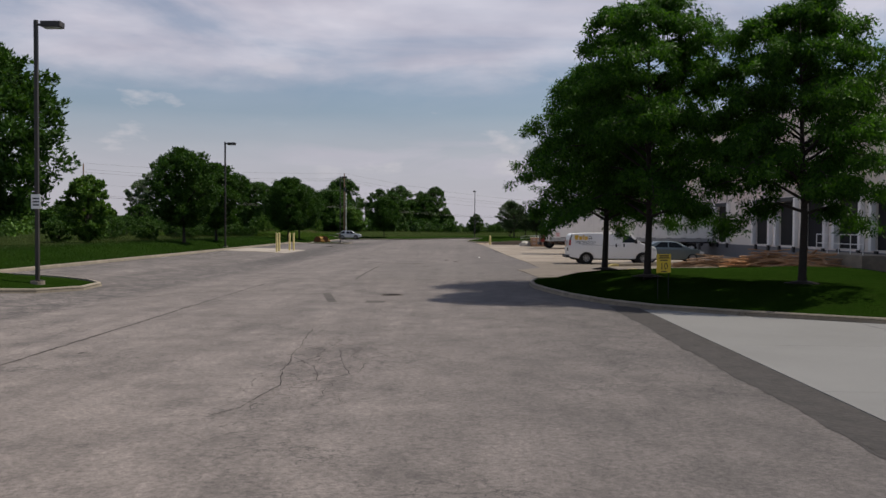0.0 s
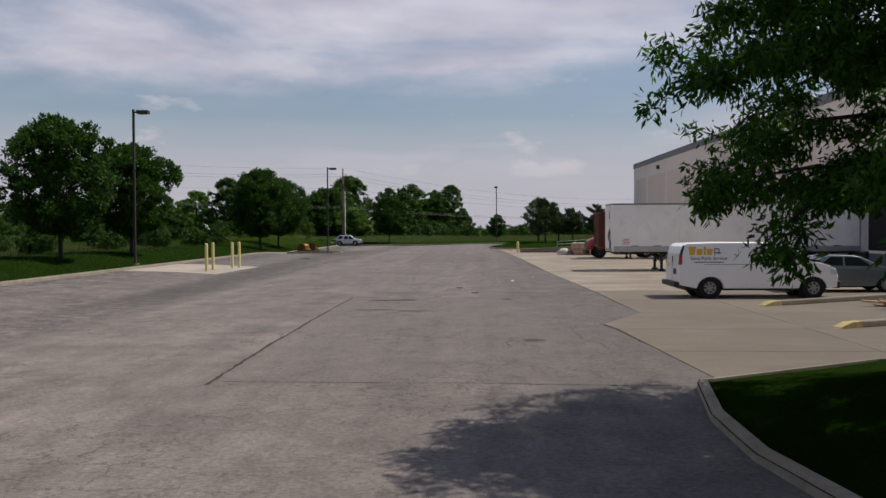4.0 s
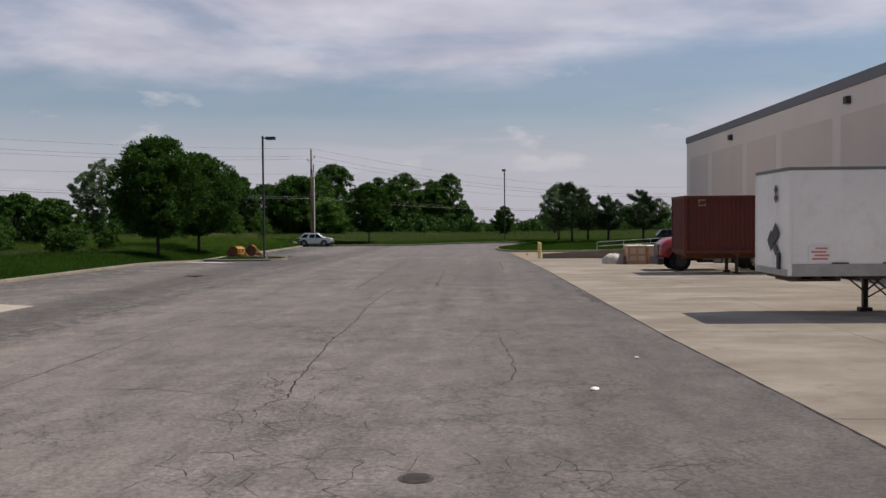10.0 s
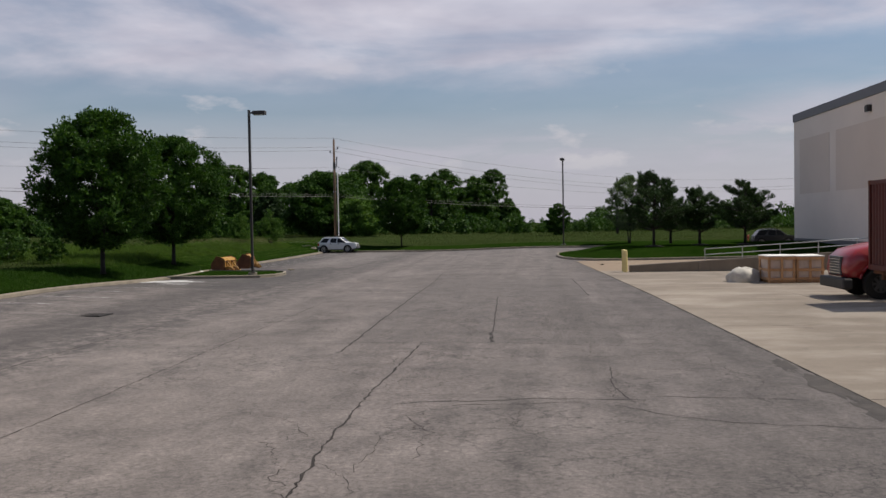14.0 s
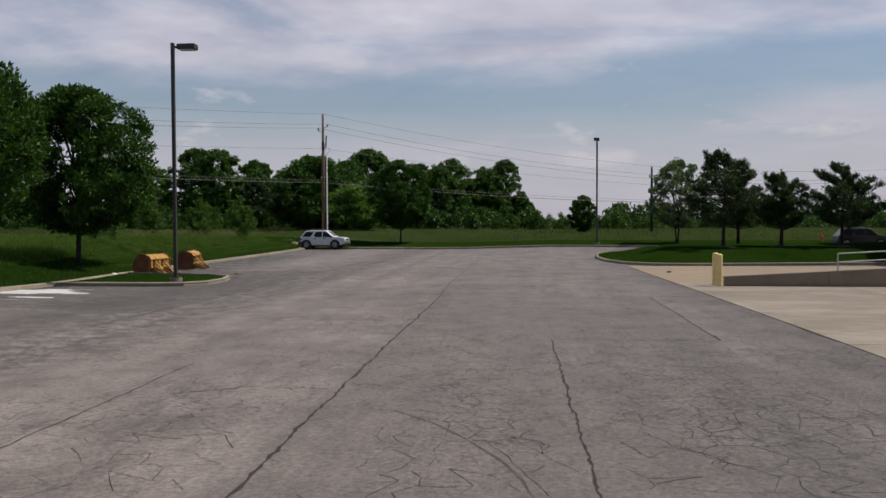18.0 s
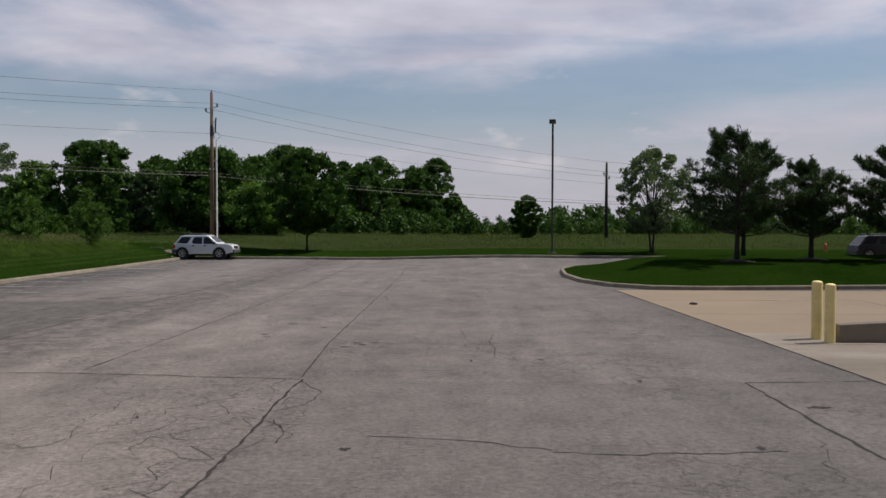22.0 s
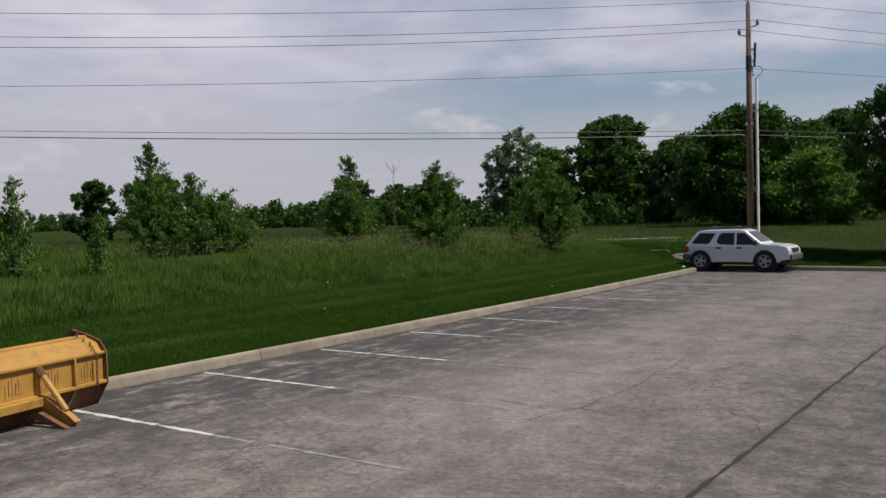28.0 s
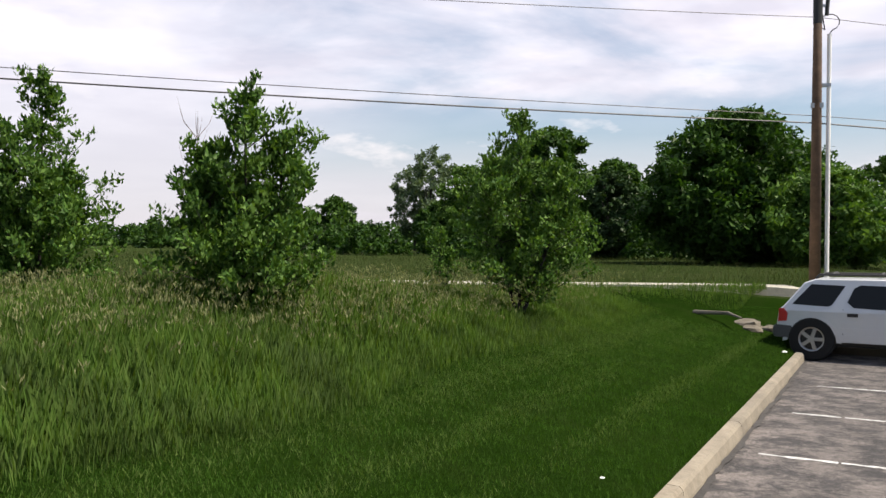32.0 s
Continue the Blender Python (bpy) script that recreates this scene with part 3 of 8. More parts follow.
def text_mesh(body, size, material, depth=0.002):
    cu = bpy.data.curves.new("lettering", "FONT")
    cu.body, cu.size, cu.extrude, cu.align_x, cu.align_y = body, size, depth, "CENTER", "CENTER"
    cu.resolution_u = 3
    ob = bpy.data.objects.new("lettering", cu)
    scene.collection.objects.link(ob)
    me = bpy.data.meshes.new_from_object(ob.evaluated_get(bpy.context.evaluated_depsgraph_get()))
    bpy.data.objects.remove(ob)
    me.materials.clear()
    me.materials.append(material)
    return me


# ---- lie of the land ----
def ease(t):
    t = np.clip(t, 0.0, 1.0)
    return t * t * (3 - 2 * t)


def paved(x, y):
    """Height of the paving: it falls from the western edge to the middle, and climbs a little to the north-east."""
    return 0.33 * ease((-8.0 - x) / 9.0) * (1 - ease((y - 98.0) / 16.0)) + 0.30 * ease((x + 9.0) / 12.0) * ease((y - 124.0) / 24.0) * (1 - ease((x - 25.0) / 10.0))


EDGE = np.array([(-16.3, -90.0), (-16.6, 30.0), (-16.9, 60.0), (-17.2, 75.0), (-17.6, 100.0), (-17.9, 110.0), (-18.55, 126.0), (-18.7, 140.0), (-19.15, 153.3), (-11.0, 153.1), (-4.0, 151.3), (4.0, 148.8), (12.0, 147.8), (70.0, 147.2)])


def edge_gap(x, y):
    """Distance from the outer kerb line."""
    p = np.stack([np.atleast_1d(np.asarray(x, float)), np.atleast_1d(np.asarray(y, float))], -1)
    best = np.full(len(p), 1e9)
    for a, b in zip(EDGE, EDGE[1:]):
        d = b - a
        t = np.clip(((p - a) @ d) / (d @ d), 0, 1)
        best = np.minimum(best, np.hypot(*(p - a - t[:, None] * d).T))
    return best


def inside_lot(x, y):
    poly = np.vstack([EDGE, [(70.0, -90.0)]])
    x, y = np.atleast_1d(np.asarray(x, float)), np.atleast_1d(np.asarray(y, float))
    r = np.zeros(len(x), bool)
    for (x0, y0), (x1, y1) in zip(poly, np.roll(poly, -1, 0)):
        hit = (y0 > y) != (y1 > y)
        with np.errstate(divide="ignore", invalid="ignore"):
            r ^= hit & (x < (x1 - x0) * (y - y0) / (y1 - y0 + 1e-12) + x0)
    return r


def lawn_z(x, y, d=None):
    """Height of the grass outside the kerb."""
    d = edge_gap(x, y) if d is None else d
    x, y = np.asarray(x, float), np.asarray(y, float)
    south = 1 - ease((y - 108.0) / 14.0)
    # the north-western bank climbs at once behind the kerb; the northern verge stays low
    bank = np.interp(d, [0.0, 0.5, 1.5, 2.7, 4.0, 6.0, 9.0, 15.0], [0.0, 0.17, 0.36, 0.55, 0.80, 0.93, 0.90, 0.92])
    west = np.maximum(ease((-14.0 - x) / 8.0), ease((152.0 - y) / 6.0))
    near = south * 0.62 * ease(d / 4.0) + (1 - south) * (west * bank + (1 - west) * 0.30 * ease(d / 7.0))
    base = paved(np.clip(x, -19.0, 30.0), np.clip(y, -90.0, 150.0))
    z = base + 0.13 + near
    far = ease((d - 6.0) / 34.0)
    roll = 0.12 * np.sin(x * 0.11 + 1.3) * np.sin(y * 0.09)
    return z * (1 - far) + 1.15 * far + roll * ease((d - 4) / 12.0)


def zl(x, y):
    return float(lawn_z(np.array([x]), np.array([y]))[0])


def zp(x, y):
    return float(paved(x, y))


# ---- ground ----
def ground_sheet():
    xs = np.concatenate([-np.geomspace(2500, 80, 16), np.arange(-70, -38, 4.0), np.arange(-38, -10, 1.0), np.arange(-10, 70, 2.0), np.geomspace(74, 2500, 16)])
    ys = np.concatenate([-np.geomspace(2500, 95, 10), np.arange(-90, 20, 10.0), np.arange(20, 190, 2.5), np.geomspace(194, 2800, 22)])
    X, Y = np.meshgrid(xs, ys, indexing="ij")
    x, y = X.ravel(), Y.ravel()
    d, ins = edge_gap(x, y), inside_lot(x, y)
    z = lawn_z(x, y, d) - 0.30 * (1 - ease((d - 6.0) / 2.2))
    z[ins] = -0.5
    nx, ny = len(xs), len(ys)
    i = (np.arange(nx - 1)[:, None] * ny + np.arange(ny - 1)).ravel()
    verts, faces = np.stack([x, y, z], -1), np.stack([i, i + ny, i + ny + 1, i + 1], -1)
    # the strip that follows the kerb
    offs = [0.0, 0.25, 0.6, 1.2, 2.0, 3.0, 4.2, 5.6, 7.2, 9.0]
    line = []
    for a, b in zip(EDGE, EDGE[1:]):
        n = max(2, int(np.hypot(*(b - a)) / 2.0))
        line += [a + (b - a) * k / n for k in range(n)]
    line = np.array(line + [EDGE[-1]])
    tang = np.gradient(line, axis=0)
    tang /= np.hypot(*tang.T)[:, None]
    nor = np.stack([-tang[:, 1], tang[:, 0]], -1)
    sv, sf, base = [], [], len(verts)
    for k, o in enumerate(offs):
        p = line + nor * (o + 0.16)
        h = lawn_z(p[:, 0], p[:, 1], np.full(len(p), o)) - (0.10 if k == len(offs) - 1 else 0.0)
        sv.append(np.stack([p[:, 0], p[:, 1], h], -1))
    n = len(line)
    for k in range(len(offs) - 1):
        q = base + k * n + np.arange(n - 1)
        sf.append(np.stack([q, q + 1, q + n + 1, q + n], -1))
    me = fast_mesh("ground", np.vstack([verts] + sv), np.vstack([faces] + sf), M["lawn"])
    me.materials.append(M["field"])
    cen = np.vstack([verts] + sv)[np.vstack([faces] + sf)].mean(1)
    gap = edge_gap(cen[:, 0], cen[:, 1])
    me.polygons.foreach_set("material_index", (gap > 5.2).astype(np.int32))
    me.shade_smooth()
    put("ground", me, label="green lawn and rough field of grass round the lot", category="ground", kind="structure")


ground_sheet()


def road_sheet():
    xs, ys = np.arange(-21.0, 9.1, 0.5), np.concatenate([np.arange(-90, -20, 10.0), np.arange(-20, 160, 0.8)])
    xs = np.concatenate([xs, [12, 16, 20, 24, 28, 34, 40, 55, 70]])
    X, Y = np.meshgrid(xs, ys, indexing="ij")
    x, y = X.ravel(), Y.ravel()
    z = paved(x, y)
    out = ~inside_lot(x, y)
    z[out & (edge_gap(x, y) > 0.8)] = -0.45
    z[out & (edge_gap(x, y) <= 0.8)] -= 0.02
    ny = len(ys)
    i = (np.arange(len(xs) - 1)[:, None] * ny + np.arange(ny - 1)).ravel()
    me = fast_mesh("road", np.stack([x, y, z], -1), np.stack([i, i + ny, i + ny + 1, i + 1], -1), M["asphalt"])
    me.shade_smooth()
    return put("road", me, label="worn grey asphalt yard with long joints", category="road", kind="structure")


road = road_sheet()


def ribbon(points, width, lift, jitter=0.0, seed=0, step=0.6):
    """A flat band on the paving along points, its edges uneven."""
    rng = random.Random(seed)
    pts = []
    for a, b in zip(points, points[1:]):
        n = max(1, int(math.dist(a, b) / step))
        pts += [(a[0] + (b[0] - a[0]) * k / n, a[1] + (b[1] - a[1]) * k / n) for k in range(n)]
    pts.append(points[-1])
    verts, faces, drift = [], [], 0.0
    for i, p in enumerate(pts):
        q0, q1 = pts[max(0, i - 1)], pts[min(len(pts) - 1, i + 1)]
        d = Vector((q1[0] - q0[0], q1[1] - q0[1])).normalized()
        drift = 0.72 * drift + rng.uniform(-jitter, jitter) * 0.45
        o = drift + rng.uniform(-jitter, jitter) * 0.3
        w = width * rng.uniform(0.3, 1.15) / 2 if jitter else width / 2
        for s in (-1, 1):
            x, y = p[0] - d.y * (s * w + o), p[1] + d.x * (s * w + o)
            verts.append((x, y, zp(x, y) + lift))
        if i:
            faces.append((2 * i - 2, 2 * i - 1, 2 * i + 1, 2 * i))
    return verts, faces


def crack(points, width=0.05, jitter=0.03, seed=0, name="crack", material="sealant", lift=0.004, step=0.16):
    v, f = ribbon(points, width * 0.75, lift, jitter, seed, step)
    return put(name, mesh_of(name, v, f, M[material]), road)


# long paving joints and sealed cracks
crack([(-2.2, 36), (-2.35, 41), (-2.42, 46), (-2.45, 54.1)], 0.13, 0.03, 1)
crack([(-2.45, 54.1), (2, 54.0), (7.0, 53.95)], 0.07, 0.03, 2)
crack([(-4.8, -20), (-5.15, 12), (-5.3, 21.3)], 0.11, 0.03, 3)
crack([(-5.35, 21.6), (-5.5, 33)], 0.09, 0.03, 20)
crack([(-9.3, 13), (-8.7, 20), (-7.4, 28)], 0.05, 0.05, 21)
crack([(-0.54, 7.98), (-0.23, 8.6), (-0.09, 10.0), (-0.37, 11.8), (-0.51, 13.7), (-0.87, 17.3)], 0.026, 0.06, 22, step=0.16)
crack([(-0.09, 10.1), (0.39, 10.6), (0.82, 11.2), (0.45, 12.6), (0.29, 14.2)], 0.020, 0.06, 23, step=0.16)
crack([(-0.4, 11.9), (0.0, 13.0), (0.1, 15.2)], 0.018, 0.06, 24, step=0.16)
crack([(0.39, 10.6), (0.1, 11.9), (-0.45, 12.9)], 0.016, 0.06, 25, step=0.16)
crack([(-0.9, 63.4), (-1.17, 66.8), (-1.34, 70.2), (-1.36, 74.0), (-1.56, 77.0), (-1.6, 80.7), (-1.5, 86.3)], 0.055, 0.05, 4, step=0.11)
crack([(-3.06, 85.4), (-3.25, 94), (-3.4, 109.2)], 0.070, 0.04, 6, step=0.11)
crack([(2.46, 70.9), (2.57, 67.8), (2.66, 66.2), (2.59, 64.95), (2.33, 64.4)], 0.035, 0.06, 7)
crack([(2.1, 70.9), (3.4, 71.6), (4.2, 70.0)], 0.02, 0.05, 76)
crack([(-1.48, 92.0), (-0.78, 90.5), (-0.36, 89.1), (-0.22, 88.5), (-0.35, 87.9)], 0.010, 0.05, 77)
crack([(-0.98, 91.7), (-0.5, 90.7), (-0.04, 89.9)], 0.008, 0.05, 78)
crack([(-8.2, 100.1), (-7.0, 99.2), (-5.0, 99.0)], 0.03, 0.06, 79)
crack([(-5.5, 93.2), (-4.5, 93.8), (-3.4, 93.8)], 0.03, 0.06, 80)
crack([(-3.34, 106.5), (-3.1, 106.2), (-2.96, 105.8), (-3.0, 105.4)], 0.03, 0.04, 81)
crack([(-4.2, 109.9), (-3.2, 109.9), (-1.2, 110.0)], 0.025, 0.06, 82)
crack([(-3.3, 124.8), (-2.0, 125.0), (-0.5, 125.1)], 0.02, 0.05, 83)
crack([(-3.72, 125.0), (-3.44, 123.8), (-3.25, 122.4)], 0.03, 0.05, 84)
crack([(4.81, 44.9), (4.56, 43.7), (4.67, 42.5), (4.62, 42.0), (4.94, 41.3), (5.04, 40.4)], 0.03, 0.05, 85)
crack([(2.97, 40.6), (2.87, 41.4), (2.99, 41.8), (3.25, 41.9)], 0.035, 0.04, 86)
crack([(-2.0, 47.2), (1.1, 46.5), (3.8, 46.1), (5.3, 46.2)], 0.02, 0.05, 87)
crack([(-12.6, 127.4), (-12.3, 128.5), (-12.5, 131.8), (-12.6, 134.2)], 0.018, 0.08, 88)
crack([(0.12, 86.8), (-0.11, 99.1)], 0.05, 0.035, 8, step=0.11)
crack([(-0.1, 99.1), (3.2, 99.2)], 0.05, 0.02, 9)
crack([(3.2, 99.2), (3.1, 109.1)], 0.07, 0.03, 10)
crack([(3.1, 109.1), (5.0, 109.3)], 0.05, 0.02, 11)
crack([(-10.2, 109.6), (-7.0, 109.6), (-5.8, 109.5), (-3.4, 109.15)], 0.06, 0.05, 12)
crack([(-10.3, 100), (-10.2, 120), (-10.1, 138), (-10.2, 152.6)], 0.08, 0.018, 13)
crack([(-6.97, 109.9), (-6.8, 122), (-6.8, 131), (-7.1, 150)], 0.05, 0.022, 14)
crack([(-3.42, 109.3), (-3.6, 113), (-3.7, 125), (-3.7, 134), (-3.9, 141)], 0.045, 0.02, 15)
crack([(-9.0, 60), (-9.4, 90)], 0.06, 0.03, 16)
crack([(-7.2, 29.1), (-4.7, 29.3), (-2.3, 29.35), (0.24, 29.3), (3.6, 29.8), (4.9, 29.9)], 0.045, 0.06, 61)
crack([(-2.0, 36.3), (1.8, 36.25), (5.4, 36.1)], 0.045, 0.02, 62)
crack([(-3.5, 16.8), (-1.0, 17.3), (2.3, 17.9), (4.6, 18.0)], 0.02, 0.06, 63)
crack([(0.25, 14.2), (0.65, 14.0), (0.62, 13.2), (1.0, 12.4), (0.95, 11.3)], 0.018, 0.06, 64)
crack([(-0.69, 16.3), (-0.1, 16.0), (0.15, 15.2), (-0.3, 14.2)], 0.016, 0.06, 65)
crack([(-2.05, 105.8), (-1.0, 105.6), (-0.1, 105.2)], 0.03, 0.08, 66)
crack([(-0.1, 105.15), (0.8, 105.1), (2.3, 105.25)], 0.04, 0.08, 67, step=0.11)
crack([(-0.3, 126.6), (-0.67, 125.3), (-0.45, 123.6), (-0.39, 122)], 0.028, 0.06, 69)
crack([(-3.2, 122.6), (-2.4, 122.6), (-0.5, 122.3)], 0.02, 0.06, 70)
crack([(-3.4, 109.0), (-2.9, 108.2), (-3.0, 107.4), (-3.3, 106.9)], 0.03, 0.06, 71)
crack([(-1.06, 80.1), (0.2, 80.3), (1.6, 80.5), (2.7, 80.3)], 0.045, 0.09, 51)
crack([(-0.2, 79.95), (0.9, 80.1), (1.8, 80.25)], 0.025, 0.08, 52)
crack([(2.9, 80.6), (3.9, 80.6), (5.2, 80.4)], 0.035, 0.08, 53)
crack([(2.2, 80.0), (3.0, 79.2), (4.2, 78.8), (5.6, 78.6)], 0.03, 0.08, 54)
crack([(2.47, 83.4), (2.35, 81.8), (2.45, 80.4)], 0.03, 0.06, 55)
crack([(-3.1, 86.9), (-1.6, 86.85), (0.3, 86.8), (3.0, 86.2)], 0.032, 0.03, 56)
crack([(-4.2, 64.05), (-3.2, 64.1), (-2.4, 63.8)], 0.025, 0.06, 57)
crack([(-9.5, 50.9), (-5.2, 51.2), (-2.6, 51.4)], 0.04, 0.06, 58)
crack([(-3.2, 83.6), (-1.5, 82.0), (0.1, 82.2)], 0.015, 0.06, 59)
crack([(-5.6, 54), (-6.0, 80), (-6.2, 96)], 0.04, 0.04, 17)


def wander(x, y, ang, length, rng, width, depth=0):
    """A branching crack."""
    p, pts, kids = [x, y], [(x, y)], []
    a = ang
    for _ in range(int(length / 0.14)):
        a = ang + rng.choice((-1, 1)) * rng.uniform(0.05, 0.95)
        p = [p[0] + math.cos(a) * 0.14, p[1] + math.sin(a) * 0.14]
        pts.append(tuple(p))
        if depth < 3 and rng.random() < 0.13:
            kids.append((p[0], p[1], a + rng.choice((-1, 1)) * rng.uniform(0.6, 1.3), length * rng.uniform(0.2, 0.5)))
    out = [(pts, width)]
    for kx, ky, ka, kl in kids:
        out += wander(kx, ky, ka, kl, rng, width * 0.7, depth + 1)
    return out


def web(x, y, ang, length, seed, width=0.012):
    rng = random.Random(seed)
    verts, faces = [], []
    for pts, w in wander(x, y, radians(ang), length, rng, width):
        if len(pts) > 2:
            v, f = ribbon(pts, w, 0.0035, 0.006, seed, 0.3)
            faces += [tuple(i + len(verts) for i in q) for q in f]
            verts += v
    put("crack", mesh_of("crack", verts, faces, M["sealant"]), road)


for k, (x, y, a, le) in enumerate([(3.4, 39, 100, 5), (2.8, 41, 60, 4), (0.8, 110, 95, 5), (1.3, 108, 60, 4), (-2.8, 111, 20, 5), (-0.5, 128, 90, 6), (-9, 116, 40, 5), (-11.5, 128, 60, 8), (-13, 133, 50, 6), (-14, 128, 20, 4), (-8, 130, 85, 9), (5.0, 104, 95, 7), (-5, 66, 60, 6), (4.4, 80, 95, 9),
                                    (-1.9, 63.9, 70, 5), (-2.4, 63.4, 40, 5), (-1.0, 62.6, 95, 6), (-0.5, 63.0, 80, 5), (-3.7, 64.1, 8, 4), (-0.2, 65.8, 160, 3), (-1.4, 66.5, 85, 6), (-1.5, 69.5, 80, 5),
                                    (-1.5, 75.5, 110, 5), (-0.9, 75.6, 75, 6), (-0.4, 77.0, 100, 4), (-1.9, 78.0, 140, 4), (-2.0, 80.5, 70, 6), (-1.1, 81.0, 60, 4), (2.7, 80.0, 95, 6), (-2.3, 83.0, 60, 5), (1.0, 79.8, 265, 3),
                                    (-4.9, 107, 250, 4), (-4.2, 107.6, 245, 4), (-5.4, 107.8, 260, 4), (-2.9, 105.6, 100, 3), (2.4, 104.2, 60, 3), (0.0, 12.5, 100, 4), (0.4, 13.5, 80, 3), (0.5, 92, 80, 7), (0.9, 94, 60, 6), (1.4, 90, 100, 6), (-2.7, 97, 80, 7), (-2.4, 100, 60, 5), (-0.4, 90.5, 120, 4), (1.9, 92, 80, 6)]):
    web(x, y, a, le * 0.6, 300 + k)


def alligator(x0, x1, y0, y1, seed, cell=0.36, keep=0.85, width=0.009):
    """A net of fine cracks between uneven blocks of asphalt."""
    rng = random.Random(seed)
    nx, ny = int((x1 - x0) / cell), int((y1 - y0) / cell)
    knot = {(i, j): (x0 + (i + rng.uniform(-0.42, 0.42) + 0.5 * (j % 2)) * cell, y0 + (j + rng.uniform(-0.42, 0.42)) * cell) for i in range(nx + 1) for j in range(ny + 1)}
    verts, faces = [], []
    for (i, j), a in knot.items():
        rim = min(i, nx - i, j, ny - j) / 3.0
        for b in ((i + 1, j), (i, j + 1)):
            if b in knot and rng.random() < keep * (1.0 if b[1] != j else 0.78) * min(1.0, 0.3 + rim):
                q = knot[b]
                m = ((a[0] + q[0]) / 2 + rng.uniform(-0.06, 0.06), (a[1] + q[1]) / 2 + rng.uniform(-0.06, 0.06))
                v, f = ribbon([a, m, q], width * rng.uniform(0.5, 1.5), 0.0034, 0.003, rng.randrange(9999), 0.11)
                faces += [tuple(k + len(verts) for k in w) for w in f]
                verts += v
    put("crack_net", mesh_of("crack_net", verts, faces, M["sealant"]), road, kind="stuff")


for k, area in enumerate([(0.4, 5.3, 84.5, 98.6), (-2.7, -0.4, 84.0, 96.0), (-5.6, -3.7, 88.0, 98.0), (1.9, 4.6, 53.8, 60.5), (-0.9, 0.9, 8.4, 16.5), (-1.6, 1.6, 57.5, 63.0), (2.0, 4.4, 116.5, 126.0), (-4.8, -2.8, 103.0, 110.0), (-3.2, -1.2, 68.0, 75.0), (-5.6, -3.8, 98.0, 103.0), (-3.0, -0.3, 96.5, 100.0), (-2.3, -0.3, 61.5, 66.5)]):
    alligator(*area, 900 + k)


def blotch(x, y, rx, ry, seed, material="patch", lift=0.005, name="patch", n=22, ragged=0.75):
    rng = random.Random(seed)
    verts = [(x, y, zp(x, y) + lift)]
    for k in range(n):
        a, r = k * math.tau / n, rng.uniform(ragged, 1.1)
        px, py = x + rx * r * math.cos(a), y + ry * r * math.sin(a)
        verts.append((px, py, zp(px, py) + lift))
    faces = [(0, 1 + k, 1 + (k + 1) % n) for k in range(n)]
    put(name, mesh_of(name, verts, faces, M[material]), road)


def slab_patch(x0, x1, y0, y1, material="patch", lift=0.0045, turn=0.0, name="patch"):
    c, s = math.cos(turn), math.sin(turn)
    mx, my = (x0 + x1) / 2, (y0 + y1) / 2
    pts = [(mx + (x - mx) * c - (y - my) * s, my + (x - mx) * s + (y - my) * c) for x, y in ((x0, y0), (x1, y0), (x1, y1), (x0, y1))]
    put(name, mesh_of(name, [(x, y, zp(x, y) + lift) for x, y in pts], [(0, 1, 2, 3)], M[material]), road)


for k, (x, y, rx, ry) in enumerate([(-16.9, 108.7, 1.5, 1.4), (-15.2, 108.2, 0.6, 0.35), (-15.3, 106.0, 0.7, 0.3)]):
    blotch(x, y, rx, ry, 560 + k, "white_line", 0.008)
for k, (x, y, rx, ry) in enumerate([(3.52, 41.8, 0.28, 0.3), (-12.0, 123.0, 0.38, 0.25), (-15.6, 127.6, 0.24, 0.14), (-4.9, 116.3, 0.14, 0.1), (-7.5, 120.3, 0.10, 0.12), (-5.2, 120.8, 0.09, 0.06), (-8.6, 118.3, 0.12, 0.1), (-4.4, 13.2, 0.12, 0.14),
                                    (-3.2, 112.6, 0.3, 0.1), (0.3, 111.2, 0.16, 0.08), (3.5, 107.4, 0.3, 0.12), (-5.0, 114, 0.2, 0.09), (-3.9, 116.5, 0.2, 0.08), (-2.2, 105.2, 0.14, 0.1), (-7.0, 113.5, 0.16, 0.1), (-0.9, 117.2, 0.2, 0.05), (1.1, 52.3, 0.1, 0.06), (0.9, 53.0, 0.08, 0.05), (-0.8, 56.2, 0.15, 0.07), (0.5, 55.4, 0.12, 0.06)]):
    blotch(x, y, rx * (0.6 if k > 3 else 1), ry * (0.8 if k > 3 else 1), 500 + k, "sealant" if k > 3 else "patch", ragged=0.3 if k > 3 else 0.78)
blotch(-0.42, 52.98, 0.42, 0.38, 531, "stain")
blotch(-1.22, 52.78, 0.45, 0.30, 533, "stain", 0.0062)
blotch(-0.82, 52.86, 0.40, 0.30, 539, "stain", 0.0056, ragged=0.6)
blotch(3.25, 53.35, 0.26, 0.34, 538, "stain", 0.0045, n=9, ragged=0.6)
blotch(0.56, 54.84, 0.12, 0.10, 534)
blotch(0.70, 54.57, 0.10, 0.08, 535)
blotch(1.25, 55.39, 0.09, 0.08, 536)
for k, (x, y) in enumerate([(-4.09, 115.6), (-5.14, 114.4), (-2.92, 112.9), (-3.05, 113.15), (-2.7, 113.2)]):
    blotch(x, y, 0.09, 0.07, 540 + k, "sealant")
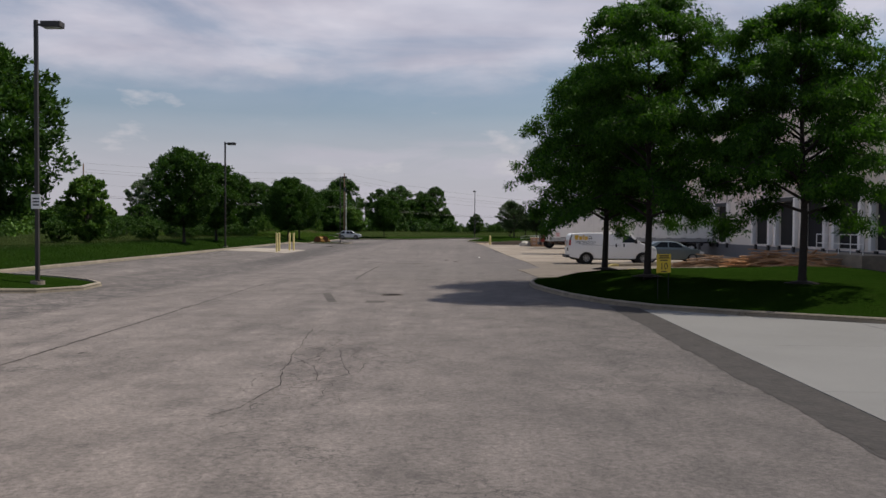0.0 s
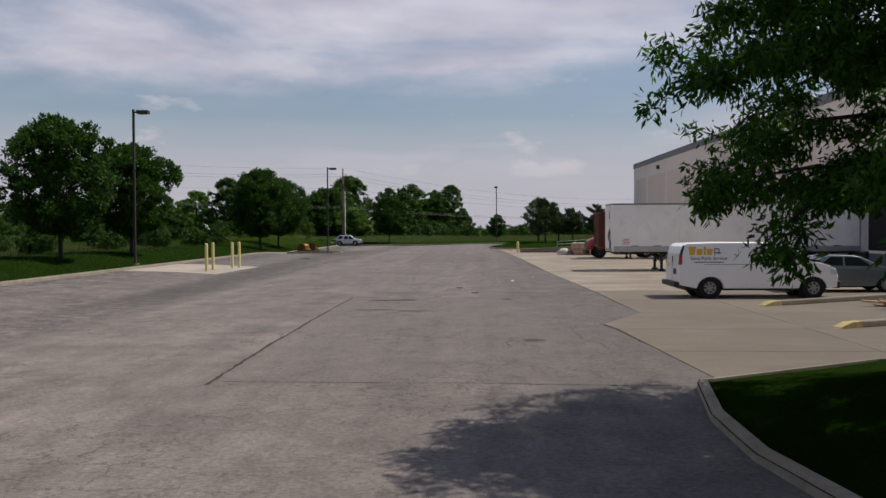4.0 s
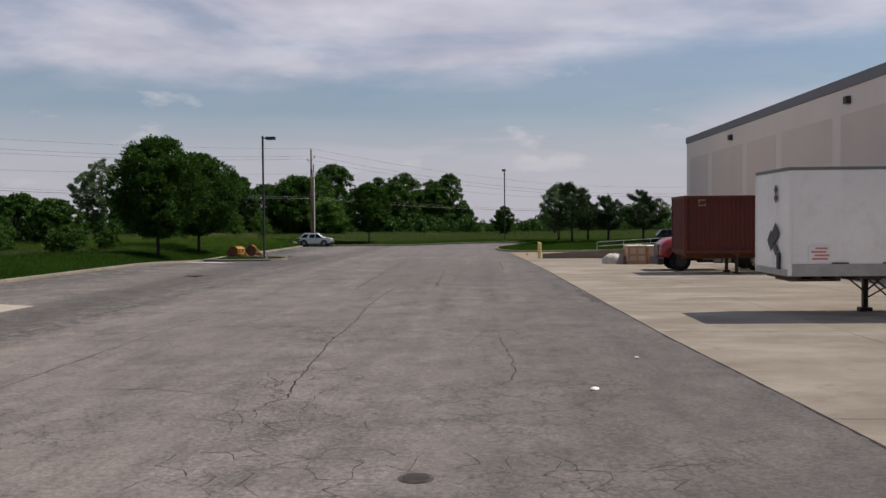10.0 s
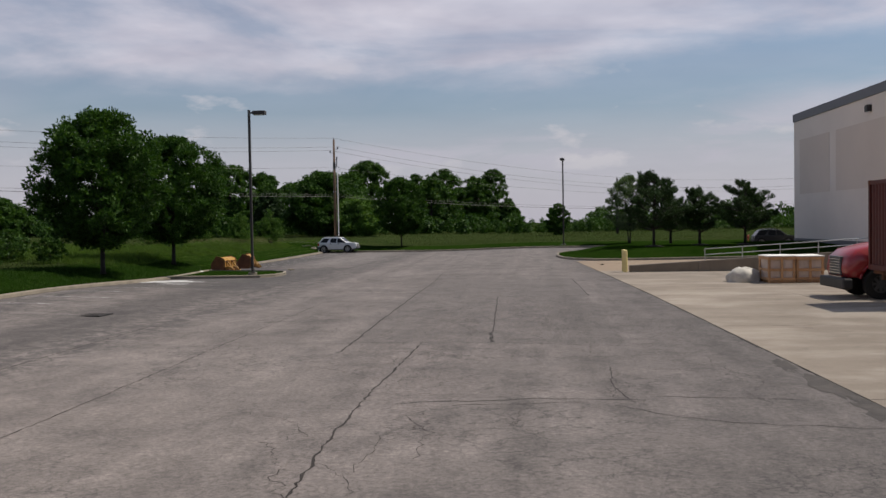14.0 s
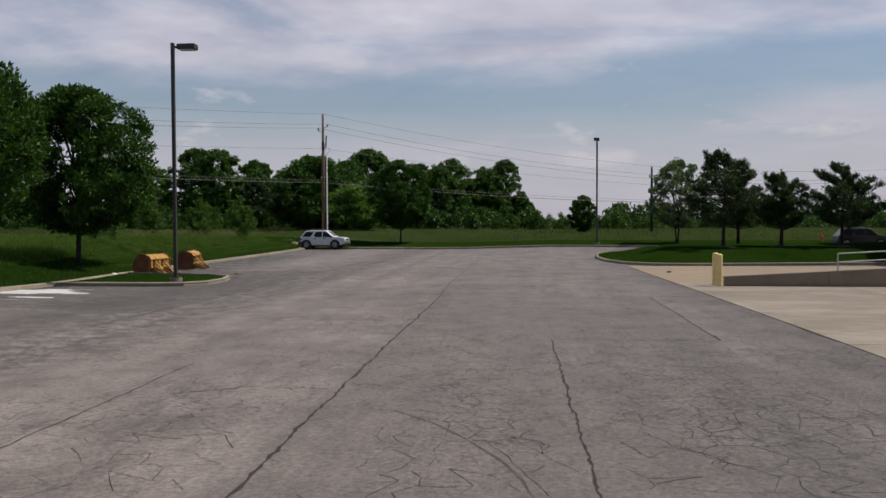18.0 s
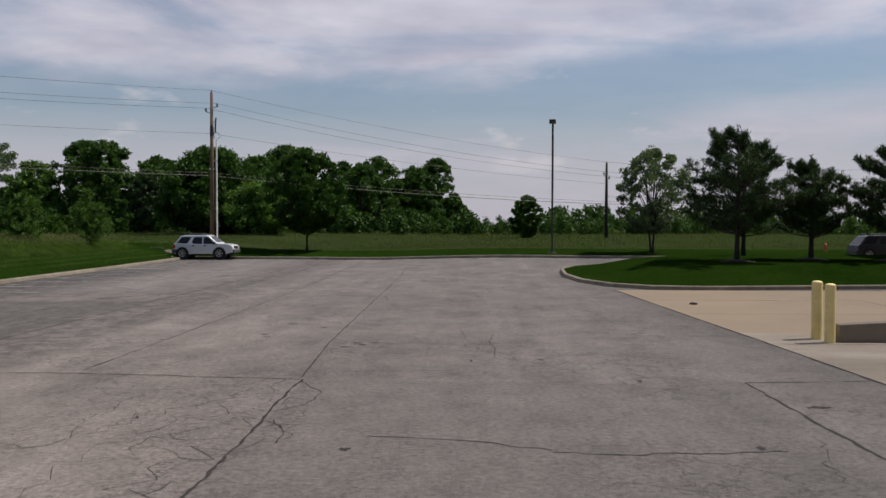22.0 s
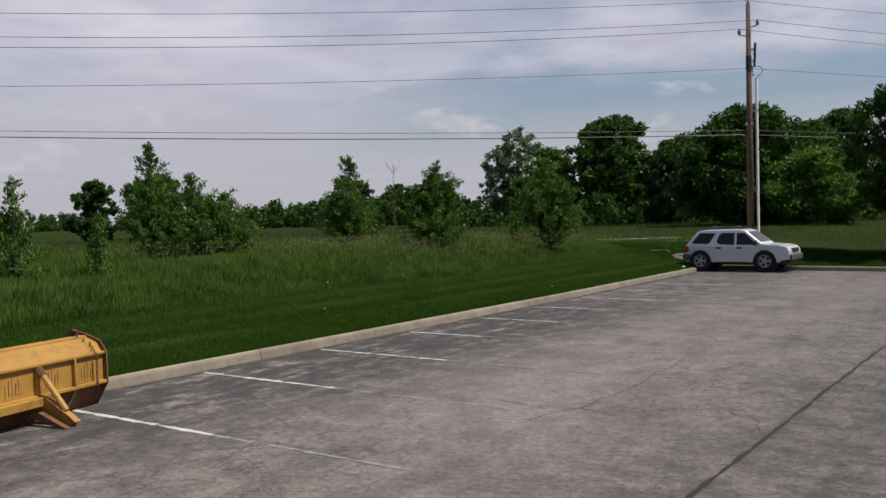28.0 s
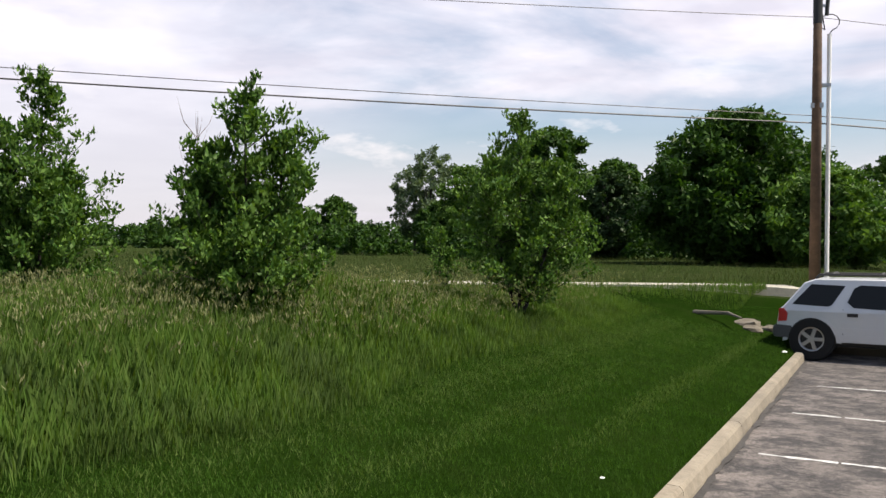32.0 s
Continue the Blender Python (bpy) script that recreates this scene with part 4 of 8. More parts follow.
for k, (x, y) in enumerate([(-8.17, 120.54), (-7.95, 123.0), (-7.36, 120.57), (-7.59, 118.69), (-7.5, 118.69), (-8.65, 121.86), (-8.67, 120.93), (-8.48, 123.71), (-8.36, 125.64), (-8.44, 128.24), (-8.29, 131.09), (-6.53, 120.7), (-6.4, 98.55), (2.07, 105.37), (1.6, 109.19), (-0.87, 110.99), (-1.16, 99.59), (0.58, 100.63), (3.23, 99.85)]):
    blotch(x, y, 0.035 + 0.012 * (k % 3), 0.09 + 0.03 * (k % 4), 580 + k, "sealant", n=9, ragged=0.35)
crack([(0.12, 86.9), (0.10, 87.7), (0.05, 88.6)], 0.13, 0.06, 91, "spall", "fill", 0.0046, 0.08)
crack([(-2.23, 92.42), (-1.73, 91.87), (-1.26, 91.13), (-0.86, 90.32), (-0.59, 89.61), (-0.49, 89.11)], 0.05, 0.02, 89, "tyre_mark", "faint_patch", 0.0036)
# tarry spill along the seam with the yard
for k, (x, y, rx, ry) in enumerate([(5.66, 83.63, 0.2, 0.9), (5.76, 81.52, 0.3, 1.1), (5.89, 79.66, 0.36, 1.1), (6.16, 78.18, 0.34, 0.8)]):
    blotch(x, y, rx, ry, 620 + k, "faint_patch", 0.0040 + 0.0004 * k, n=30, ragged=0.55)
crack([(-2.2, 49.9), (0.4, 50.2), (1.6, 50.1)], 0.018, 0.03, 42)
crack([(-0.36, 114.6), (-0.47, 113.4), (-0.41, 112.4), (-0.49, 111.4)], 0.026, 0.06, 43, step=0.16)
crack([(2.2, 120.2), (2.45, 118.9), (2.4, 117.9), (2.5, 116.6)], 0.028, 0.06, 44, step=0.16)
crack([(-1.06, 115.6), (-0.96, 114.4)], 0.02, 0.05, 45, step=0.16)
blotch(-1.0, 49.2, 0.7, 0.2, 532, "faint_patch", n=11)
blotch(0.2, 48.8, 0.6, 0.22, 537, "faint_patch", 0.0062)
slab_patch(-1.97, -1.69, 24.3, 28.0, "faint_patch", turn=0.205)
slab_patch(-0.45, 0.15, 24.2, 24.95, "faint_patch")
crack([(-1.6, 24.3), (-1.0, 25.0), (-0.45, 25.05), (0.6, 24.95), (1.7, 24.85), (3.3, 24.6)], 0.04, 0.03, 26)
slab_patch(7.02, 7.80, -30, 23.6, "fill", name="joint_fill")
crack([(7.02, -30.0), (7.02, 23.6)], 0.13, 0.06, 75, "joint_fill", "fill", 0.0042, 0.22)
crack([(6.35, 36.8), (5.7, 44.0), (5.5, 45.2), (7.05, 48.2), (6.85, 57), (6.2, 71), (5.5, 98), (4.95, 112.5), (4.3, 126.8)], 0.075, 0.05, 19, "seam_crack")


# ---- kerbs ----
def kerb_run(points, name, label, height=0.15, width=0.155, outward=1, closed=False, step=3.05, surf=zp):
    """A poured kerb in sections with joints; outward: on which side of the line it stands."""
    top = thing(name, Matrix(), label, "kerb", kind="structure")
    pts = [Vector((p[0], p[1])) for p in points]
    if closed:
        pts.append(pts[0].copy())
    dense, run = [], 0.0
    for a, b in zip(pts, pts[1:]):
        n = max(1, int((b - a).length / 0.5))
        dense += [a.lerp(b, k / n) for k in range(n)]
    dense.append(pts[-1])
    per = max(2, int(step / 0.5))
    for i in range(0, len(dense) - 1, per):
        seg = dense[i:i + per + 1]
        if len(seg) < 2:
            continue
        bm = bmesh.new()
        rings = []
        for j, p in enumerate(seg):
            g = i + j
            d = (dense[min(g + 1, len(dense) - 1)] - dense[max(g - 1, 0)]).normalized()
            o = Vector((-d.y, d.x)) * outward
            shift = d * (0.006 if j == 0 else -0.006 if j == len(seg) - 1 else 0)
            z = surf(p.x, p.y)
            ring = []
            for u, h in ((0.0, -0.12), (0.0, 0.02), (0.02, height - 0.03), (0.05, height), (width, height + 0.005), (width, -0.12)):
                q = p + o * u + shift
                ring.append(bm.verts.new((q.x, q.y, z + h)))
            rings.append(ring)
        for r0, r1 in zip(rings, rings[1:]):
            for k in range(5):
                bm.faces.new((r0[k], r0[k + 1], r1[k + 1], r1[k]))
        bm.faces.new(rings[0]), bm.faces.new(rings[-1][::-1])
        bmesh.ops.recalc_face_normals(bm, faces=bm.faces)
        part("kerb_section", bm, M["kerb"], top)
    return top


for a, b, s in ((3, 8, 41), (8, 12, 42)):
    crack([tuple(p + (0.05, -0.05)) for p in EDGE[a:b + 1]], 0.10, 0.03, s, "dirt_line", "patch", 0.0042, 0.2)
kerb_run([p for p in EDGE if p[1] > -30], "kerb", "pale concrete kerb along the edge of the lawn", outward=1)


def island(poly, mound, name, label, steps=7, kerb=True, mat="lawn"):
    """A kerbed island of grass with a raised middle. The outline runs anticlockwise."""
    c = np.mean(poly, axis=0)
    dense = []
    for a, b in zip(poly, poly[1:] + poly[:1]):
        n = max(1, int(math.dist(a, b) / 1.0))
        dense += [(a[0] + (b[0] - a[0]) * k / n, a[1] + (b[1] - a[1]) * k / n) for k in range(n)]
    n = len(dense)
    verts, faces = [], []
    for s in range(steps + 1):
        f = s / steps
        for x, y in dense:
            px, py = x + (c[0] - x) * f, y + (c[1] - y) * f
            e = min(math.dist((x, y), (px, py)), 6.0)
            verts.append((px, py, zp(px, py) + 0.10 + mound * float(ease(e / 4.0)) + 0.02 * math.sin(px * 1.7) * math.sin(py * 1.3)))
    for s in range(steps):
        for k in range(n):
            a, b = s * n + k, s * n + (k + 1) % n
            faces.append((a, b, b + n, a + n))
    me = mesh_of(name, verts, faces, M[mat], True)
    put(name, me, label=label, category="lawn", kind="structure")
    if kerb:
        kerb_run(poly, "kerb", "pale concrete kerb round a grass island", outward=1, closed=True, step=2.5)


ISLAND_E = [(5.75, 35.9), (5.35, 33.5), (5.3, 31.5), (5.6, 29.4), (6.1, 27.0), (6.9, 24.6), (8.1, 22.6), (10.2, 20.9), (13.0, 19.2), (17.0, 18.2), (23.0, 17.8), (23.0, 40.6), (19.0, 40.3), (14.0, 39.7), (9.5, 38.2)]
island(ISLAND_E, 0.55, "island_east", "shaded grass island with three locust trees")
ISLAND_N = [(3.4, 136.2), (3.2, 133.0), (3.5, 130.3), (4.3, 128.3), (5.6, 127.1), (7.6, 126.8), (16.0, 127.9), (45.0, 128.6), (45.0, 141.5), (16.0, 141.6), (10.0, 141.4), (6.3, 140.2), (4.2, 138.3)]
island(ISLAND_N, 0.58, "island_north", "mown grass island with pine trees")
ISLAND_C = [(-18.2, 112.0), (-14.4, 112.0), (-13.2, 112.3), (-12.6, 113.2), (-12.5, 114.8), (-12.9, 116.4), (-13.9, 117.3), (-15.4, 117.8), (-18.6, 118.6)]
island(ISLAND_C, 0.10, "island_west", "small grass island with a lamp pole")
ISLAND_A = [(-17.5, 24.0), (-13.2, 24.2), (-11.4, 25.6), (-10.7, 27.6), (-10.9, 29.6), (-11.7, 30.6), (-13.0, 31.2), (-17.5, 31.6)]
island(ISLAND_A, 0.22, "island_south", "grass island with a lamp pole at the entrance")


# ---- concrete yards, slab by slab ----
def seam(y):
    return float(np.interp(y, [35.8, 44.0, 45.2, 48.2, 57.0, 71.0, 98.0, 112.5, 126.8], [6.35, 5.75, 5.55, 7.05, 6.85, 6.2, 5.5, 4.95, 4.3]))


def slabs(name, label, rows, cols, left, material, top=0.012):
    yard = thing(name, Matrix(), label, "pavement", kind="structure")
    for y0, y1 in zip(rows, rows[1:]):
        for i, (x0, x1) in enumerate(zip(cols, cols[1:])):
            a0, a1 = (left(y0), left(y1)) if i == 0 else (x0, x0)
            if a0 >= x1 - 0.2 and a1 >= x1 - 0.2:
                continue
            g = 0.008
            q = [(a0 + g, y0 + g), (x1 - g, y0 + g), (x1 - g, y1 - g), (a1 + g, y1 - g)]
            t = top + ((i * 7 + int(y0)) % 3) * 0.0012
            v = [(x, y, zp(x, y) + t) for x, y in q] + [(x, y, zp(x, y) - 0.12) for x, y in q]
            put("slab", mesh_of("slab", v, [(0, 1, 2, 3), (0, 4, 5, 1), (1, 5, 6, 2), (2, 6, 7, 3), (3, 7, 4, 0)], M[material]), yard)


slabs("dock_yard", "stained buff concrete loading yard in slabs", [36.0, 40.0, 44.0, 45.2, 48.2] + [48.2 + 4.6 * k for k in range(1, 14)] + [113.2, 114.9], [5, 10.5, 15.2, 19.9, 25.2], seam, "yard")
slabs("side_drive", "tan concrete driveway in slabs", [114.9, 118.9, 122.9, 126.75], [4.5, 11.0, 17.5, 24.0, 32.0], seam, "drive")
slabs("apron", "pale concrete apron by the entrance", [-30 + 5.0 * k for k in range(10)] + [22.4], [7.80, 12.5, 17.2, 21.9, 26.6], lambda y: 7.80, "apron")
slabs("bollard_pad", "pale concrete pad with yellow bollards", [67.9, 72.4, 76.9], [-17.1, -14.6, -11.9], lambda y: -17.1, "pad", 0.02)


# ---- warehouse ----
WALL = pose(24.95, 62.0, 0, 0, 0, 1.45)  # wall line: local y runs along the front, local x into the building
Y0, Y1 = -60.0, 79.2
house = thing("warehouse", WALL, "long grey precast warehouse with a dark coping", "warehouse")


def ring_wall(x0, x1, y0, y1, z0, z1, t, openings):
    """The front wall, cut by openings (y0, y1, z0, z1)."""
    ys = sorted({y0, y1, *[o[0] for o in openings], *[o[1] for o in openings]})
    for a, b in zip(ys, ys[1:]):
        cuts = sorted([(o[2], o[3]) for o in openings if o[0] <= a + 1e-6 and o[1] >= b - 1e-6])
        z = z0
        for c0, c1 in cuts:
            if c0 > z:
                part("wall", box(x0, x1, a, b, z, c0), M["wall_light"], house, "pale painted precast front wall")
            z = c1
        part("wall", box(x0, x1, a, b, z, z1), M["wall_light"], house, "pale painted precast front wall")


DOORS = [(-19.0 + 4.6 * k, -16.0 + 4.6 * k, 1.2, 4.2) for k in range(0, 12) if k != 5]
ring_wall(0, 0.3, Y0, Y1, -0.4, 10.5, 0.3, DOORS)
part("wall", box(0.3, 60, Y1 - 0.3, Y1 - 0.01, -0.4, 10.5), M["wall_light"], house, "pale painted end wall")
part("wall", box(0.3, 60, Y0 + 0.01, Y0 + 0.3, -0.4, 10.5), M["wall_light"], house)
part("wall", box(59.7, 60, Y0 + 0.3, Y1 - 0.3, -0.4, 10.5), M["wall_light"], house)
part("roof", box(0.3, 59.7, Y0 + 0.3, Y1 - 0.3, 10.2, 10.4), M["coping"], house)
part("floor_slab", box(0.3, 59.7, Y0 + 0.3, Y1 - 0.3, -0.3, 1.19), M["concrete"], house)
part("coping", box(-0.08, 60.1, Y0 - 0.08, Y1 + 0.08, 10.5, 11.15, 0.03), M["coping"], house, "dark grey metal coping")
part("foundation", box(-0.03, 0.0, Y0, Y1, -0.4, 1.05), M["coping"], house, "grey foundation band")
y = Y1 - 1.4
k = 0
while y > -30:
    w = 8.6 if k % 2 else 6.4
    part("panel", box(-0.02, 0.0, y - w, y, 4.6, 8.95), M["wall"], house)
    y -= w + 1.25
    k += 1
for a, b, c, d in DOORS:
    # near-black board stands in for the shade inside the dock opening
    part("opening_shade", box(0.12, 0.18, a, b, c, d), M["dark"], house, "near-black board for the shaded dock opening")
    part("dock_seal", box(-0.28, 0.0, a - 0.32, a, c - 0.05, d + 0.25, 0.04), M["trailer"], house, "pale dock post")
    part("dock_seal", box(-0.28, 0.0, b, b + 0.32, c - 0.05, d + 0.25, 0.04), M["trailer"], house, "pale dock post")
    part("dock_seal", box(-0.28, 0.0, a, b, d, d + 0.3, 0.04), M["plastic"], house, "dark head pad")
    part("dock_bumper", box(-0.16, -0.03, a + 0.1, a + 0.4, 0.75, 1.15, 0.02), M["plastic"], house)
    part("dock_bumper", box(-0.16, -0.03, b - 0.4, b - 0.1, 0.75, 1.15, 0.02), M["plastic"], house)
for yy in (4.2, 22.9, 41.6, 64.2):
    lampbox = part("wall_lamp", box(-0.34, -0.02, yy - 0.22, yy + 0.22, 9.5, 9.95, 0.05), M["bronze"], house, "bronze wall lamp")
    part("lens", box(-0.30, -0.10, yy - 0.17, yy + 0.17, 9.485, 9.5), M["lens_clear"], lampbox)
for yy in (33.3, 37.4):
    part("conduit_box", box(-0.3, -0.0, yy - 0.17, yy + 0.17, 4.75, 5.15, 0.02), M["rust"], house)


# ---- trees ----
def leaf_cloud(centres, radii, count, size, seed, flat=0.5, long=2.0, hang=0.0, simple=False):
    """Diamond leaves scattered round clump centres."""
    g = np.random.default_rng(seed)
    centres, radii = np.asarray(centres, float), np.asarray(radii, float)
    w = radii ** 2
    pick = g.choice(len(centres), count, p=w / w.sum())
    off = g.normal(size=(count, 3))
    off /= np.linalg.norm(off, axis=1)[:, None]
    off *= (g.random(count) ** 0.45)[:, None] * radii[pick][:, None]
    off[:, 2] *= 0.8
    p = centres[pick] + off
    nrm = g.normal(size=(count, 3)) + off / radii[pick][:, None] * 0.7 + np.array([0, 0, flat])
    nrm /= np.linalg.norm(nrm, axis=1)[:, None]
    t = np.cross(nrm, g.normal(size=(count, 3)))
    if hang:
        t = off / radii[pick][:, None] * 0.8 + 0.45 * g.normal(size=(count, 3)) + np.array([0, 0, hang])
        nrm = np.cross(t, np.cross(nrm, t))
        nrm /= np.linalg.norm(nrm, axis=1)[:, None]
    t /= np.linalg.norm(t, axis=1)[:, None]
    b = np.cross(nrm, t)
    s = size * g.uniform(0.6, 1.35, count)[:, None]
    if simple:
        v = np.stack([p - t * s * long / 2 - b * s * 0.45, p - t * s * long / 2 + b * s * 0.45, p + t * s * long / 2 - nrm * s * 0.12], 1).reshape(-1, 3)
        return v, np.arange(count * 3).reshape(-1, 3)
    v = np.stack([p - t * s * long / 2, p + b * s * 0.5 - nrm * s * 0.12, p + t * s * long / 2, p - b * s * 0.5 - nrm * s * 0.12], 1).reshape(-1, 3)
    return v, np.arange(count * 4).reshape(-1, 4)


def broadleaf(name, label, category, x, y, z, height, spread, clear, leaves, size, seed, leaf="leaf_ash", clumps=120, trunk=0.12, lean=0.0, top_heavy=0.5, limbs=26, group="", stems=1, clump_r=None, droop=0.0, skirt=1.0, simple=False):
    """A tree: tapered trunk, limbs that reach the clumps of the crown, and leaves."""
    rng = random.Random(seed)
    tree = thing(name, pose(x, y, z), label, category, group)
    crown_h = height - clear
    mid = clear + crown_h * top_heavy
    cs, rs = [], []
    r0 = clump_r or spread * 0.145
    while len(cs) < clumps:
        a, u, q = rng.uniform(0, math.tau), rng.uniform(-1, 1), rng.random() ** 0.4
        hz = u
        prof = math.sqrt(max(0.0, 1 - abs(hz) ** 2.2))
        lobe = 1 + 0.17 * math.sin(3 * a + seed) * math.sin(3.1 * hz + seed * 0.7) + 0.12 * math.sin(5 * a + 2 * seed + 2.0 * hz)
        r = spread * prof * q * lobe * (skirt if hz < 0 else 1.0)
        zz = mid + hz * (height - mid if hz > 0 else mid - clear) - droop * (r / spread) ** 2
        cs.append((r * math.cos(a) + lean * zz, r * math.sin(a), zz))
        rs.append(r0 * rng.uniform(0.4, 1.4))
    bm = bmesh.new()
    for s in range(stems):
        off = Vector(((s - (stems - 1) / 2) * trunk * 2.0, 0, 0))
        top = Vector((lean * mid, rng.uniform(-0.2, 0.2), mid + crown_h * 0.25)) + off * (5 if stems > 1 else 0)
        pts = [off, off + Vector((0, 0, 0.25)), off.lerp(top, 0.4) + Vector((rng.uniform(-0.06, 0.06), rng.uniform(-0.06, 0.06), 0)), top]
        tube(pts, [trunk * 1.35, trunk, trunk * 0.72, trunk * 0.2], 9, bm)
    for c in rng.sample(cs, min(limbs, len(cs))):
        c = Vector(c)
        zb = clear * 0.82 + (c.z - clear) * rng.uniform(0.15, 0.5)
        a = Vector((lean * zb, 0, max(zb, clear * 0.6)))
        m = a.lerp(c, 0.5) + Vector((0, 0, 0.14 * (c - a).length))
        r = trunk * rng.uniform(0.22, 0.42)
        tube([a, m, c], [r, r * 0.65, r * 0.15], 6, bm, False)
    part("trunk", bm, M["bark"], tree, "dark bark", smooth=True)
    v, q = leaf_cloud(cs, rs, leaves, size, seed, simple=simple) if simple else leaf_cloud(cs, rs, leaves, size, seed, 0.4, 2.5, 0.35)
    put("crown", fast_mesh("crown", v, q, M[leaf]), tree)
    return tree


def layered_locust(name, label, x, y, z, height, spread, clear, leaves, seed):
    """A honey locust: limbs that rise and arch over, with feathery sprays along them."""
    rng = random.Random(seed)
    tree = thing(name, pose(x, y, z), label, "tree", "trees on the island")
    bm = bmesh.new()
    top = Vector((rng.uniform(-0.3, 0.3), rng.uniform(-0.3, 0.3), height * 0.86))
    spine = [Vector((0, 0, -0.2)), Vector((0, 0, 0.3)), Vector((0.05, 0.03, clear)), top.lerp(Vector((0, 0, clear)), 0.5), top]
    tube(spine, [0.18, 0.125, 0.105, 0.06, 0.015], 10, bm)
    cs, rs = [], []
    for i in range(54):
        f = (i + rng.random()) / 54
        h = clear + (height * 0.9 - clear) * f
        a = i * 2.4 + rng.uniform(-0.4, 0.4)
        reach = spread * math.sqrt(max(0.05, 1 - (max(0.0, f - 0.22) / 0.80) ** 2)) * rng.uniform(0.75, 1.05) * (0.84 + 0.16 * min(1.0, f / 0.25))
        base = Vector((0, 0, h)) + Vector((top.x, top.y, 0)) * f
        d = Vector((math.cos(a), math.sin(a), 0))
        end = base + d * reach + Vector((0, 0, rng.uniform(-0.75, 0.6) * (1.3 - f)))
        m = base.lerp(end, 0.5) + Vector((0, 0, 0.18 * reach))
        pts = [base, base.lerp(m, 0.6) + Vector((0, 0, 0.05 * reach)), m, m.lerp(end, 0.5) + Vector((0, 0, 0.04 * reach)), end]
        r = 0.05 * (1.15 - f)
        tube(pts, [r, r * 0.8, r * 0.55, r * 0.3, r * 0.1], 6, bm, False)
        for _ in range(20):
            t = rng.uniform(0.22, 1.0)
            k = min(3, int(t * 4))
            p = pts[k].lerp(pts[k + 1], t * 4 - k)
            side = Vector((-d.y, d.x, 0)) * rng.uniform(-1, 1) * (0.35 + 0.9 * t) * reach * 0.30
            q = p + side + Vector((0, 0, rng.uniform(-0.35, 0.25)))
            if rng.random() < 0.4:
                tube([p, q], [r * 0.25, r * 0.08], 4, bm, False)
            for s in (0.35, 0.7, 1.0):
                c = p.lerp(q, s)
                cs.append((c.x, c.y, c.z - 0.05))
                rs.append(rng.uniform(0.18, 0.40))
    part("trunk", bm, M["bark"], tree, "dark bark", smooth=True)
    v, q = leaf_cloud(cs, rs, leaves, 0.042, seed, 0.5, 3.4, -0.5)
    put("crown", fast_mesh("crown", v, q, M["leaf_locust"]), tree)
    return tree


def pine(name, label, x, y, z, height, spread, seed, leaves=9000):
    rng = random.Random(seed)
    tree = thing(name, pose(x, y, z), label, "tree", "pines on the island")
    bm = bmesh.new()
    tube([(0, 0, -0.1), (0, 0, 0.6), (0.05, 0, height * 0.55), (0, 0.04, height * 0.97)], [0.13, 0.10, 0.07, 0.02], 9, bm)
    cs, rs = [], []
    tiers = 9
    for i in range(tiers):
        f = i / (tiers - 1)
        h = height * (0.25 + 0.58 * f)
        reach = spread * (0.86 + 0.14 * f / 0.25 if f < 0.25 else 1.0 - 0.66 * ((f - 0.25) / 0.75) ** 1.2)
        for k in range(7 if f < 0.6 else 5):
            a = k * math.tau / 7 + rng.uniform(-0.4, 0.4) + i * 0.9
            le = reach * rng.uniform(0.5, 1.15)
            lift = rng.uniform(-0.035, 0.035) * height
            e = Vector((math.cos(a) * le, math.sin(a) * le, h + lift + le * rng.uniform(0.12, 0.66)))
            b = Vector((0, 0, h + lift - 0.1))
            tube([b, b.lerp(e, 0.55) - Vector((0, 0, 0.06 * le)), e], [0.035, 0.024, 0.008], 5, bm, False)
            for up, size in ((0.04, 0.17), (0.18, 0.12), (0.30, 0.07)):
                cs.append((e.x, e.y, e.z + up))
                rs.append(size)
            for t in (0.4, 0.56, 0.7, 0.84, 0.95):
                c = b.lerp(e, t)
                for s in (-1, 1):
                    q = c + Vector((-math.sin(a), math.cos(a), 0)) * s * rng.uniform(0.12, 0.42) * (1.25 - t) * le + Vector((math.cos(a), math.sin(a), 0)) * 0.12 * le + Vector((0, 0, rng.uniform(0.02, 0.26)))
                    tube([c, q], [0.010, 0.004], 4, bm, False)
                    for u in (0.55, 1.0):
                        w = c.lerp(q, u)
                        cs.append((w.x, w.y, w.z + 0.04))
                        rs.append(rng.uniform(0.11, 0.23))
    cs += [(0, 0, height * q) for q in (0.86, 0.9, 0.94, 0.98)]
    rs += [0.22, 0.2, 0.16, 0.12]
    part("trunk", bm, M["bark"], tree, "dark bark", smooth=True)
    v, q = leaf_cloud(cs, rs, leaves, 0.036, seed, 0.3, 5.5, 0.5, True)
    put("crown", fast_mesh("crown", v, q, M["leaf_pine"]), tree)
    return tree


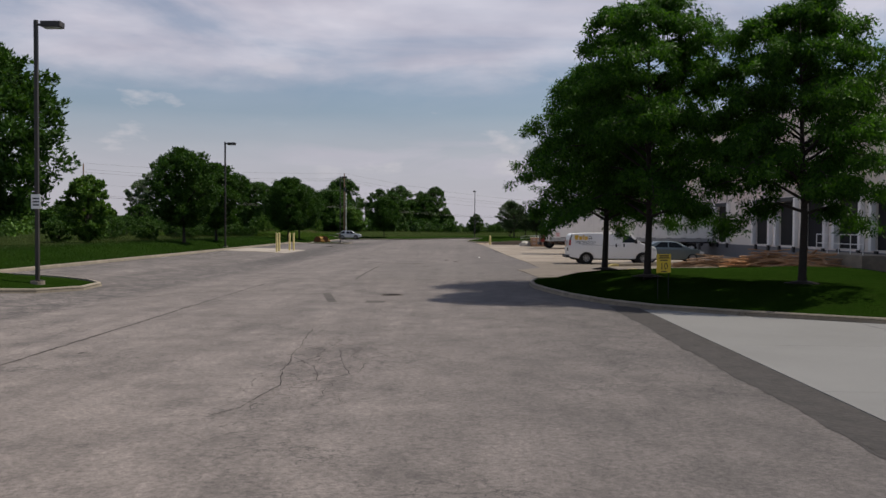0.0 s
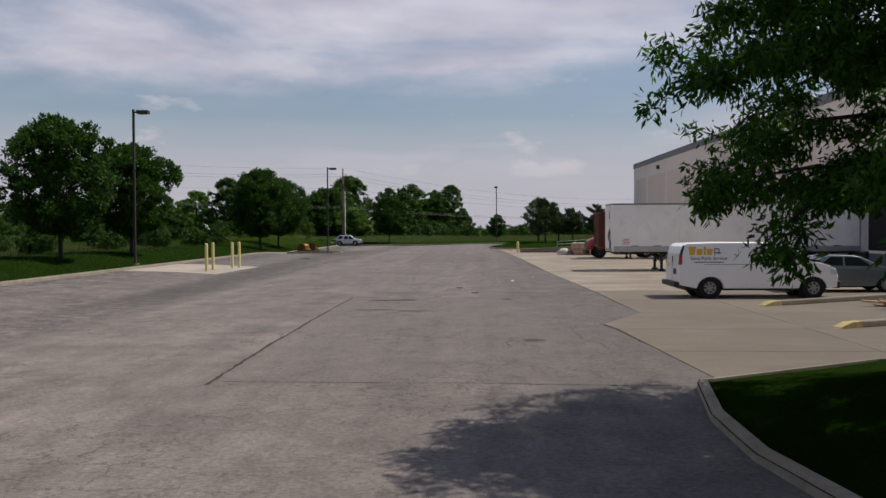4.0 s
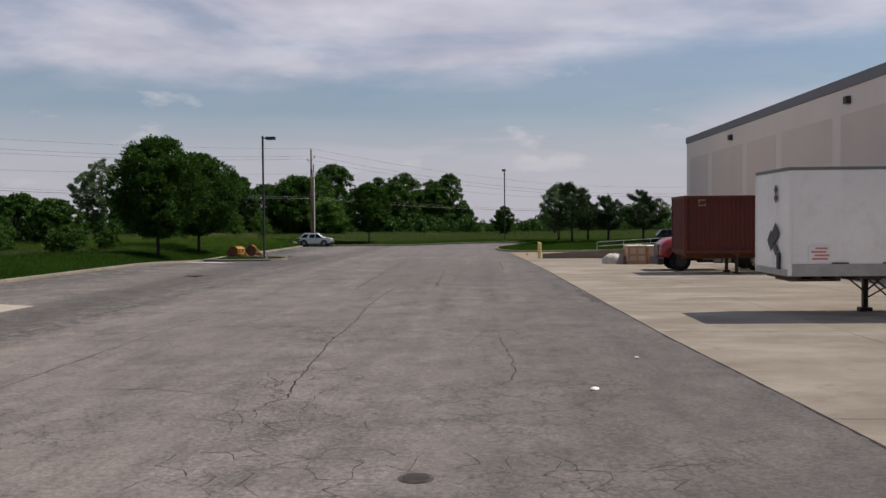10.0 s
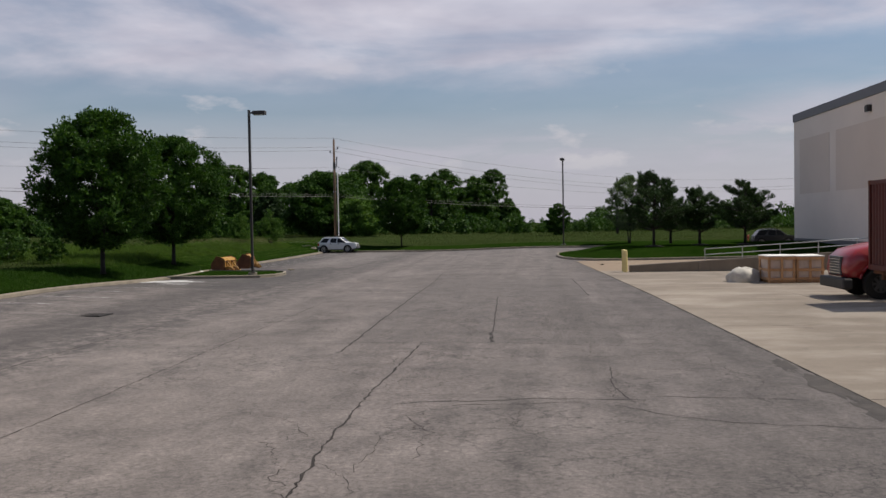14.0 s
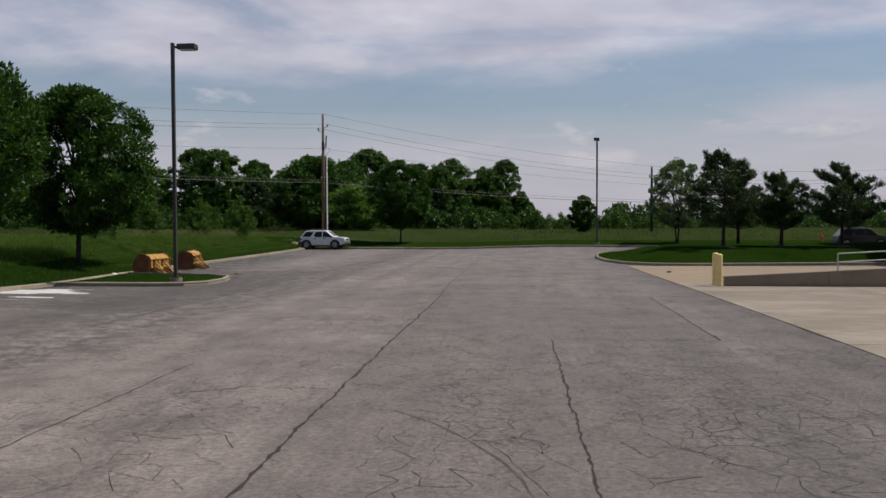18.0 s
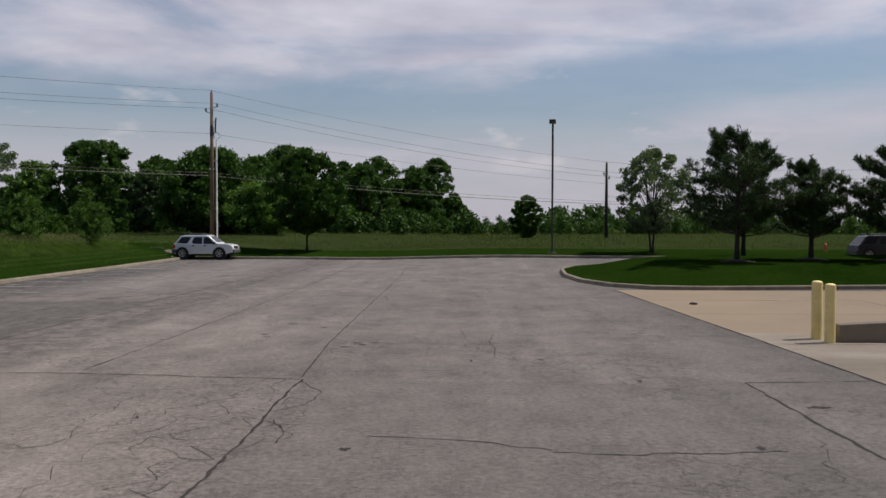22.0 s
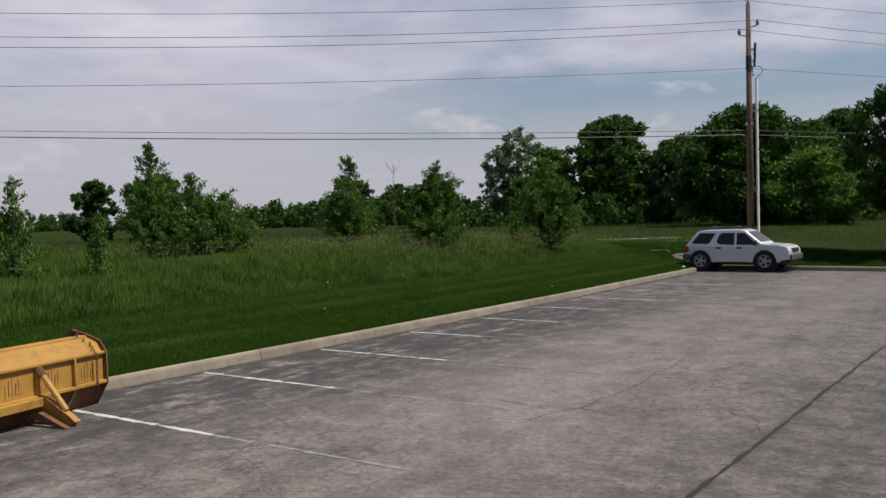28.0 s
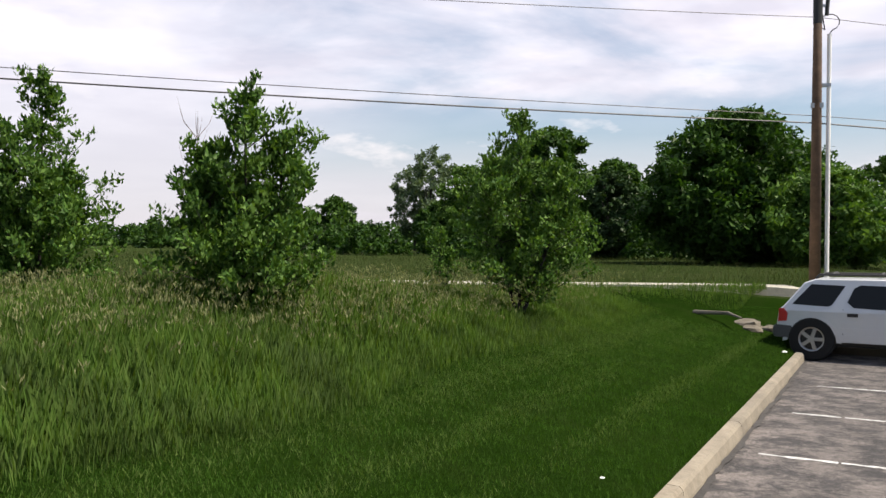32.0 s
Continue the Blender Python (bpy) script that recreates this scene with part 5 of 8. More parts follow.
def pear_sapling(name, label, category, x, y, z, height, radius, leaves, seed, group="", leaders=3, size=0.06, open_work=1.0):
    """A young tree of many steep shoots, its leaves close along them."""
    rng = random.Random(seed)
    tree = thing(name, pose(x, y, z), label, category, group)
    bm = bmesh.new()
    tops = [Vector((0, 0, height))] + [Vector((math.cos(a) * radius * 0.42, math.sin(a) * radius * 0.42, height * rng.uniform(0.58, 0.84))) for a in (rng.uniform(0, math.tau) for _ in range(leaders - 1))]
    cs, rs = [], []
    for t in tops:
        mid = Vector((t.x * 0.8, t.y * 0.8, t.z * 0.45))
        tube([(0, 0, -0.1), mid, t], [0.035, 0.02, 0.004], 6, bm, False)
        n = int(40 * open_work)
        for k in range(n):
            f = (k + rng.random()) / n
            b = Vector((t.x * min(1, f * 1.5), t.y * min(1, f * 1.5), t.z * (0.10 + 0.84 * f)))
            a = k * 2.4 + rng.uniform(-0.6, 0.6)
            le = radius * (1.0 - 0.86 * f) * rng.uniform(0.40, 1.15)
            e = b + Vector((math.cos(a) * le, math.sin(a) * le, le * rng.uniform(0.2, 0.7 + 0.8 * f)))
            tube([b, b.lerp(e, 0.5) - Vector((0, 0, 0.04)), e], [0.009, 0.006, 0.002], 4, bm, False)
            for q in (0.25, 0.45, 0.65, 0.85, 1.0):
                cs.append(b.lerp(e, q)[:])
                rs.append(rng.uniform(0.06, 0.17))
        for q in (0.8, 0.86, 0.92, 0.98):
            cs.append((t * q)[:])
            rs.append(0.09)
    part("trunk", bm, M["bark"], tree, "thin dark stems", smooth=True)
    v, q = leaf_cloud(cs, rs, leaves, size, seed, 0.4, 2.0, 0.8)
    put("crown", fast_mesh("crown", v, q, M["leaf_pear"]), tree)
    return tree


layered_locust("locust_tree", "leafy honey locust with a slim dark trunk on the grass island", 8.41, 33.2, 0.62, 9.2, 3.8, 1.9, 125000, 11)
layered_locust("locust_tree", "tall honey locust with spreading dark green crown", 9.08, 28.1, 0.62, 10.6, 4.3, 2.0, 160000, 12)
layered_locust("locust_tree", "bright green honey locust standing in a mulch ring", 13.2, 24.8, 0.62, 9.6, 3.7, 2.1, 125000, 13)
for x, y in ((8.41, 33.2), (9.08, 28.1), (13.2, 24.8)):
    bm = bmesh.new()
    bmesh.ops.create_cone(bm, cap_ends=True, segments=20, radius1=0.55, radius2=0.2, depth=0.08)
    tagged(part("mulch_bed", bm, M["mulch"], None, m=pose(x, y, 0.70), smooth=True), "dark mulch mound round a tree trunk", "mulch")

ROW = "trees along the western lawn"
broadleaf("ash_tree", "dense dark green shade tree on the lawn", "tree", -19.94, 67.1, zl(-19.94, 67.1), 7.4, 2.8, 1.5, 30000, 0.095, 21, clumps=420, group=ROW)
broadleaf("ash_tree", "shade tree with a forked trunk on the lawn", "tree", -20.17, 77.0, zl(-20.17, 77.0), 6.9, 2.7, 1.4, 30000, 0.095, 22, clumps=420, group=ROW)
broadleaf("ash_tree", "full round shade tree on the lawn", "tree", -19.79, 108.1, zl(-19.79, 108.1), 7.8, 3.05, 1.5, 52000, 0.080, 23, clumps=480, group=ROW)
broadleaf("ash_tree", "round shade tree beside its twin on the lawn", "tree", -20.27, 117.9, zl(-20.27, 117.9), 7.4, 3.1, 1.5, 48000, 0.080, 24, clumps=440, group=ROW)
broadleaf("ash_tree", "dark shade tree at the lot entrance", "tree", -25.5, 48.0, zl(-25.5, 48.0), 11.4, 4.5, 1.8, 30000, 0.15, 25, clumps=440, group=ROW)
broadleaf("ash_tree", "single round tree behind the far kerb", "tree", -12.2, 158.6, zl(-12.2, 158.6), 7.0, 2.7, 1.5, 30000, 0.095, 26, clumps=320, trunk=0.085)
broadleaf("maple_tree", "open young tree with a forked trunk", "tree", 10.64, 150.5, zl(10.64, 150.5), 6.3, 2.1, 1.3, 11000, 0.085, 27, "leaf_pale", clumps=240, trunk=0.07, stems=2, clump_r=0.3, limbs=60)
broadleaf("round_tree", "bright young tree on the western grass", "tree", -23.8, 58.0, zl(-23.8, 58), 4.6, 1.7, 0.3, 14000, 0.10, 29, "leaf_pear", clumps=240, trunk=0.08)
broadleaf("round_tree", "bright round tree out in the field", "tree", -75.0, 169.0, zl(-75, 169), 5.6, 3.0, 0.2, 12000, 0.16, 30, "leaf_pear", clumps=240, trunk=0.12)
broadleaf("round_tree", "small rounded tree in the field", "tree", 5.1, 180.0, zl(5.1, 180), 3.9, 1.45, 0.1, 13000, 0.11, 28, "leaf_wood", clumps=260, trunk=0.08)
pine("pine_tree", "tall dark pine on the grass island", 10.39, 132.9, zp(10.4, 132.9) + 0.64, 5.8, 2.6, 31, 31000)
pine("pine_tree", "slim dark pine on the grass island", 13.96, 134.2, zp(14, 134.2) + 0.64, 4.6, 1.7, 32, 20000)
pine("pine_tree", "broad dark pine on the grass island", 17.15, 133.6, zp(17.1, 133.6) + 0.64, 4.9, 2.2, 33, 25000)
pine("pine_tree", "pine half hidden behind the others", 12.6, 139.0, zp(12.6, 139) + 0.55, 4.3, 1.7, 34, 14000)

for x, y, r in ((10.39, 132.9, 0.75), (13.96, 134.2, 0.8), (17.15, 133.6, 0.8)):
    bm = bmesh.new()
    bmesh.ops.create_cone(bm, cap_ends=True, segments=22, radius1=r, radius2=0.25, depth=0.10)
    tagged(part("mulch_bed", bm, M["mulch"], None, m=pose(x, y, zp(x, y) + 0.72), smooth=True), "dark mulch ring round a pine trunk", "mulch")

SAP = "young trees in the field"


def young(label, x, y, h, r, leaves, seed, name="young_tree", category="tree", leaders=3, open_work=1.0):
    pear_sapling(name, label, category, x, y, zl(x, y), h, r, int(leaves * 1.6), seed, SAP, leaders, 0.038, open_work)


young("bushy young pear tree with shiny leaves", -24.05, 141.6, 3.05, 1.15, 15000, 41, leaders=5)
young("upright young pear tree in tall grass", -27.5, 141.4, 3.5, 1.15, 13000, 42, leaders=5)
young("young pear tree near the gravel path", -22.95, 147.0, 3.5, 1.4, 15000, 43, leaders=5)
young("tall bushy young tree in the field", -29.3, 134.8, 3.65, 1.15, 13000, 44, leaders=4)
young("dense dark shrub in the field", -28.6, 135.7, 2.65, 1.45, 14000, 45, "shrub", "shrub", 7)
young("low shrub beside a taller one", -28.7, 137.0, 2.2, 1.3, 9000, 46, "shrub", "shrub", 6)
young("open shrub in the tall grass", -24.9, 128.3, 2.25, 0.75, 1700, 47, "shrub", "shrub", 3, 0.5)
young("thin wispy sapling in tall grass", -24.6, 130.0, 1.5, 0.35, 600, 48, "shrub", "shrub", 2, 0.4)
young("thin young tree by the gravel path", -25.15, 148.2, 1.5, 0.42, 900, 49, "young_tree", "tree", 2, 0.5)
for k, (x, y, h, sp) in enumerate([(-44, 121, 2.4, 1.2), (-34, 106, 2.6, 1.3), (-30, 98, 2.4, 1.3), (-29, 92, 2.3, 1.2), (-33, 84, 2.8, 1.6), (-30, 74, 2.5, 1.3), (-37, 96, 2.8, 1.6), (-36, 62, 3.4, 1.9), (-31, 56, 3.0, 1.6), (-42, 78, 3.6, 1.9), (-25.5, 96, 1.8, 1.1), (-27.5, 101, 2.4, 1.4), (-24.8, 104.5, 1.6, 1.0), (-30.5, 106, 2.8, 1.6), (-27, 109.5, 2.2, 1.3), (-33, 112, 2.9, 1.6), (-25.8, 113.8, 1.7, 1.0), (-29, 115, 2.2, 1.3), (-36, 116, 2.6, 1.5), (-26.2, 88, 2.0, 1.2), (-28.5, 82, 2.4, 1.4), (-25.6, 75, 1.8, 1.1), (-27.8, 68, 2.2, 1.3), (-26.8, 60, 1.8, 1.2), (-39, 104, 3.0, 1.8)]):
    broadleaf("shrub", "field shrub among tall grass", "shrub", x, y, zl(x, y) - 0.1, h * 0.85, sp * 0.9, 0.05, 5200, 0.075, 60 + k, "leaf_wood", clumps=150, trunk=0.04, group="field shrubs", limbs=14, simple=True)


# bare sapling
def bare_tree(x, y, seed):
    rng = random.Random(seed)
    t = thing("dead_sapling", pose(x, y, zl(x, y)), "bare dead sapling between young trees", "tree")
    bm = bmesh.new()
    tube([(0, 0, 0), (0.05, 0, 1.5), (0.0, 0.05, 3.5)], [0.018, 0.012, 0.003], 6, bm)
    for _ in range(26):
        z = rng.uniform(0.7, 3.2)
        a, le = rng.uniform(0, math.tau), rng.uniform(0.3, 0.8)
        tube([(0.03, 0, z), (math.cos(a) * le * 0.4, math.sin(a) * le * 0.4, z + le * 0.45), (math.cos(a) * le * 0.6, math.sin(a) * le * 0.6, z + le)], [0.006, 0.004, 0.0015], 4, bm, False)
    part("branches", bm, M["pole_wood"], t)


bare_tree(-29.1, 145.8, 5)


# woods behind the field: each big tree stands apart, the thicket is one mass
def wood_tree(x, y, h, r, seed, leaf="leaf_wood", clear=0.8, n=4000, size=0.42, label="big dark green field tree"):
    broadleaf("wood_tree", label, "tree", x, y, zl(x, y) - 0.3, h, r, clear, n, size, seed, leaf, clumps=max(150, int(n / 60)), trunk=0.3, limbs=10, group="trees of the wood", top_heavy=0.42, simple=True, clump_r=r * (0.17 if n < 10000 else 0.15), skirt=1.05)


for k, (x, y, h, r) in enumerate([(-33, 120, 3.9, 2.0), (-37.5, 122.5, 4.5, 2.3), (-42.5, 118, 4.4, 2.2)]):
    wood_tree(x, y, h, r, 850 + k, "leaf_wood", 0.3, 11000, 0.14, "rounded green tree in the western field")
wood_tree(-61.5, 153.8, 4.4, 1.5, 855, "leaf_ash", 0.2, 9000, 0.14, "small dark round tree out in the field")
OAK = "big round dark oak at the edge of the wood"
wood_tree(-27.2, 187.0, 8.9, 5.1, 800, "leaf_ash", 0.6, 42000, 0.2, OAK)
wood_tree(-21.8, 184.5, 5.4, 3.5, 801, "leaf_pear", 0.3, 18000, 0.17, "light green bushy tree beside a big oak")
wood_tree(-39.7, 202.0, 7.2, 2.5, 802, "leaf_pine", 0.2, 16000, 0.2, "low dark conical tree beside the wood")
wood_tree(-34.0, 258.0, 15.4, 6.4, 803, n=22000, size=0.32, label=OAK)
for k, (x, y, h, r) in enumerate([(-47.7, 208, 11.9, 4.4), (-43.6, 213, 9.0, 3.4), (-58, 226, 13.4, 4.4), (-55, 250, 13.4, 4.5), (-16.2, 226, 9.8, 4.4), (-30.5, 221, 10.8, 4.4), (-36, 229, 9.4, 4.6),
                                  (-16.6, 250, 12.9, 5.0), (-10.5, 252, 11.5, 3.7), (-5.9, 250, 12.6, 4.0), (-8.6, 245, 10.6, 4.0), (-21.5, 246, 11.7, 4.4), (-2.6, 251, 6.2, 2.4), (-38, 242, 9.6, 5.0), (-46, 240, 10.2, 5.0), (-12.4, 243, 8.6, 4.0), (-51.5, 216, 7.6, 3.4)]):
    wood_tree(x, y, h, r, 700 + k, n=15000, size=0.27)
for k, (x, y, h, r) in enumerate([(-65, 225, 10.4, 4.0), (-71, 236, 8.6, 4.0)]):
    wood_tree(x, y, h, r, 834 + k, "leaf_pear", 0.6, 12000, 0.27, "light green tree at the corner of the wood")
for k, (x, y, h, r) in enumerate([(-94, 266, 18.6, 5.0), (-99.5, 270, 15.5, 4.4)]):
    wood_tree(x, y, h, r, 830 + k, "leaf_pale", 3.0, 6500, 0.32, "tall pale thin-leaved tree beyond the wood")
for k, (x, y, h, r) in enumerate([(-76, 238, 7.0, 3.6), (-113, 264, 9.6, 5.0), (-121, 262, 8.4, 5.0), (-128, 258, 9.4, 4.6), (-85, 262, 10.0, 4.6)]):
    wood_tree(x, y, h, r, 840 + k, n=9000, size=0.34, label="dark green tree at the far side of the field")


def thicket(name, label, x0, x1, y0, y1, h0, h1, n, per, size, seed, leaf="leaf_wood"):
    g = random.Random(seed)
    cs, rs = [], []
    for _ in range(n):
        x, y, h = g.uniform(x0, x1), g.uniform(y0, y1), g.uniform(h0, h1)
        for q in range(3):
            cs.append((x + g.uniform(-1, 1) * h * 0.3, y + g.uniform(-1, 1) * h * 0.3, zl(x, y) + h * (0.25 + 0.3 * q)))
            rs.append(h * (0.34 - 0.05 * q) * g.uniform(0.8, 1.2))
    v, q = leaf_cloud(cs, rs, n * per, size, seed, simple=True)
    put(name, fast_mesh(name, v, q, M[leaf]), label=label, category="bushes", kind="stuff")


thicket("undergrowth", "dense undergrowth at the foot of the wood", -76, 0, 196, 212, 1.6, 3.4, 130, 230, 0.24, 901, "leaf_ash")
thicket("hedge", "mixed green bushes along the field", -6, 62, 198, 214, 1.1, 2.3, 300, 150, 0.17, 902)
thicket("far_trees", "low line of trees beyond the field", 18, 120, 290, 330, 4, 6.5, 90, 160, 0.5, 903)
thicket("far_trees", "distant line of trees over the open field", -330, -95, 300, 340, 4, 7, 220, 110, 0.8, 904)
thicket("far_trees", "distant line of trees to the west", -400, -330, 60, 330, 5, 9, 150, 110, 0.9, 905)
thicket("far_trees", "trees beyond the western field", -150, -110, 20, 130, 4, 8, 70, 170, 0.55, 906)
thicket("far_trees", "row of trees at the far side of the field", -150, -100, 245, 275, 3.5, 6.0, 60, 260, 0.5, 908)
thicket("scrub", "pale green scrub in the western field", -75, -42, 40, 108, 1.2, 3.0, 60, 170, 0.22, 907, "leaf_pear")


# ---- lamp poles and utility poles ----
def lamp_pole(x, y, z, height, label, head_dir=(1, 0), sign=False, base=True):
    t = thing("lamp_pole", pose(x, y, z, 0, 0, math.degrees(math.atan2(head_dir[1], head_dir[0]))), label, "street lamp", "lamp poles")
    if base:
        part("base", tube([(0, 0, -0.15), (0, 0, 0.05)], 0.24, 14), M["kerb"], t, "concrete footing")
    part("base_plate", box(-0.16, 0.16, -0.16, 0.16, 0.05, 0.08), M["bronze"], t)
    part("pole", box(-0.062, 0.062, -0.062, 0.062, 0.08, height, 0.012), M["bronze"], t, "square dark bronze pole")
    part("arm", box(0.06, 0.24, -0.03, 0.03, height - 0.2, height - 0.12), M["bronze"], t)
    bm = box(0.22, 0.92, -0.2, 0.2, height - 0.27, height - 0.06, 0.03)
    for v in bm.verts:
        if v.co.z < height - 0.2:
            v.co.x = 0.24 + (v.co.x - 0.22) * 0.97
    head = part("lamp_head", bm, M["bronze"], t, "shoebox lamp head")
    part("lens", box(0.30, 0.86, -0.15, 0.15, height - 0.285, height - 0.27), M["lens_clear"], head)
    if sign:
        part("sign_plate", box(-0.17, 0.17, -0.09, -0.075, 2.55, 3.05, 0.004), M["trailer"], t, "small white sign")
        for q in range(3):
            part("lettering", box(-0.11, 0.11, -0.0935, -0.0905, 2.66 + 0.11 * q, 2.71 + 0.11 * q), M["ink"], t)
    return t


lamp_pole(-12.15, 27.2, 0.36, 9.05, "tall bronze lamp pole with a small sign", sign=True)
lamp_pole(-18.0, 72.2, zl(-18.0, 72.2), 9.05, "tall bronze lamp pole on the western lawn")
lamp_pole(-13.88, 113.2, 0.20, 8.85, "tall bronze lamp pole on the grass island")
lamp_pole(4.5, 150.4, zl(4.5, 150.4), 8.2, "tall bronze lamp pole behind the far kerb", (-0.12, -1))


def utility_pole(x, y, z, height, label, gear, turn, wood="pole_wood"):
    t = thing("utility_pole", pose(x, y, z, 0, 0, turn), label, "utility pole", "utility poles")
    part("pole", tube([(0, 0, -0.3), (0, 0, height * 0.5), (0, 0, height)], [0.17, 0.14, 0.10], 12), M[wood], t, "weathered wooden pole", smooth=True)
    for q, zz in ((-0.42, height - 1.45), (0.42, height - 1.05)):
        part("bracket_arm", tube([(0, 0, zz - 0.1), (q * 0.6, 0, zz - 0.06), (q, 0, zz)], 0.03, 6), M["galv"], t, "steel bracket arm")
        part("insulator", tube([(q, 0, zz - 0.02), (q, 0, zz + 0.12), (q, 0, zz + 0.26)], [0.05, 0.085, 0.045], 10), M["ceramic"], t)
    part("insulator", tube([(0, 0, height), (0, 0, height + 0.1), (0, 0, height + 0.18)], [0.05, 0.07, 0.04], 10), M["ceramic"], t)
    part("bracket", box(-0.18, 0.18, -0.12, -0.06, height - 5.85, height - 5.7), M["galv"], t)
    if gear:
        for q, zz in ((0.27, height - 2.2), (0.25, height - 2.75)):
            sw = part("cutout", tube([(q, 0.05, zz - 0.3), (q + 0.04, 0.05, zz + 0.3)], 0.06, 10), M["plastic"], t, "dark switch")
            part("cutout_arm", box(0.0, q, 0.02, 0.08, zz - 0.04, zz + 0.04), M["galv"], sw)
        part("conduit", tube([(0.34, 0.1, -0.2), (0.34, 0.1, height - 3.6)], 0.065, 10), M["trailer"], t, "pale riser pipe")
        part("strap", box(0.12, 0.40, 0.03, 0.17, height - 5.2, height - 5.1), M["galv"], t)
        pts = [(0.34, 0.1, height - 3.6)] + [(0.34 + 0.28 * math.sin(a), 0.1, height - 3.25 - 0.25 * math.cos(a)) for a in np.linspace(0.3, 5.8, 12)] + [(0.12, 0.1, height - 2.9)]
        part("cable_loop", tube(pts, 0.018, 6), M["wire"], t)
        part("sleeve", tube([(0.0, 0.0, height - 3.3), (0, 0, height - 2.5)], 0.135, 12), M["plastic"], t, "dark sleeve")
    return t


P1, P2 = (-20.1, 162.3), (12.5, 179.0)
H1, H2 = 11.2, 6.9
turn = math.degrees(math.atan2(P2[1] - P1[1], P2[0] - P1[0])) + 90
utility_pole(*P1, 1.05, H1, "weathered utility pole with switchgear and a pale riser", True, 12)
utility_pole(*P2, 1.15, H2, "dark weathered utility pole beyond the field grass", False, turn, "bark")
P0, P3 = (-55.4, 129.0), (46.0, 195.0)
utility_pole(*P0, 1.15, 10.5, "weathered utility pole far along the line", False, turn)


def wire(a, b, sag, r=0.012, n=26):
    pts = [Vector(a).lerp(Vector(b), k / n) - Vector((0, 0, sag * 4 * (k / n) * (1 - k / n))) for k in range(n + 1)]
    w = new("overhead_wire")
    w.matrix_basis = pose(a[0], a[1], a[2])
    me = bpy.data.meshes.new("overhead_wire")
    bm = tube([p - Vector(a) for p in pts], r, 5)
    bm.to_mesh(me), bm.free()
    me.materials.append(M["wire"])
    bpy.data.objects.remove(w)
    return put("overhead_wire", me, m=pose(*a), label="dark overhead wire between utility poles", category="wire", group="overhead wires")


z1, z2 = 1.05 + H1, 1.15 + H2
for (a, ha), (b, hb) in (((P1, z1), (P2, z2)), ((P0, 11.65), (P1, z1)), ((P2, z2), (P3, z2 + 0.4))):
    wire((a[0], a[1], ha + 0.15), (b[0], b[1], hb + 0.15), 0.5)
    for s in (-0.45, 0.45):
        wire((a[0] + s * 0.8, a[1] + s * 0.5, ha - 1.0 + 0.45 * s), (b[0] + s * 0.8, b[1] + s * 0.5, hb - 1.0 + 0.45 * s), 0.6, 0.013)
    low = {P0: 6.75, P1: 5.95, P2: 4.25, P3: 4.8}
    wire((a[0], a[1], ha - 3.1), (b[0], b[1], hb - 3.1 + (1.2 if b == P2 else 0)), 0.35, 0.011)
    wire((a[0], a[1], low[a]), (b[0], b[1], low[b]), 0.3, 0.022)
    wire((a[0], a[1], low[a] + 0.22), (b[0], b[1], low[b] + 0.22), 0.25, 0.012)


# ---- vehicles ----
from mathutils import geometry


def arch(cx, r, z0, n=9):
    """Points of a wheel arch from front to rear, above z0."""
    return [(cx + r * math.cos(a), z0 + (r * 0.86) * math.sin(a)) for a in np.linspace(0.0, math.pi, n)]


def shell(outline, half, inset=0.05, bm=None):
    """A body from its side outline; half(z) is half its width at that height, the edges drawn in."""
    bm = bm or bmesh.new()
    cx = sum(p[0] for p in outline) / len(outline)
    cz = sum(p[1] for p in outline) / len(outline)
    rings = []
    for s, k in ((1, 1.0), (1, 0.0), (-1, 0.0), (-1, 1.0)):
        ring = []
        for x, z in outline:
            dx, dz = cx - x, cz - z
            le = math.hypot(dx, dz) or 1
            q = inset * k * 0.6
            ring.append(bm.verts.new((x + dx / le * q, s * (half(z) - (0 if k else inset)), z + dz / le * q)))
        rings.append(ring)
    n = len(outline)
    for r0, r1 in zip(rings, rings[1:]):
        for i in range(n):
            bm.faces.new((r0[i], r0[(i + 1) % n], r1[(i + 1) % n], r1[i]))
    for tri in geometry.tessellate_polygon([[Vector((x, z, 0)) for x, z in outline]]):
        for ring in (rings[0], rings[-1]):
            bm.faces.new([ring[i] for i in tri])
    bmesh.ops.recalc_face_normals(bm, faces=bm.faces)
    return bm


def on_side(poly, half, side, lift=0.004, depth=0.02):
    """A flat piece on a body's side."""
    bm = bmesh.new()
    a = [bm.verts.new((x, side * (half(z) + lift), z)) for x, z in poly]
    b = [bm.verts.new((x, side * (half(z) + lift - depth), z)) for x, z in poly]
    n = len(poly)
    bm.faces.new(a), bm.faces.new(b[::-1])
    for i in range(n):
        bm.faces.new((a[i], b[i], b[(i + 1) % n], a[(i + 1) % n]))
    bmesh.ops.recalc_face_normals(bm, faces=bm.faces)
    return bm


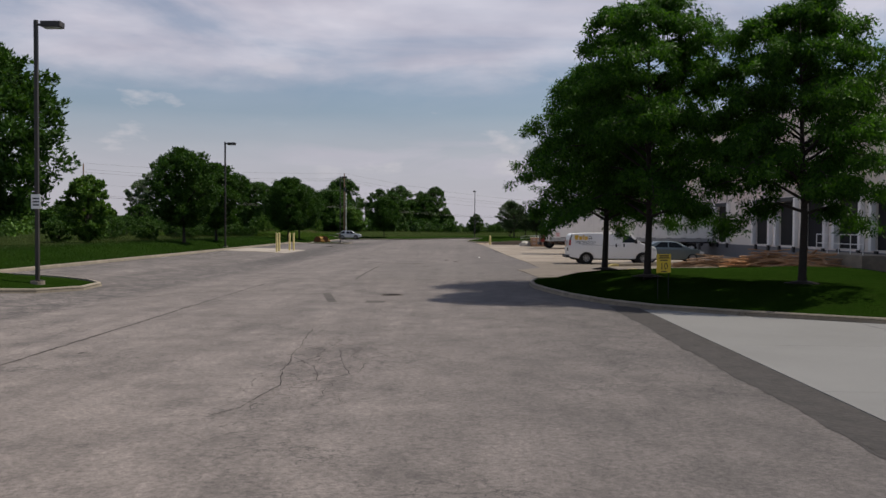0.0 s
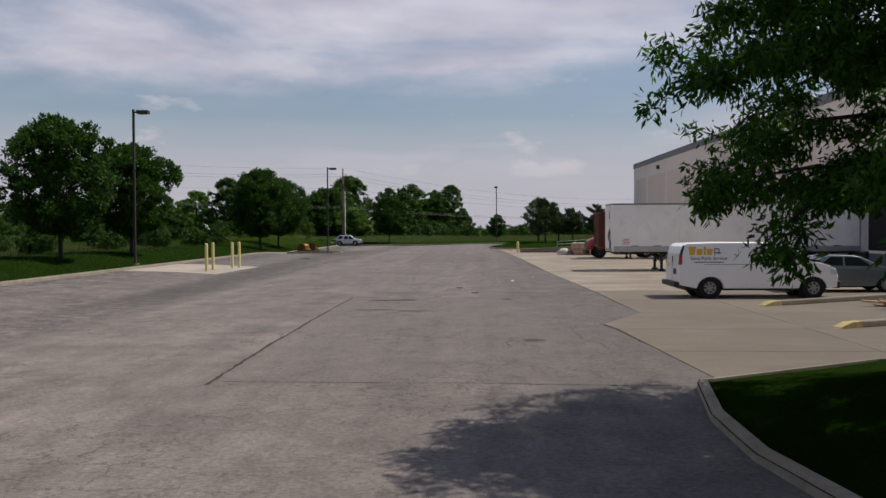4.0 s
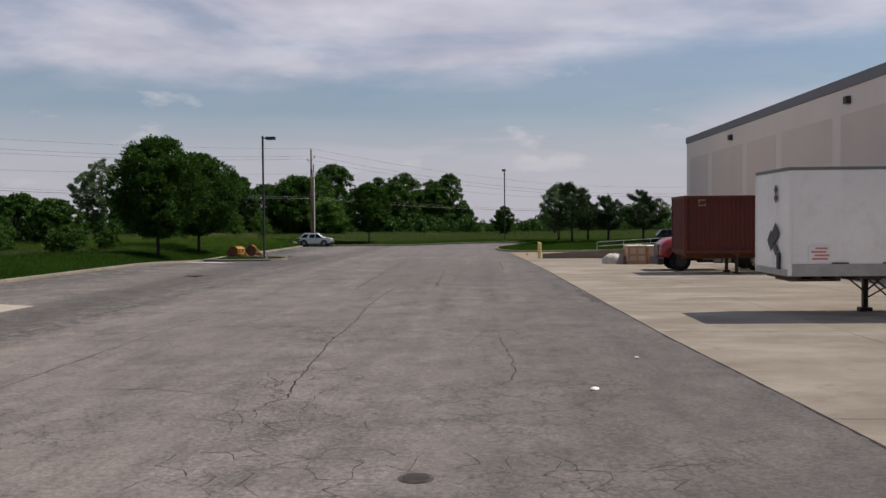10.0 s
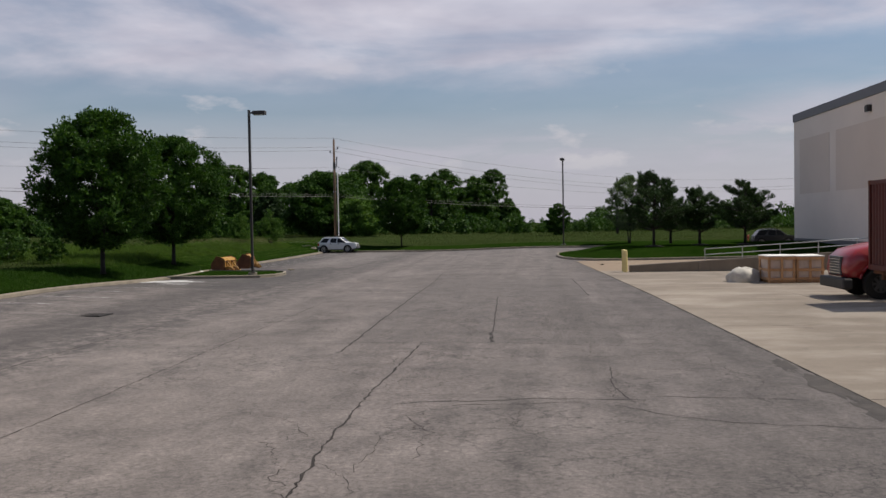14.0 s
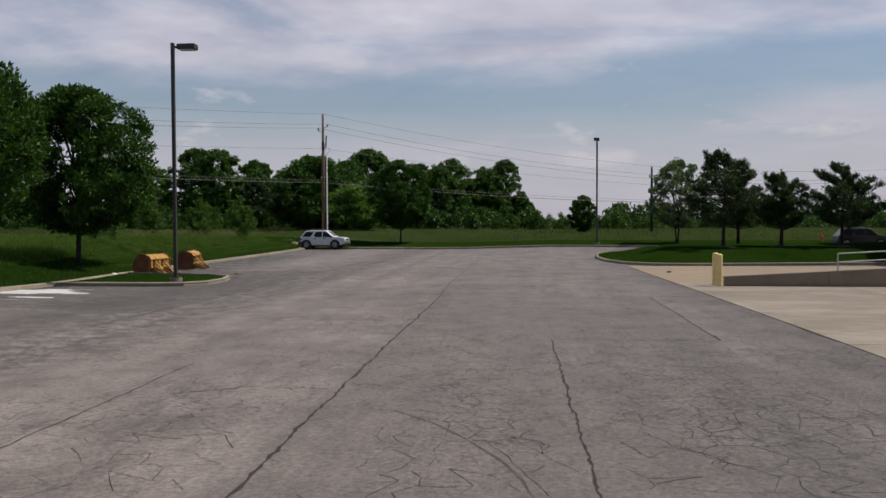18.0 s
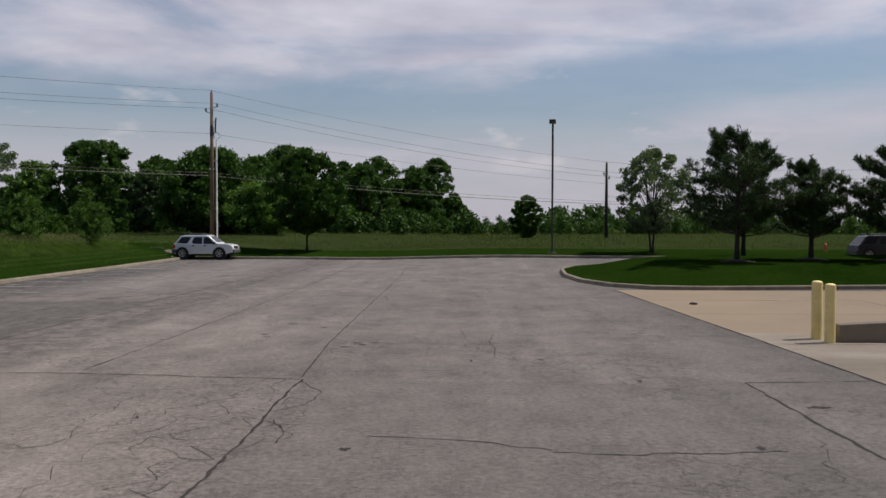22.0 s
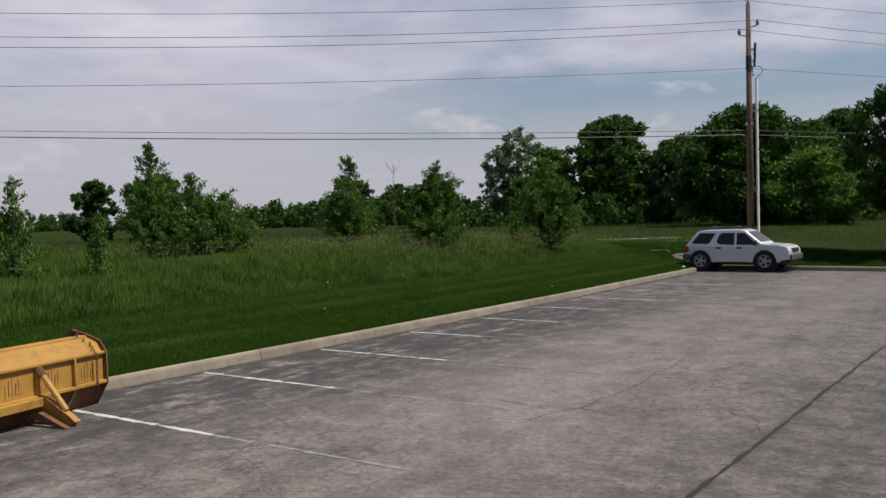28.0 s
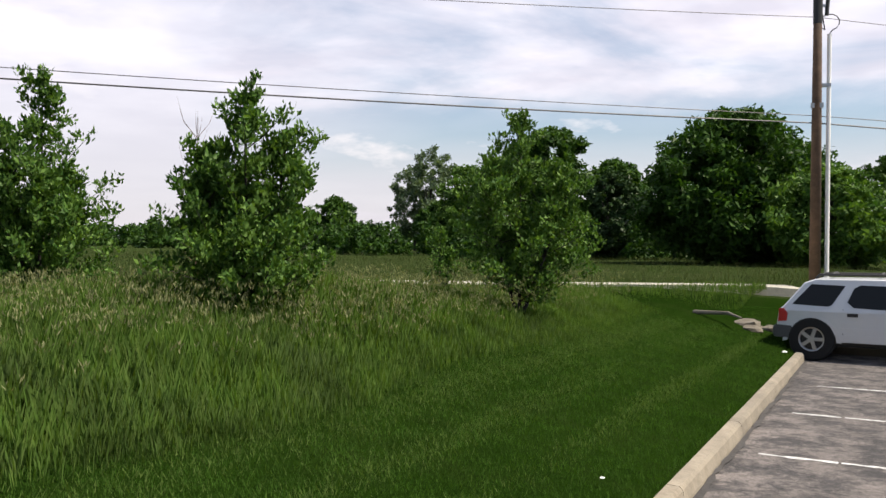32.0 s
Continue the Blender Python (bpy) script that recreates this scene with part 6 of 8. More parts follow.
def across(p0, p1, w0, w1, lift=0.006):
    """A pane across the body between two points of the outline."""
    d = Vector((p1[0] - p0[0], 0, p1[1] - p0[1])).normalized()
    n = Vector((-d.z, 0, d.x))
    if n.z < 0:
        n = -n
    bm = bmesh.new()
    vs = [Vector((p0[0], -w0, p0[1])), Vector((p0[0], w0, p0[1])), Vector((p1[0], w1, p1[1])), Vector((p1[0], -w1, p1[1]))]
    a = [bm.verts.new(v + n * lift) for v in vs]
    b = [bm.verts.new(v - n * 0.02) for v in vs]
    bm.faces.new(a), bm.faces.new(b[::-1])
    for i in range(4):
        bm.faces.new((a[i], b[i], b[(i + 1) % 4], a[(i + 1) % 4]))
    bmesh.ops.recalc_face_normals(bm, faces=bm.faces)
    return bm


def lathe(profile, axis_y=0.0, sides=28, bm=None):
    """Turn (radius, y) pairs round the y axis."""
    bm = bm or bmesh.new()
    rings = [[bm.verts.new((r * math.cos(a), y, r * math.sin(a))) for a in (k * math.tau / sides for k in range(sides))] for r, y in profile]
    for r0, r1 in zip(rings, rings[1:]):
        for k in range(sides):
            bm.faces.new((r0[k], r0[(k + 1) % sides], r1[(k + 1) % sides], r1[k]))
    bmesh.ops.recalc_face_normals(bm, faces=bm.faces)
    return bm


def wheel(car, x, y, r, w, rim_r, side, rim="rim", spokes=6):
    t = part("wheel", lathe([(rim_r, -w / 2), (r * 0.93, -w / 2), (r, -w * 0.38), (r, w * 0.38), (r * 0.93, w / 2), (rim_r, w / 2), (rim_r * 0.96, w * 0.1), (rim_r * 0.96, -w * 0.1), (rim_r, -w / 2)]), M["tyre"], car, "black tyre", m=pose(x, y, r), smooth=False)
    bm = lathe([(rim_r, side * w * 0.46), (rim_r * 0.9, side * w * 0.42), (rim_r * 0.86, side * w * 0.2)])
    for k in range(spokes):
        a = k * math.tau / spokes
        c, s = math.cos(a), math.sin(a)
        pb = box(0.02, rim_r * 0.9, -0.02, 0.02, -rim_r * 0.14, rim_r * 0.14)
        pb.transform(Matrix.Translation((0, side * w * 0.36, 0)) @ Matrix.Rotation(a, 4, "Y"))
        me = bpy.data.meshes.new("tmp")
        pb.to_mesh(me), pb.free()
        bm.from_mesh(me)
        bpy.data.meshes.remove(me)
    disc((0, side * w * 0.40, 0), (0, 1, 0), rim_r * 0.24, 0.05, 14, bm)
    part("rim", bm, M[rim], t)
    part("brake_drum", disc((0, side * w * 0.12, 0), (0, 1, 0), rim_r * 0.9, 0.03, 20), M["plastic"], t)
    return t


def under(car, x0, x1, w, z0, z1):
    part("underbody", box(x0, x1, -w, w, z0, z1, 0.03), M["plastic"], car)


def cargo_van(x, y, turn):
    half = lambda z: 1.0 - 0.10 * max(0.0, z - 1.1) ** 1.3 - 0.05 * max(0.0, 0.75 - z)
    car = thing("cargo_van", pose(x, y, zp(x, y) + 0.013, 0, 0, turn), "white cargo van with gold and black lettering", "van")
    out = [(0.0, 0.5), (0.0, 1.1), (0.05, 1.6), (0.12, 1.86), (0.28, 1.97), (1.5, 2.01), (3.55, 2.0), (3.95, 1.93), (4.62, 1.38), (5.3, 1.20), (5.56, 1.06), (5.64, 0.8), (5.62, 0.40)]
    out += [(5.25, 0.36)] + arch(4.78, 0.49, 0.37) + [(4.2, 0.36), (1.72, 0.36)] + arch(1.12, 0.49, 0.37) + [(0.45, 0.4)]
    part("body", shell(out, half), M["white_paint"], car, "white painted body")
    under(car, 0.3, 5.3, 0.78, 0.28, 0.9)
    for s in (-1, 1):
        for wx in (1.12, 4.78):
            wheel(car, wx, s * 0.86, 0.385, 0.24, 0.22, s, "rim", 7)
            part("wheel_well", disc((wx, s * 0.70, 0.42), (0, 1, 0), 0.485, 0.16, 24), M["plastic"], car, "black wheel well")
        part("side_window", on_side([(3.42, 1.40), (4.42, 1.40), (3.92, 1.83), (3.50, 1.86)], half, s), M["glass"], car, "dark cab window")
        for q in (2.42, 2.95, 3.35):
            part("door_seam", on_side([(q, 0.5), (q + 0.012, 0.5), (q + 0.012, 1.95), (q, 1.95)], half, s, 0.002, 0.01), M["greyplastic"], car)
        part("seam_rail", on_side([(0.9, 1.22), (3.3, 1.22), (3.3, 1.235), (0.9, 1.235)], half, s, 0.002, 0.01), M["greyplastic"], car)
        for q in (2.98, 3.48):
            part("door_handle", on_side([(q, 1.12), (q + 0.09, 1.12), (q + 0.09, 1.32), (q, 1.32)], half, s, 0.02, 0.03), M["plastic"], car, "black handle")
        part("tail_lamp", on_side([(-0.005, 1.22), (0.12, 1.22), (0.13, 1.56), (0.03, 1.56)], half, s, 0.012, 0.05), M["lens_red"], car, "red tail lamp")
        part("tail_lamp_cap", on_side([(0.03, 1.56), (0.13, 1.56), (0.22, 1.90), (0.16, 1.90)], half, s, 0.012, 0.05), M["plastic"], car)
        part("arch_trim", on_side([(1.12 + 0.55 * math.cos(a), 0.37 + 0.54 * math.sin(a)) for a in np.linspace(0, math.pi, 12)] + [(1.12 + 0.50 * math.cos(a), 0.37 + 0.49 * math.sin(a)) for a in np.linspace(math.pi, 0, 12)], half, s, 0.006, 0.02), M["white_paint"], car)
        part("wing_mirror", box(4.2, 4.34, s * 0.99 if s > 0 else -1.22, 1.22 if s > 0 else -0.99, 1.34, 1.62, 0.03), M["plastic"], car)
        part("headlamp", on_side([(5.36, 0.86), (5.58, 0.86), (5.58, 1.02), (5.36, 1.06)], half, s, 0.004, 0.05), M["lens_clear"], car)
        part("fuel_cap", on_side([(0.62, 0.92), (0.80, 0.92), (0.80, 1.1), (0.62, 1.1)], half, s, 0.003, 0.01), M["white_paint"], car)
    part("windshield", across((4.60, 1.40), (3.98, 1.90), 0.86, 0.80), M["glass"], car)
    part("rear_bumper", box(-0.16, 0.1, -0.98, 0.98, 0.42, 0.60, 0.03), M["plastic"], car, "black step bumper")
    part("front_bumper", box(5.5, 5.74, -0.97, 0.97, 0.36, 0.64, 0.05), M["plastic"], car)
    part("grille", box(5.58, 5.67, -0.6, 0.6, 0.70, 1.0, 0.02), M["plastic"], car)
    part("door_seam", box(-0.006, 0.03, -0.004, 0.004, 0.62, 1.5), M["greyplastic"], car)
    for q in (1.12, 1.19):
        part("lettering", box(-0.014, 0.02, 0.48, 0.74, q, q + 0.04), M["ink_gold"], car)
    part("plate_recess", box(-0.02, 0.02, -0.62, -0.24, 0.86, 1.06, 0.01), M["plastic"], car)
    # the maker's mark as plain gold shapes, the words below it as they read
    s = -1
    for k, (a, w, h) in enumerate([(0.36, 0.27, 0.30), (0.65, 0.23, 0.22), (0.90, 0.09, 0.30), (1.01, 0.22, 0.22)]):
        part("gold_mark", on_side([(a + (0.04 if k == 0 else 0), 1.56), (a + w * 0.8, 1.56), (a + w, 1.56 + h), (a, 1.56 + h)], half, s, 0.003, 0.006), M["ink_gold"], car, "gold brand mark")
    for poly in ([(1.27, 1.55), (1.30, 1.55), (1.30, 1.80), (1.27, 1.80)], [(1.30, 1.76), (1.42, 1.78), (1.42, 1.81), (1.30, 1.80)], [(1.42, 1.60), (1.45, 1.60), (1.45, 1.80), (1.42, 1.80)], [(1.30, 1.62), (1.50, 1.62), (1.52, 1.66), (1.30, 1.66)]):
        part("emblem", on_side(poly, half, s, 0.003, 0.006), M["greyplastic"], car, "grey outlined emblem")
    me = text_mesh("Sales Parts Service", 0.175, M["ink"])
    put("lettering", me, car, pose(1.07, -half(1.44) - 0.004, 1.44, 90, 0, 0))
    part("lettering", on_side([(0.56, 1.29), (1.6, 1.29), (1.6, 1.32), (0.56, 1.32)], half, s, 0.003, 0.006), M["ink"], car)
    return car


def suv(name, x, y, turn, label, paint, cladding="greyplastic", z=None):
    half = lambda v: 0.89 - 0.20 * max(0.0, v - 1.02) - 0.05 * max(0.0, 0.6 - v)
    car = thing(name, pose(x, y, zp(x, y) if z is None else z, 0, 0, turn), label, "car")
    out = [(0.02, 0.52), (0.0, 0.72), (0.04, 1.02), (0.14, 1.12), (0.52, 1.60), (0.74, 1.68), (2.28, 1.70), (2.52, 1.63), (3.16, 1.12), (3.80, 1.07), (4.08, 1.00), (4.18, 0.86), (4.20, 0.52)]
    out += [(3.88, 0.46)] + arch(3.24, 0.49, 0.40) + [(2.70, 0.40), (1.24, 0.40)] + arch(0.68, 0.49, 0.40) + [(0.14, 0.48)]
    part("body", shell(out, half), M[paint], car)
    under(car, 0.3, 3.9, 0.66, 0.30, 0.8)
    part("rear_bumper", box(-0.08, 0.16, -0.87, 0.87, 0.46, 0.70, 0.05), M[cladding], car, "grey bumper")
    part("front_bumper", box(4.06, 4.28, -0.87, 0.87, 0.46, 0.72, 0.06), M[cladding], car, "grey bumper")
    part("grille", box(4.12, 4.22, -0.45, 0.45, 0.78, 0.94, 0.02), M["plastic"], car)
    part("windshield", across((3.14, 1.125), (2.56, 1.61), 0.78, 0.66), M["glass"], car)
    part("rear_window", across((0.17, 1.15), (0.50, 1.57), 0.72, 0.64), M["glass"], car)
    for s in (-1, 1):
        for wx in (0.68, 3.24):
            wheel(car, wx, s * 0.80, 0.445, 0.25, 0.25, s, "rim", 5)
        part("side_window", on_side([(0.30, 1.15), (0.98, 1.12), (1.06, 1.16), (1.30, 1.55), (0.66, 1.57)], half, s), M["glass"], car, "dark side window")
        part("side_window", on_side([(1.34, 1.22), (1.46, 1.11), (2.06, 1.09), (2.06, 1.56), (1.58, 1.57), (1.46, 1.50)], half, s), M["glass"], car, "dark side window")
        part("side_window", on_side([(2.15, 1.09), (2.98, 1.09), (2.46, 1.56), (2.15, 1.56)], half, s), M["glass"], car, "dark side window")
        part("bumper_corner", on_side([(-0.02, 0.46), (0.30, 0.46), (0.30, 0.70), (-0.02, 0.72)], half, s, 0.02, 0.05), M[cladding], car, "grey bumper corner")
        part("cladding", on_side([(1.22, 0.41), (2.70, 0.41), (2.70, 0.56), (1.22, 0.56)], half, s, 0.006, 0.03), M[paint], car)
        for cx in (0.68, 3.24):
            part("arch_trim", on_side([(cx + 0.56 * math.cos(a), 0.38 + 0.53 * math.sin(a)) for a in np.linspace(0, math.pi, 12)] + [(cx + 0.47 * math.cos(a), 0.40 + 0.42 * math.sin(a)) for a in np.linspace(math.pi, 0, 12)], half, s, 0.012, 0.03), M[paint], car)
            part("wheel_well", disc((cx, s * 0.60, 0.44), (0, 1, 0), 0.46, 0.16, 24), M["plastic"], car, "black wheel well")
        for q in (1.26, 2.05, 2.86):
            part("door_seam", on_side([(q, 0.55), (q + 0.01, 0.55), (q + 0.01, 1.08), (q, 1.08)], half, s, 0.002, 0.01), M["plastic"], car)
        for q in (1.34, 2.16):
            part("door_handle", on_side([(q, 0.93), (q + 0.2, 0.93), (q + 0.2, 1.0), (q, 1.0)], half, s, 0.012, 0.03), M["plastic"], car, "black handle")
        part("side_moulding", on_side([(1.24, 0.66), (2.70, 0.66), (2.70, 0.70), (1.24, 0.70)], half, s, 0.010, 0.03), M[paint], car)
        part("tail_lamp", on_side([(0.03, 0.78), (0.20, 0.80), (0.22, 0.96), (0.14, 1.06), (0.05, 1.05)], half, s, 0.008, 0.06), M["lens_red" if name == "suv" else "plastic"], car, "tail lamp")
        part("headlamp", on_side([(3.92, 0.80), (4.15, 0.80), (4.12, 0.94), (3.94, 0.96)], half, s, 0.006, 0.06), M["lens_clear"], car)
        part("wing_mirror", box(2.86, 2.98, 0.88 if s > 0 else -1.06, 1.06 if s > 0 else -0.88, 1.06, 1.22, 0.03), M["plastic"], car)
        part("roof_rail", tube([(0.72, s * 0.60, 1.68), (0.80, s * 0.60, 1.765), (2.2, s * 0.60, 1.775), (2.3, s * 0.60, 1.69)], 0.026, 8), M["plastic"], car, "black roof rail")
    for q in (1.05, 1.95):
        part("cross_bar", tube([(q, -0.60, 1.765), (q, -0.3, 1.80), (q, 0.3, 1.80), (q, 0.60, 1.765)], 0.022, 8), M["plastic"], car, "black roof bar")
    car.matrix_basis = car.matrix_basis @ Matrix.Scale(0.93 if name == "suv" else 0.86, 4)
    return car


def sedan(name, x, y, turn, label, paint):
    half = lambda v: 0.88 - 0.22 * max(0.0, v - 0.9) - 0.06 * max(0.0, 0.5 - v)
    car = thing(name, pose(x, y, zp(x, y) + 0.013, 0, 0, turn), label, "car")
    out = [(0.03, 0.42), (0.0, 0.6), (0.06, 0.92), (0.25, 1.02), (0.75, 1.05), (1.45, 1.40), (1.75, 1.45), (2.6, 1.44), (2.9, 1.38), (3.65, 1.02), (4.4, 0.88), (4.68, 0.74), (4.74, 0.5), (4.7, 0.3)]
    out += [(4.4, 0.26)] + arch(3.85, 0.37, 0.29) + [(3.35, 0.24), (1.6, 0.24)] + arch(1.05, 0.37, 0.29) + [(0.5, 0.28)]
    part("body", shell(out, half), M[paint], car)
    under(car, 0.4, 4.3, 0.62, 0.18, 0.7)
    part("windshield", across((3.60, 1.05), (2.94, 1.365), 0.74, 0.62), M["glass"], car)
    part("rear_window", across((0.80, 1.075), (1.42, 1.385), 0.72, 0.60), M["glass"], car)
    for s in (-1, 1):
        for wx in (1.05, 3.85):
            wheel(car, wx, s * 0.76, 0.325, 0.22, 0.22, s, "rim", 9)
        part("side_window", on_side([(1.28, 1.06), (2.18, 1.04), (2.18, 1.38), (1.72, 1.38)], half, s), M["glass"], car, "dark side window")
        part("side_window", on_side([(2.26, 1.04), (3.30, 1.02), (2.78, 1.36), (2.26, 1.38)], half, s), M["glass"], car, "dark side window")
        for q in (2.2, 3.2):
            part("door_seam", on_side([(q, 0.4), (q + 0.01, 0.4), (q + 0.01, 1.02), (q, 1.02)], half, s, 0.002, 0.01), M["plastic"], car)
        for q in (1.7, 2.75):
            part("door_handle", on_side([(q, 0.86), (q + 0.18, 0.86), (q + 0.18, 0.90), (q, 0.90)], half, s, 0.012, 0.03), M[paint], car)
        part("tail_lamp", on_side([(0.02, 0.72), (0.30, 0.74), (0.28, 0.92), (0.06, 0.90)], half, s, 0.006, 0.06), M["lens_red"], car, "red tail lamp")
        part("headlamp", on_side([(4.30, 0.64), (4.62, 0.62), (4.60, 0.74), (4.32, 0.82)], half, s, 0.006, 0.06), M["lens_clear"], car)
        part("wing_mirror", box(3.15, 3.28, 0.86 if s > 0 else -1.02, 1.02 if s > 0 else -0.86, 1.0, 1.12, 0.03), M[paint], car)
    return car


cargo_van(9.34, 54.35, 1)
sedan("sedan", 14.2, 57.3, 0, "blue-grey sedan parked in front of a white van", "bluegrey")
suv("suv", -19.62, 152.55, 0, "silver sport utility car parked against the kerb", "silver")
suv("parked_car", 20.6, 145.2, -3, "dark sport utility car parked beyond the pine island", "black_paint", "plastic")


# ---- trailer, container and tractor at the docks ----
def semi_trailer(x, y, turn):
    t = thing("semi_trailer", pose(x, y, 0.013, 0, 0, turn), "long white box trailer backed to the dock", "trailer")
    L, W, Z0, Z1 = 14.3, 1.3, 1.16, 3.96
    part("box", box(0.0, L, -W, W, Z0, Z1, 0.05), M["trailer"], t, "white sheet panel box")
    n = 11
    for s in (-1, 1):
        part("top_rail", box(-0.01, L, s * W - 0.02, s * W + 0.02, Z1 - 0.07, Z1 + 0.015, 0.008), M["coping"], t, "dull grey top rail")
        part("bottom_rail", box(-0.01, L, s * W - 0.025, s * W + 0.025, Z0 - 0.02, Z0 + 0.30, 0.01), M["galv"], t, "dull metal bottom rail")
        for k in range(1, n):
            q = k * L / n
            part("panel_post", box(q - 0.03, q + 0.03, s * (W + 0.004) - 0.006, s * (W + 0.004) + 0.006, Z0 + 0.3, Z1 - 0.12), M["trailer"], t)
            part("reflector", box(q - 0.22, q + 0.22, s * (W + 0.03) - 0.004, s * (W + 0.03) + 0.004, Z0 + 0.30, Z0 + 0.34), M["greyplastic"], t)
    part("front_rail", box(-0.03, 0.03, -W, W, Z1 - 0.07, Z1 + 0.015, 0.008), M["coping"], t)
    for s in (-1, 1):
        part("corner_post", box(-0.03, 0.06, s * W - 0.05, s * W + 0.03, Z0, Z1 - 0.1, 0.015), M["trailer"], t)
        part("front_sill", box(-0.03, 0.03, -W, W, Z0 - 0.02, Z0 + 0.16, 0.01), M["galv"], t) if s < 0 else None
    for k, (yy, zz, r) in enumerate([(-0.4, 2.25, 0.20), (-0.05, 2.05, 0.20), (-0.42, 1.82, 0.12), (-0.42, 3.2, 0.09), (-0.42, 3.42, 0.09)]):
        pb = box(-0.006, 0.006, -r, r, -r, r)
        pb.transform(Matrix.Translation((-0.045, yy, zz)) @ Matrix.Rotation(radians(45), 4, "X"))
        part("placard", pb, M["greyplastic"], t, "grey diamond placard")
    part("hose_panel", box(-0.07, -0.03, -0.75, -0.55, 1.3, 1.75, 0.01), M["plastic"], t)
    part("sticker", box(0.50, 1.08, -W - 0.035, -W - 0.03, 1.52, 1.94), M["trailer"], t)
    for q, (a, b) in enumerate([(0.58, 0.98), (0.64, 1.02), (0.56, 0.94), (0.66, 0.98)]):
        part("sticker_mark", box(a, b, -W - 0.041, -W - 0.036, 1.57 + 0.09 * q, 1.62 + 0.09 * q), M["sticker_red"], t, "faded red sticker lettering")
    for q in np.linspace(0.3, L - 0.3, 28):
        part("crossmember", box(q - 0.05, q + 0.05, -W + 0.1, W - 0.1, Z0 - 0.14, Z0 - 0.02), M["plastic"], t, "dark floor beam")
    part("kingpin_plate", box(0.3, 1.6, -0.6, 0.6, Z0 - 0.2, Z0 - 0.14), M["rust"], t)
    for s in (-1, 1):
        leg = part("landing_leg", box(2.86, 3.0, s * 0.95 - 0.07, s * 0.95 + 0.07, 0.12, Z0, 0.01), M["plastic"], t, "dark landing leg")
        part("foot", box(2.76, 3.10, s * 0.95 - 0.13, s * 0.95 + 0.13, 0.0, 0.12, 0.02), M["plastic"], leg)
        part("brace", tube([(2.93, s * 0.95, 0.55), (2.2, s * 0.95, Z0)], 0.025, 6), M["plastic"], t)
        part("brace", tube([(2.93, s * 0.95, 0.55), (3.66, s * 0.95, Z0)], 0.025, 6), M["plastic"], t)
    part("brace", tube([(2.93, -0.95, 0.35), (2.93, 0.95, 1.0)], 0.022, 6), M["plastic"], t)
    part("brace", tube([(2.93, 0.95, 0.35), (2.93, -0.95, 1.0)], 0.022, 6), M["plastic"], t)
    for wx in (11.1, 12.4):
        part("axle", tube([(wx, -1.0, 0.5), (wx, 1.0, 0.5)], 0.07, 8), M["plastic"], t)
        for s in (-1, 1):
            wheel(t, wx, s * 1.08, 0.51, 0.32, 0.29, s, "trailer", 8)
    part("mudflap", box(13.2, 13.23, -1.2, -0.6, 0.3, 1.0), M["plastic"], t)
    part("mudflap", box(13.2, 13.23, 0.6, 1.2, 0.3, 1.0), M["plastic"], t)
    return t


semi_trailer(9.98, 74.72, 0.6)


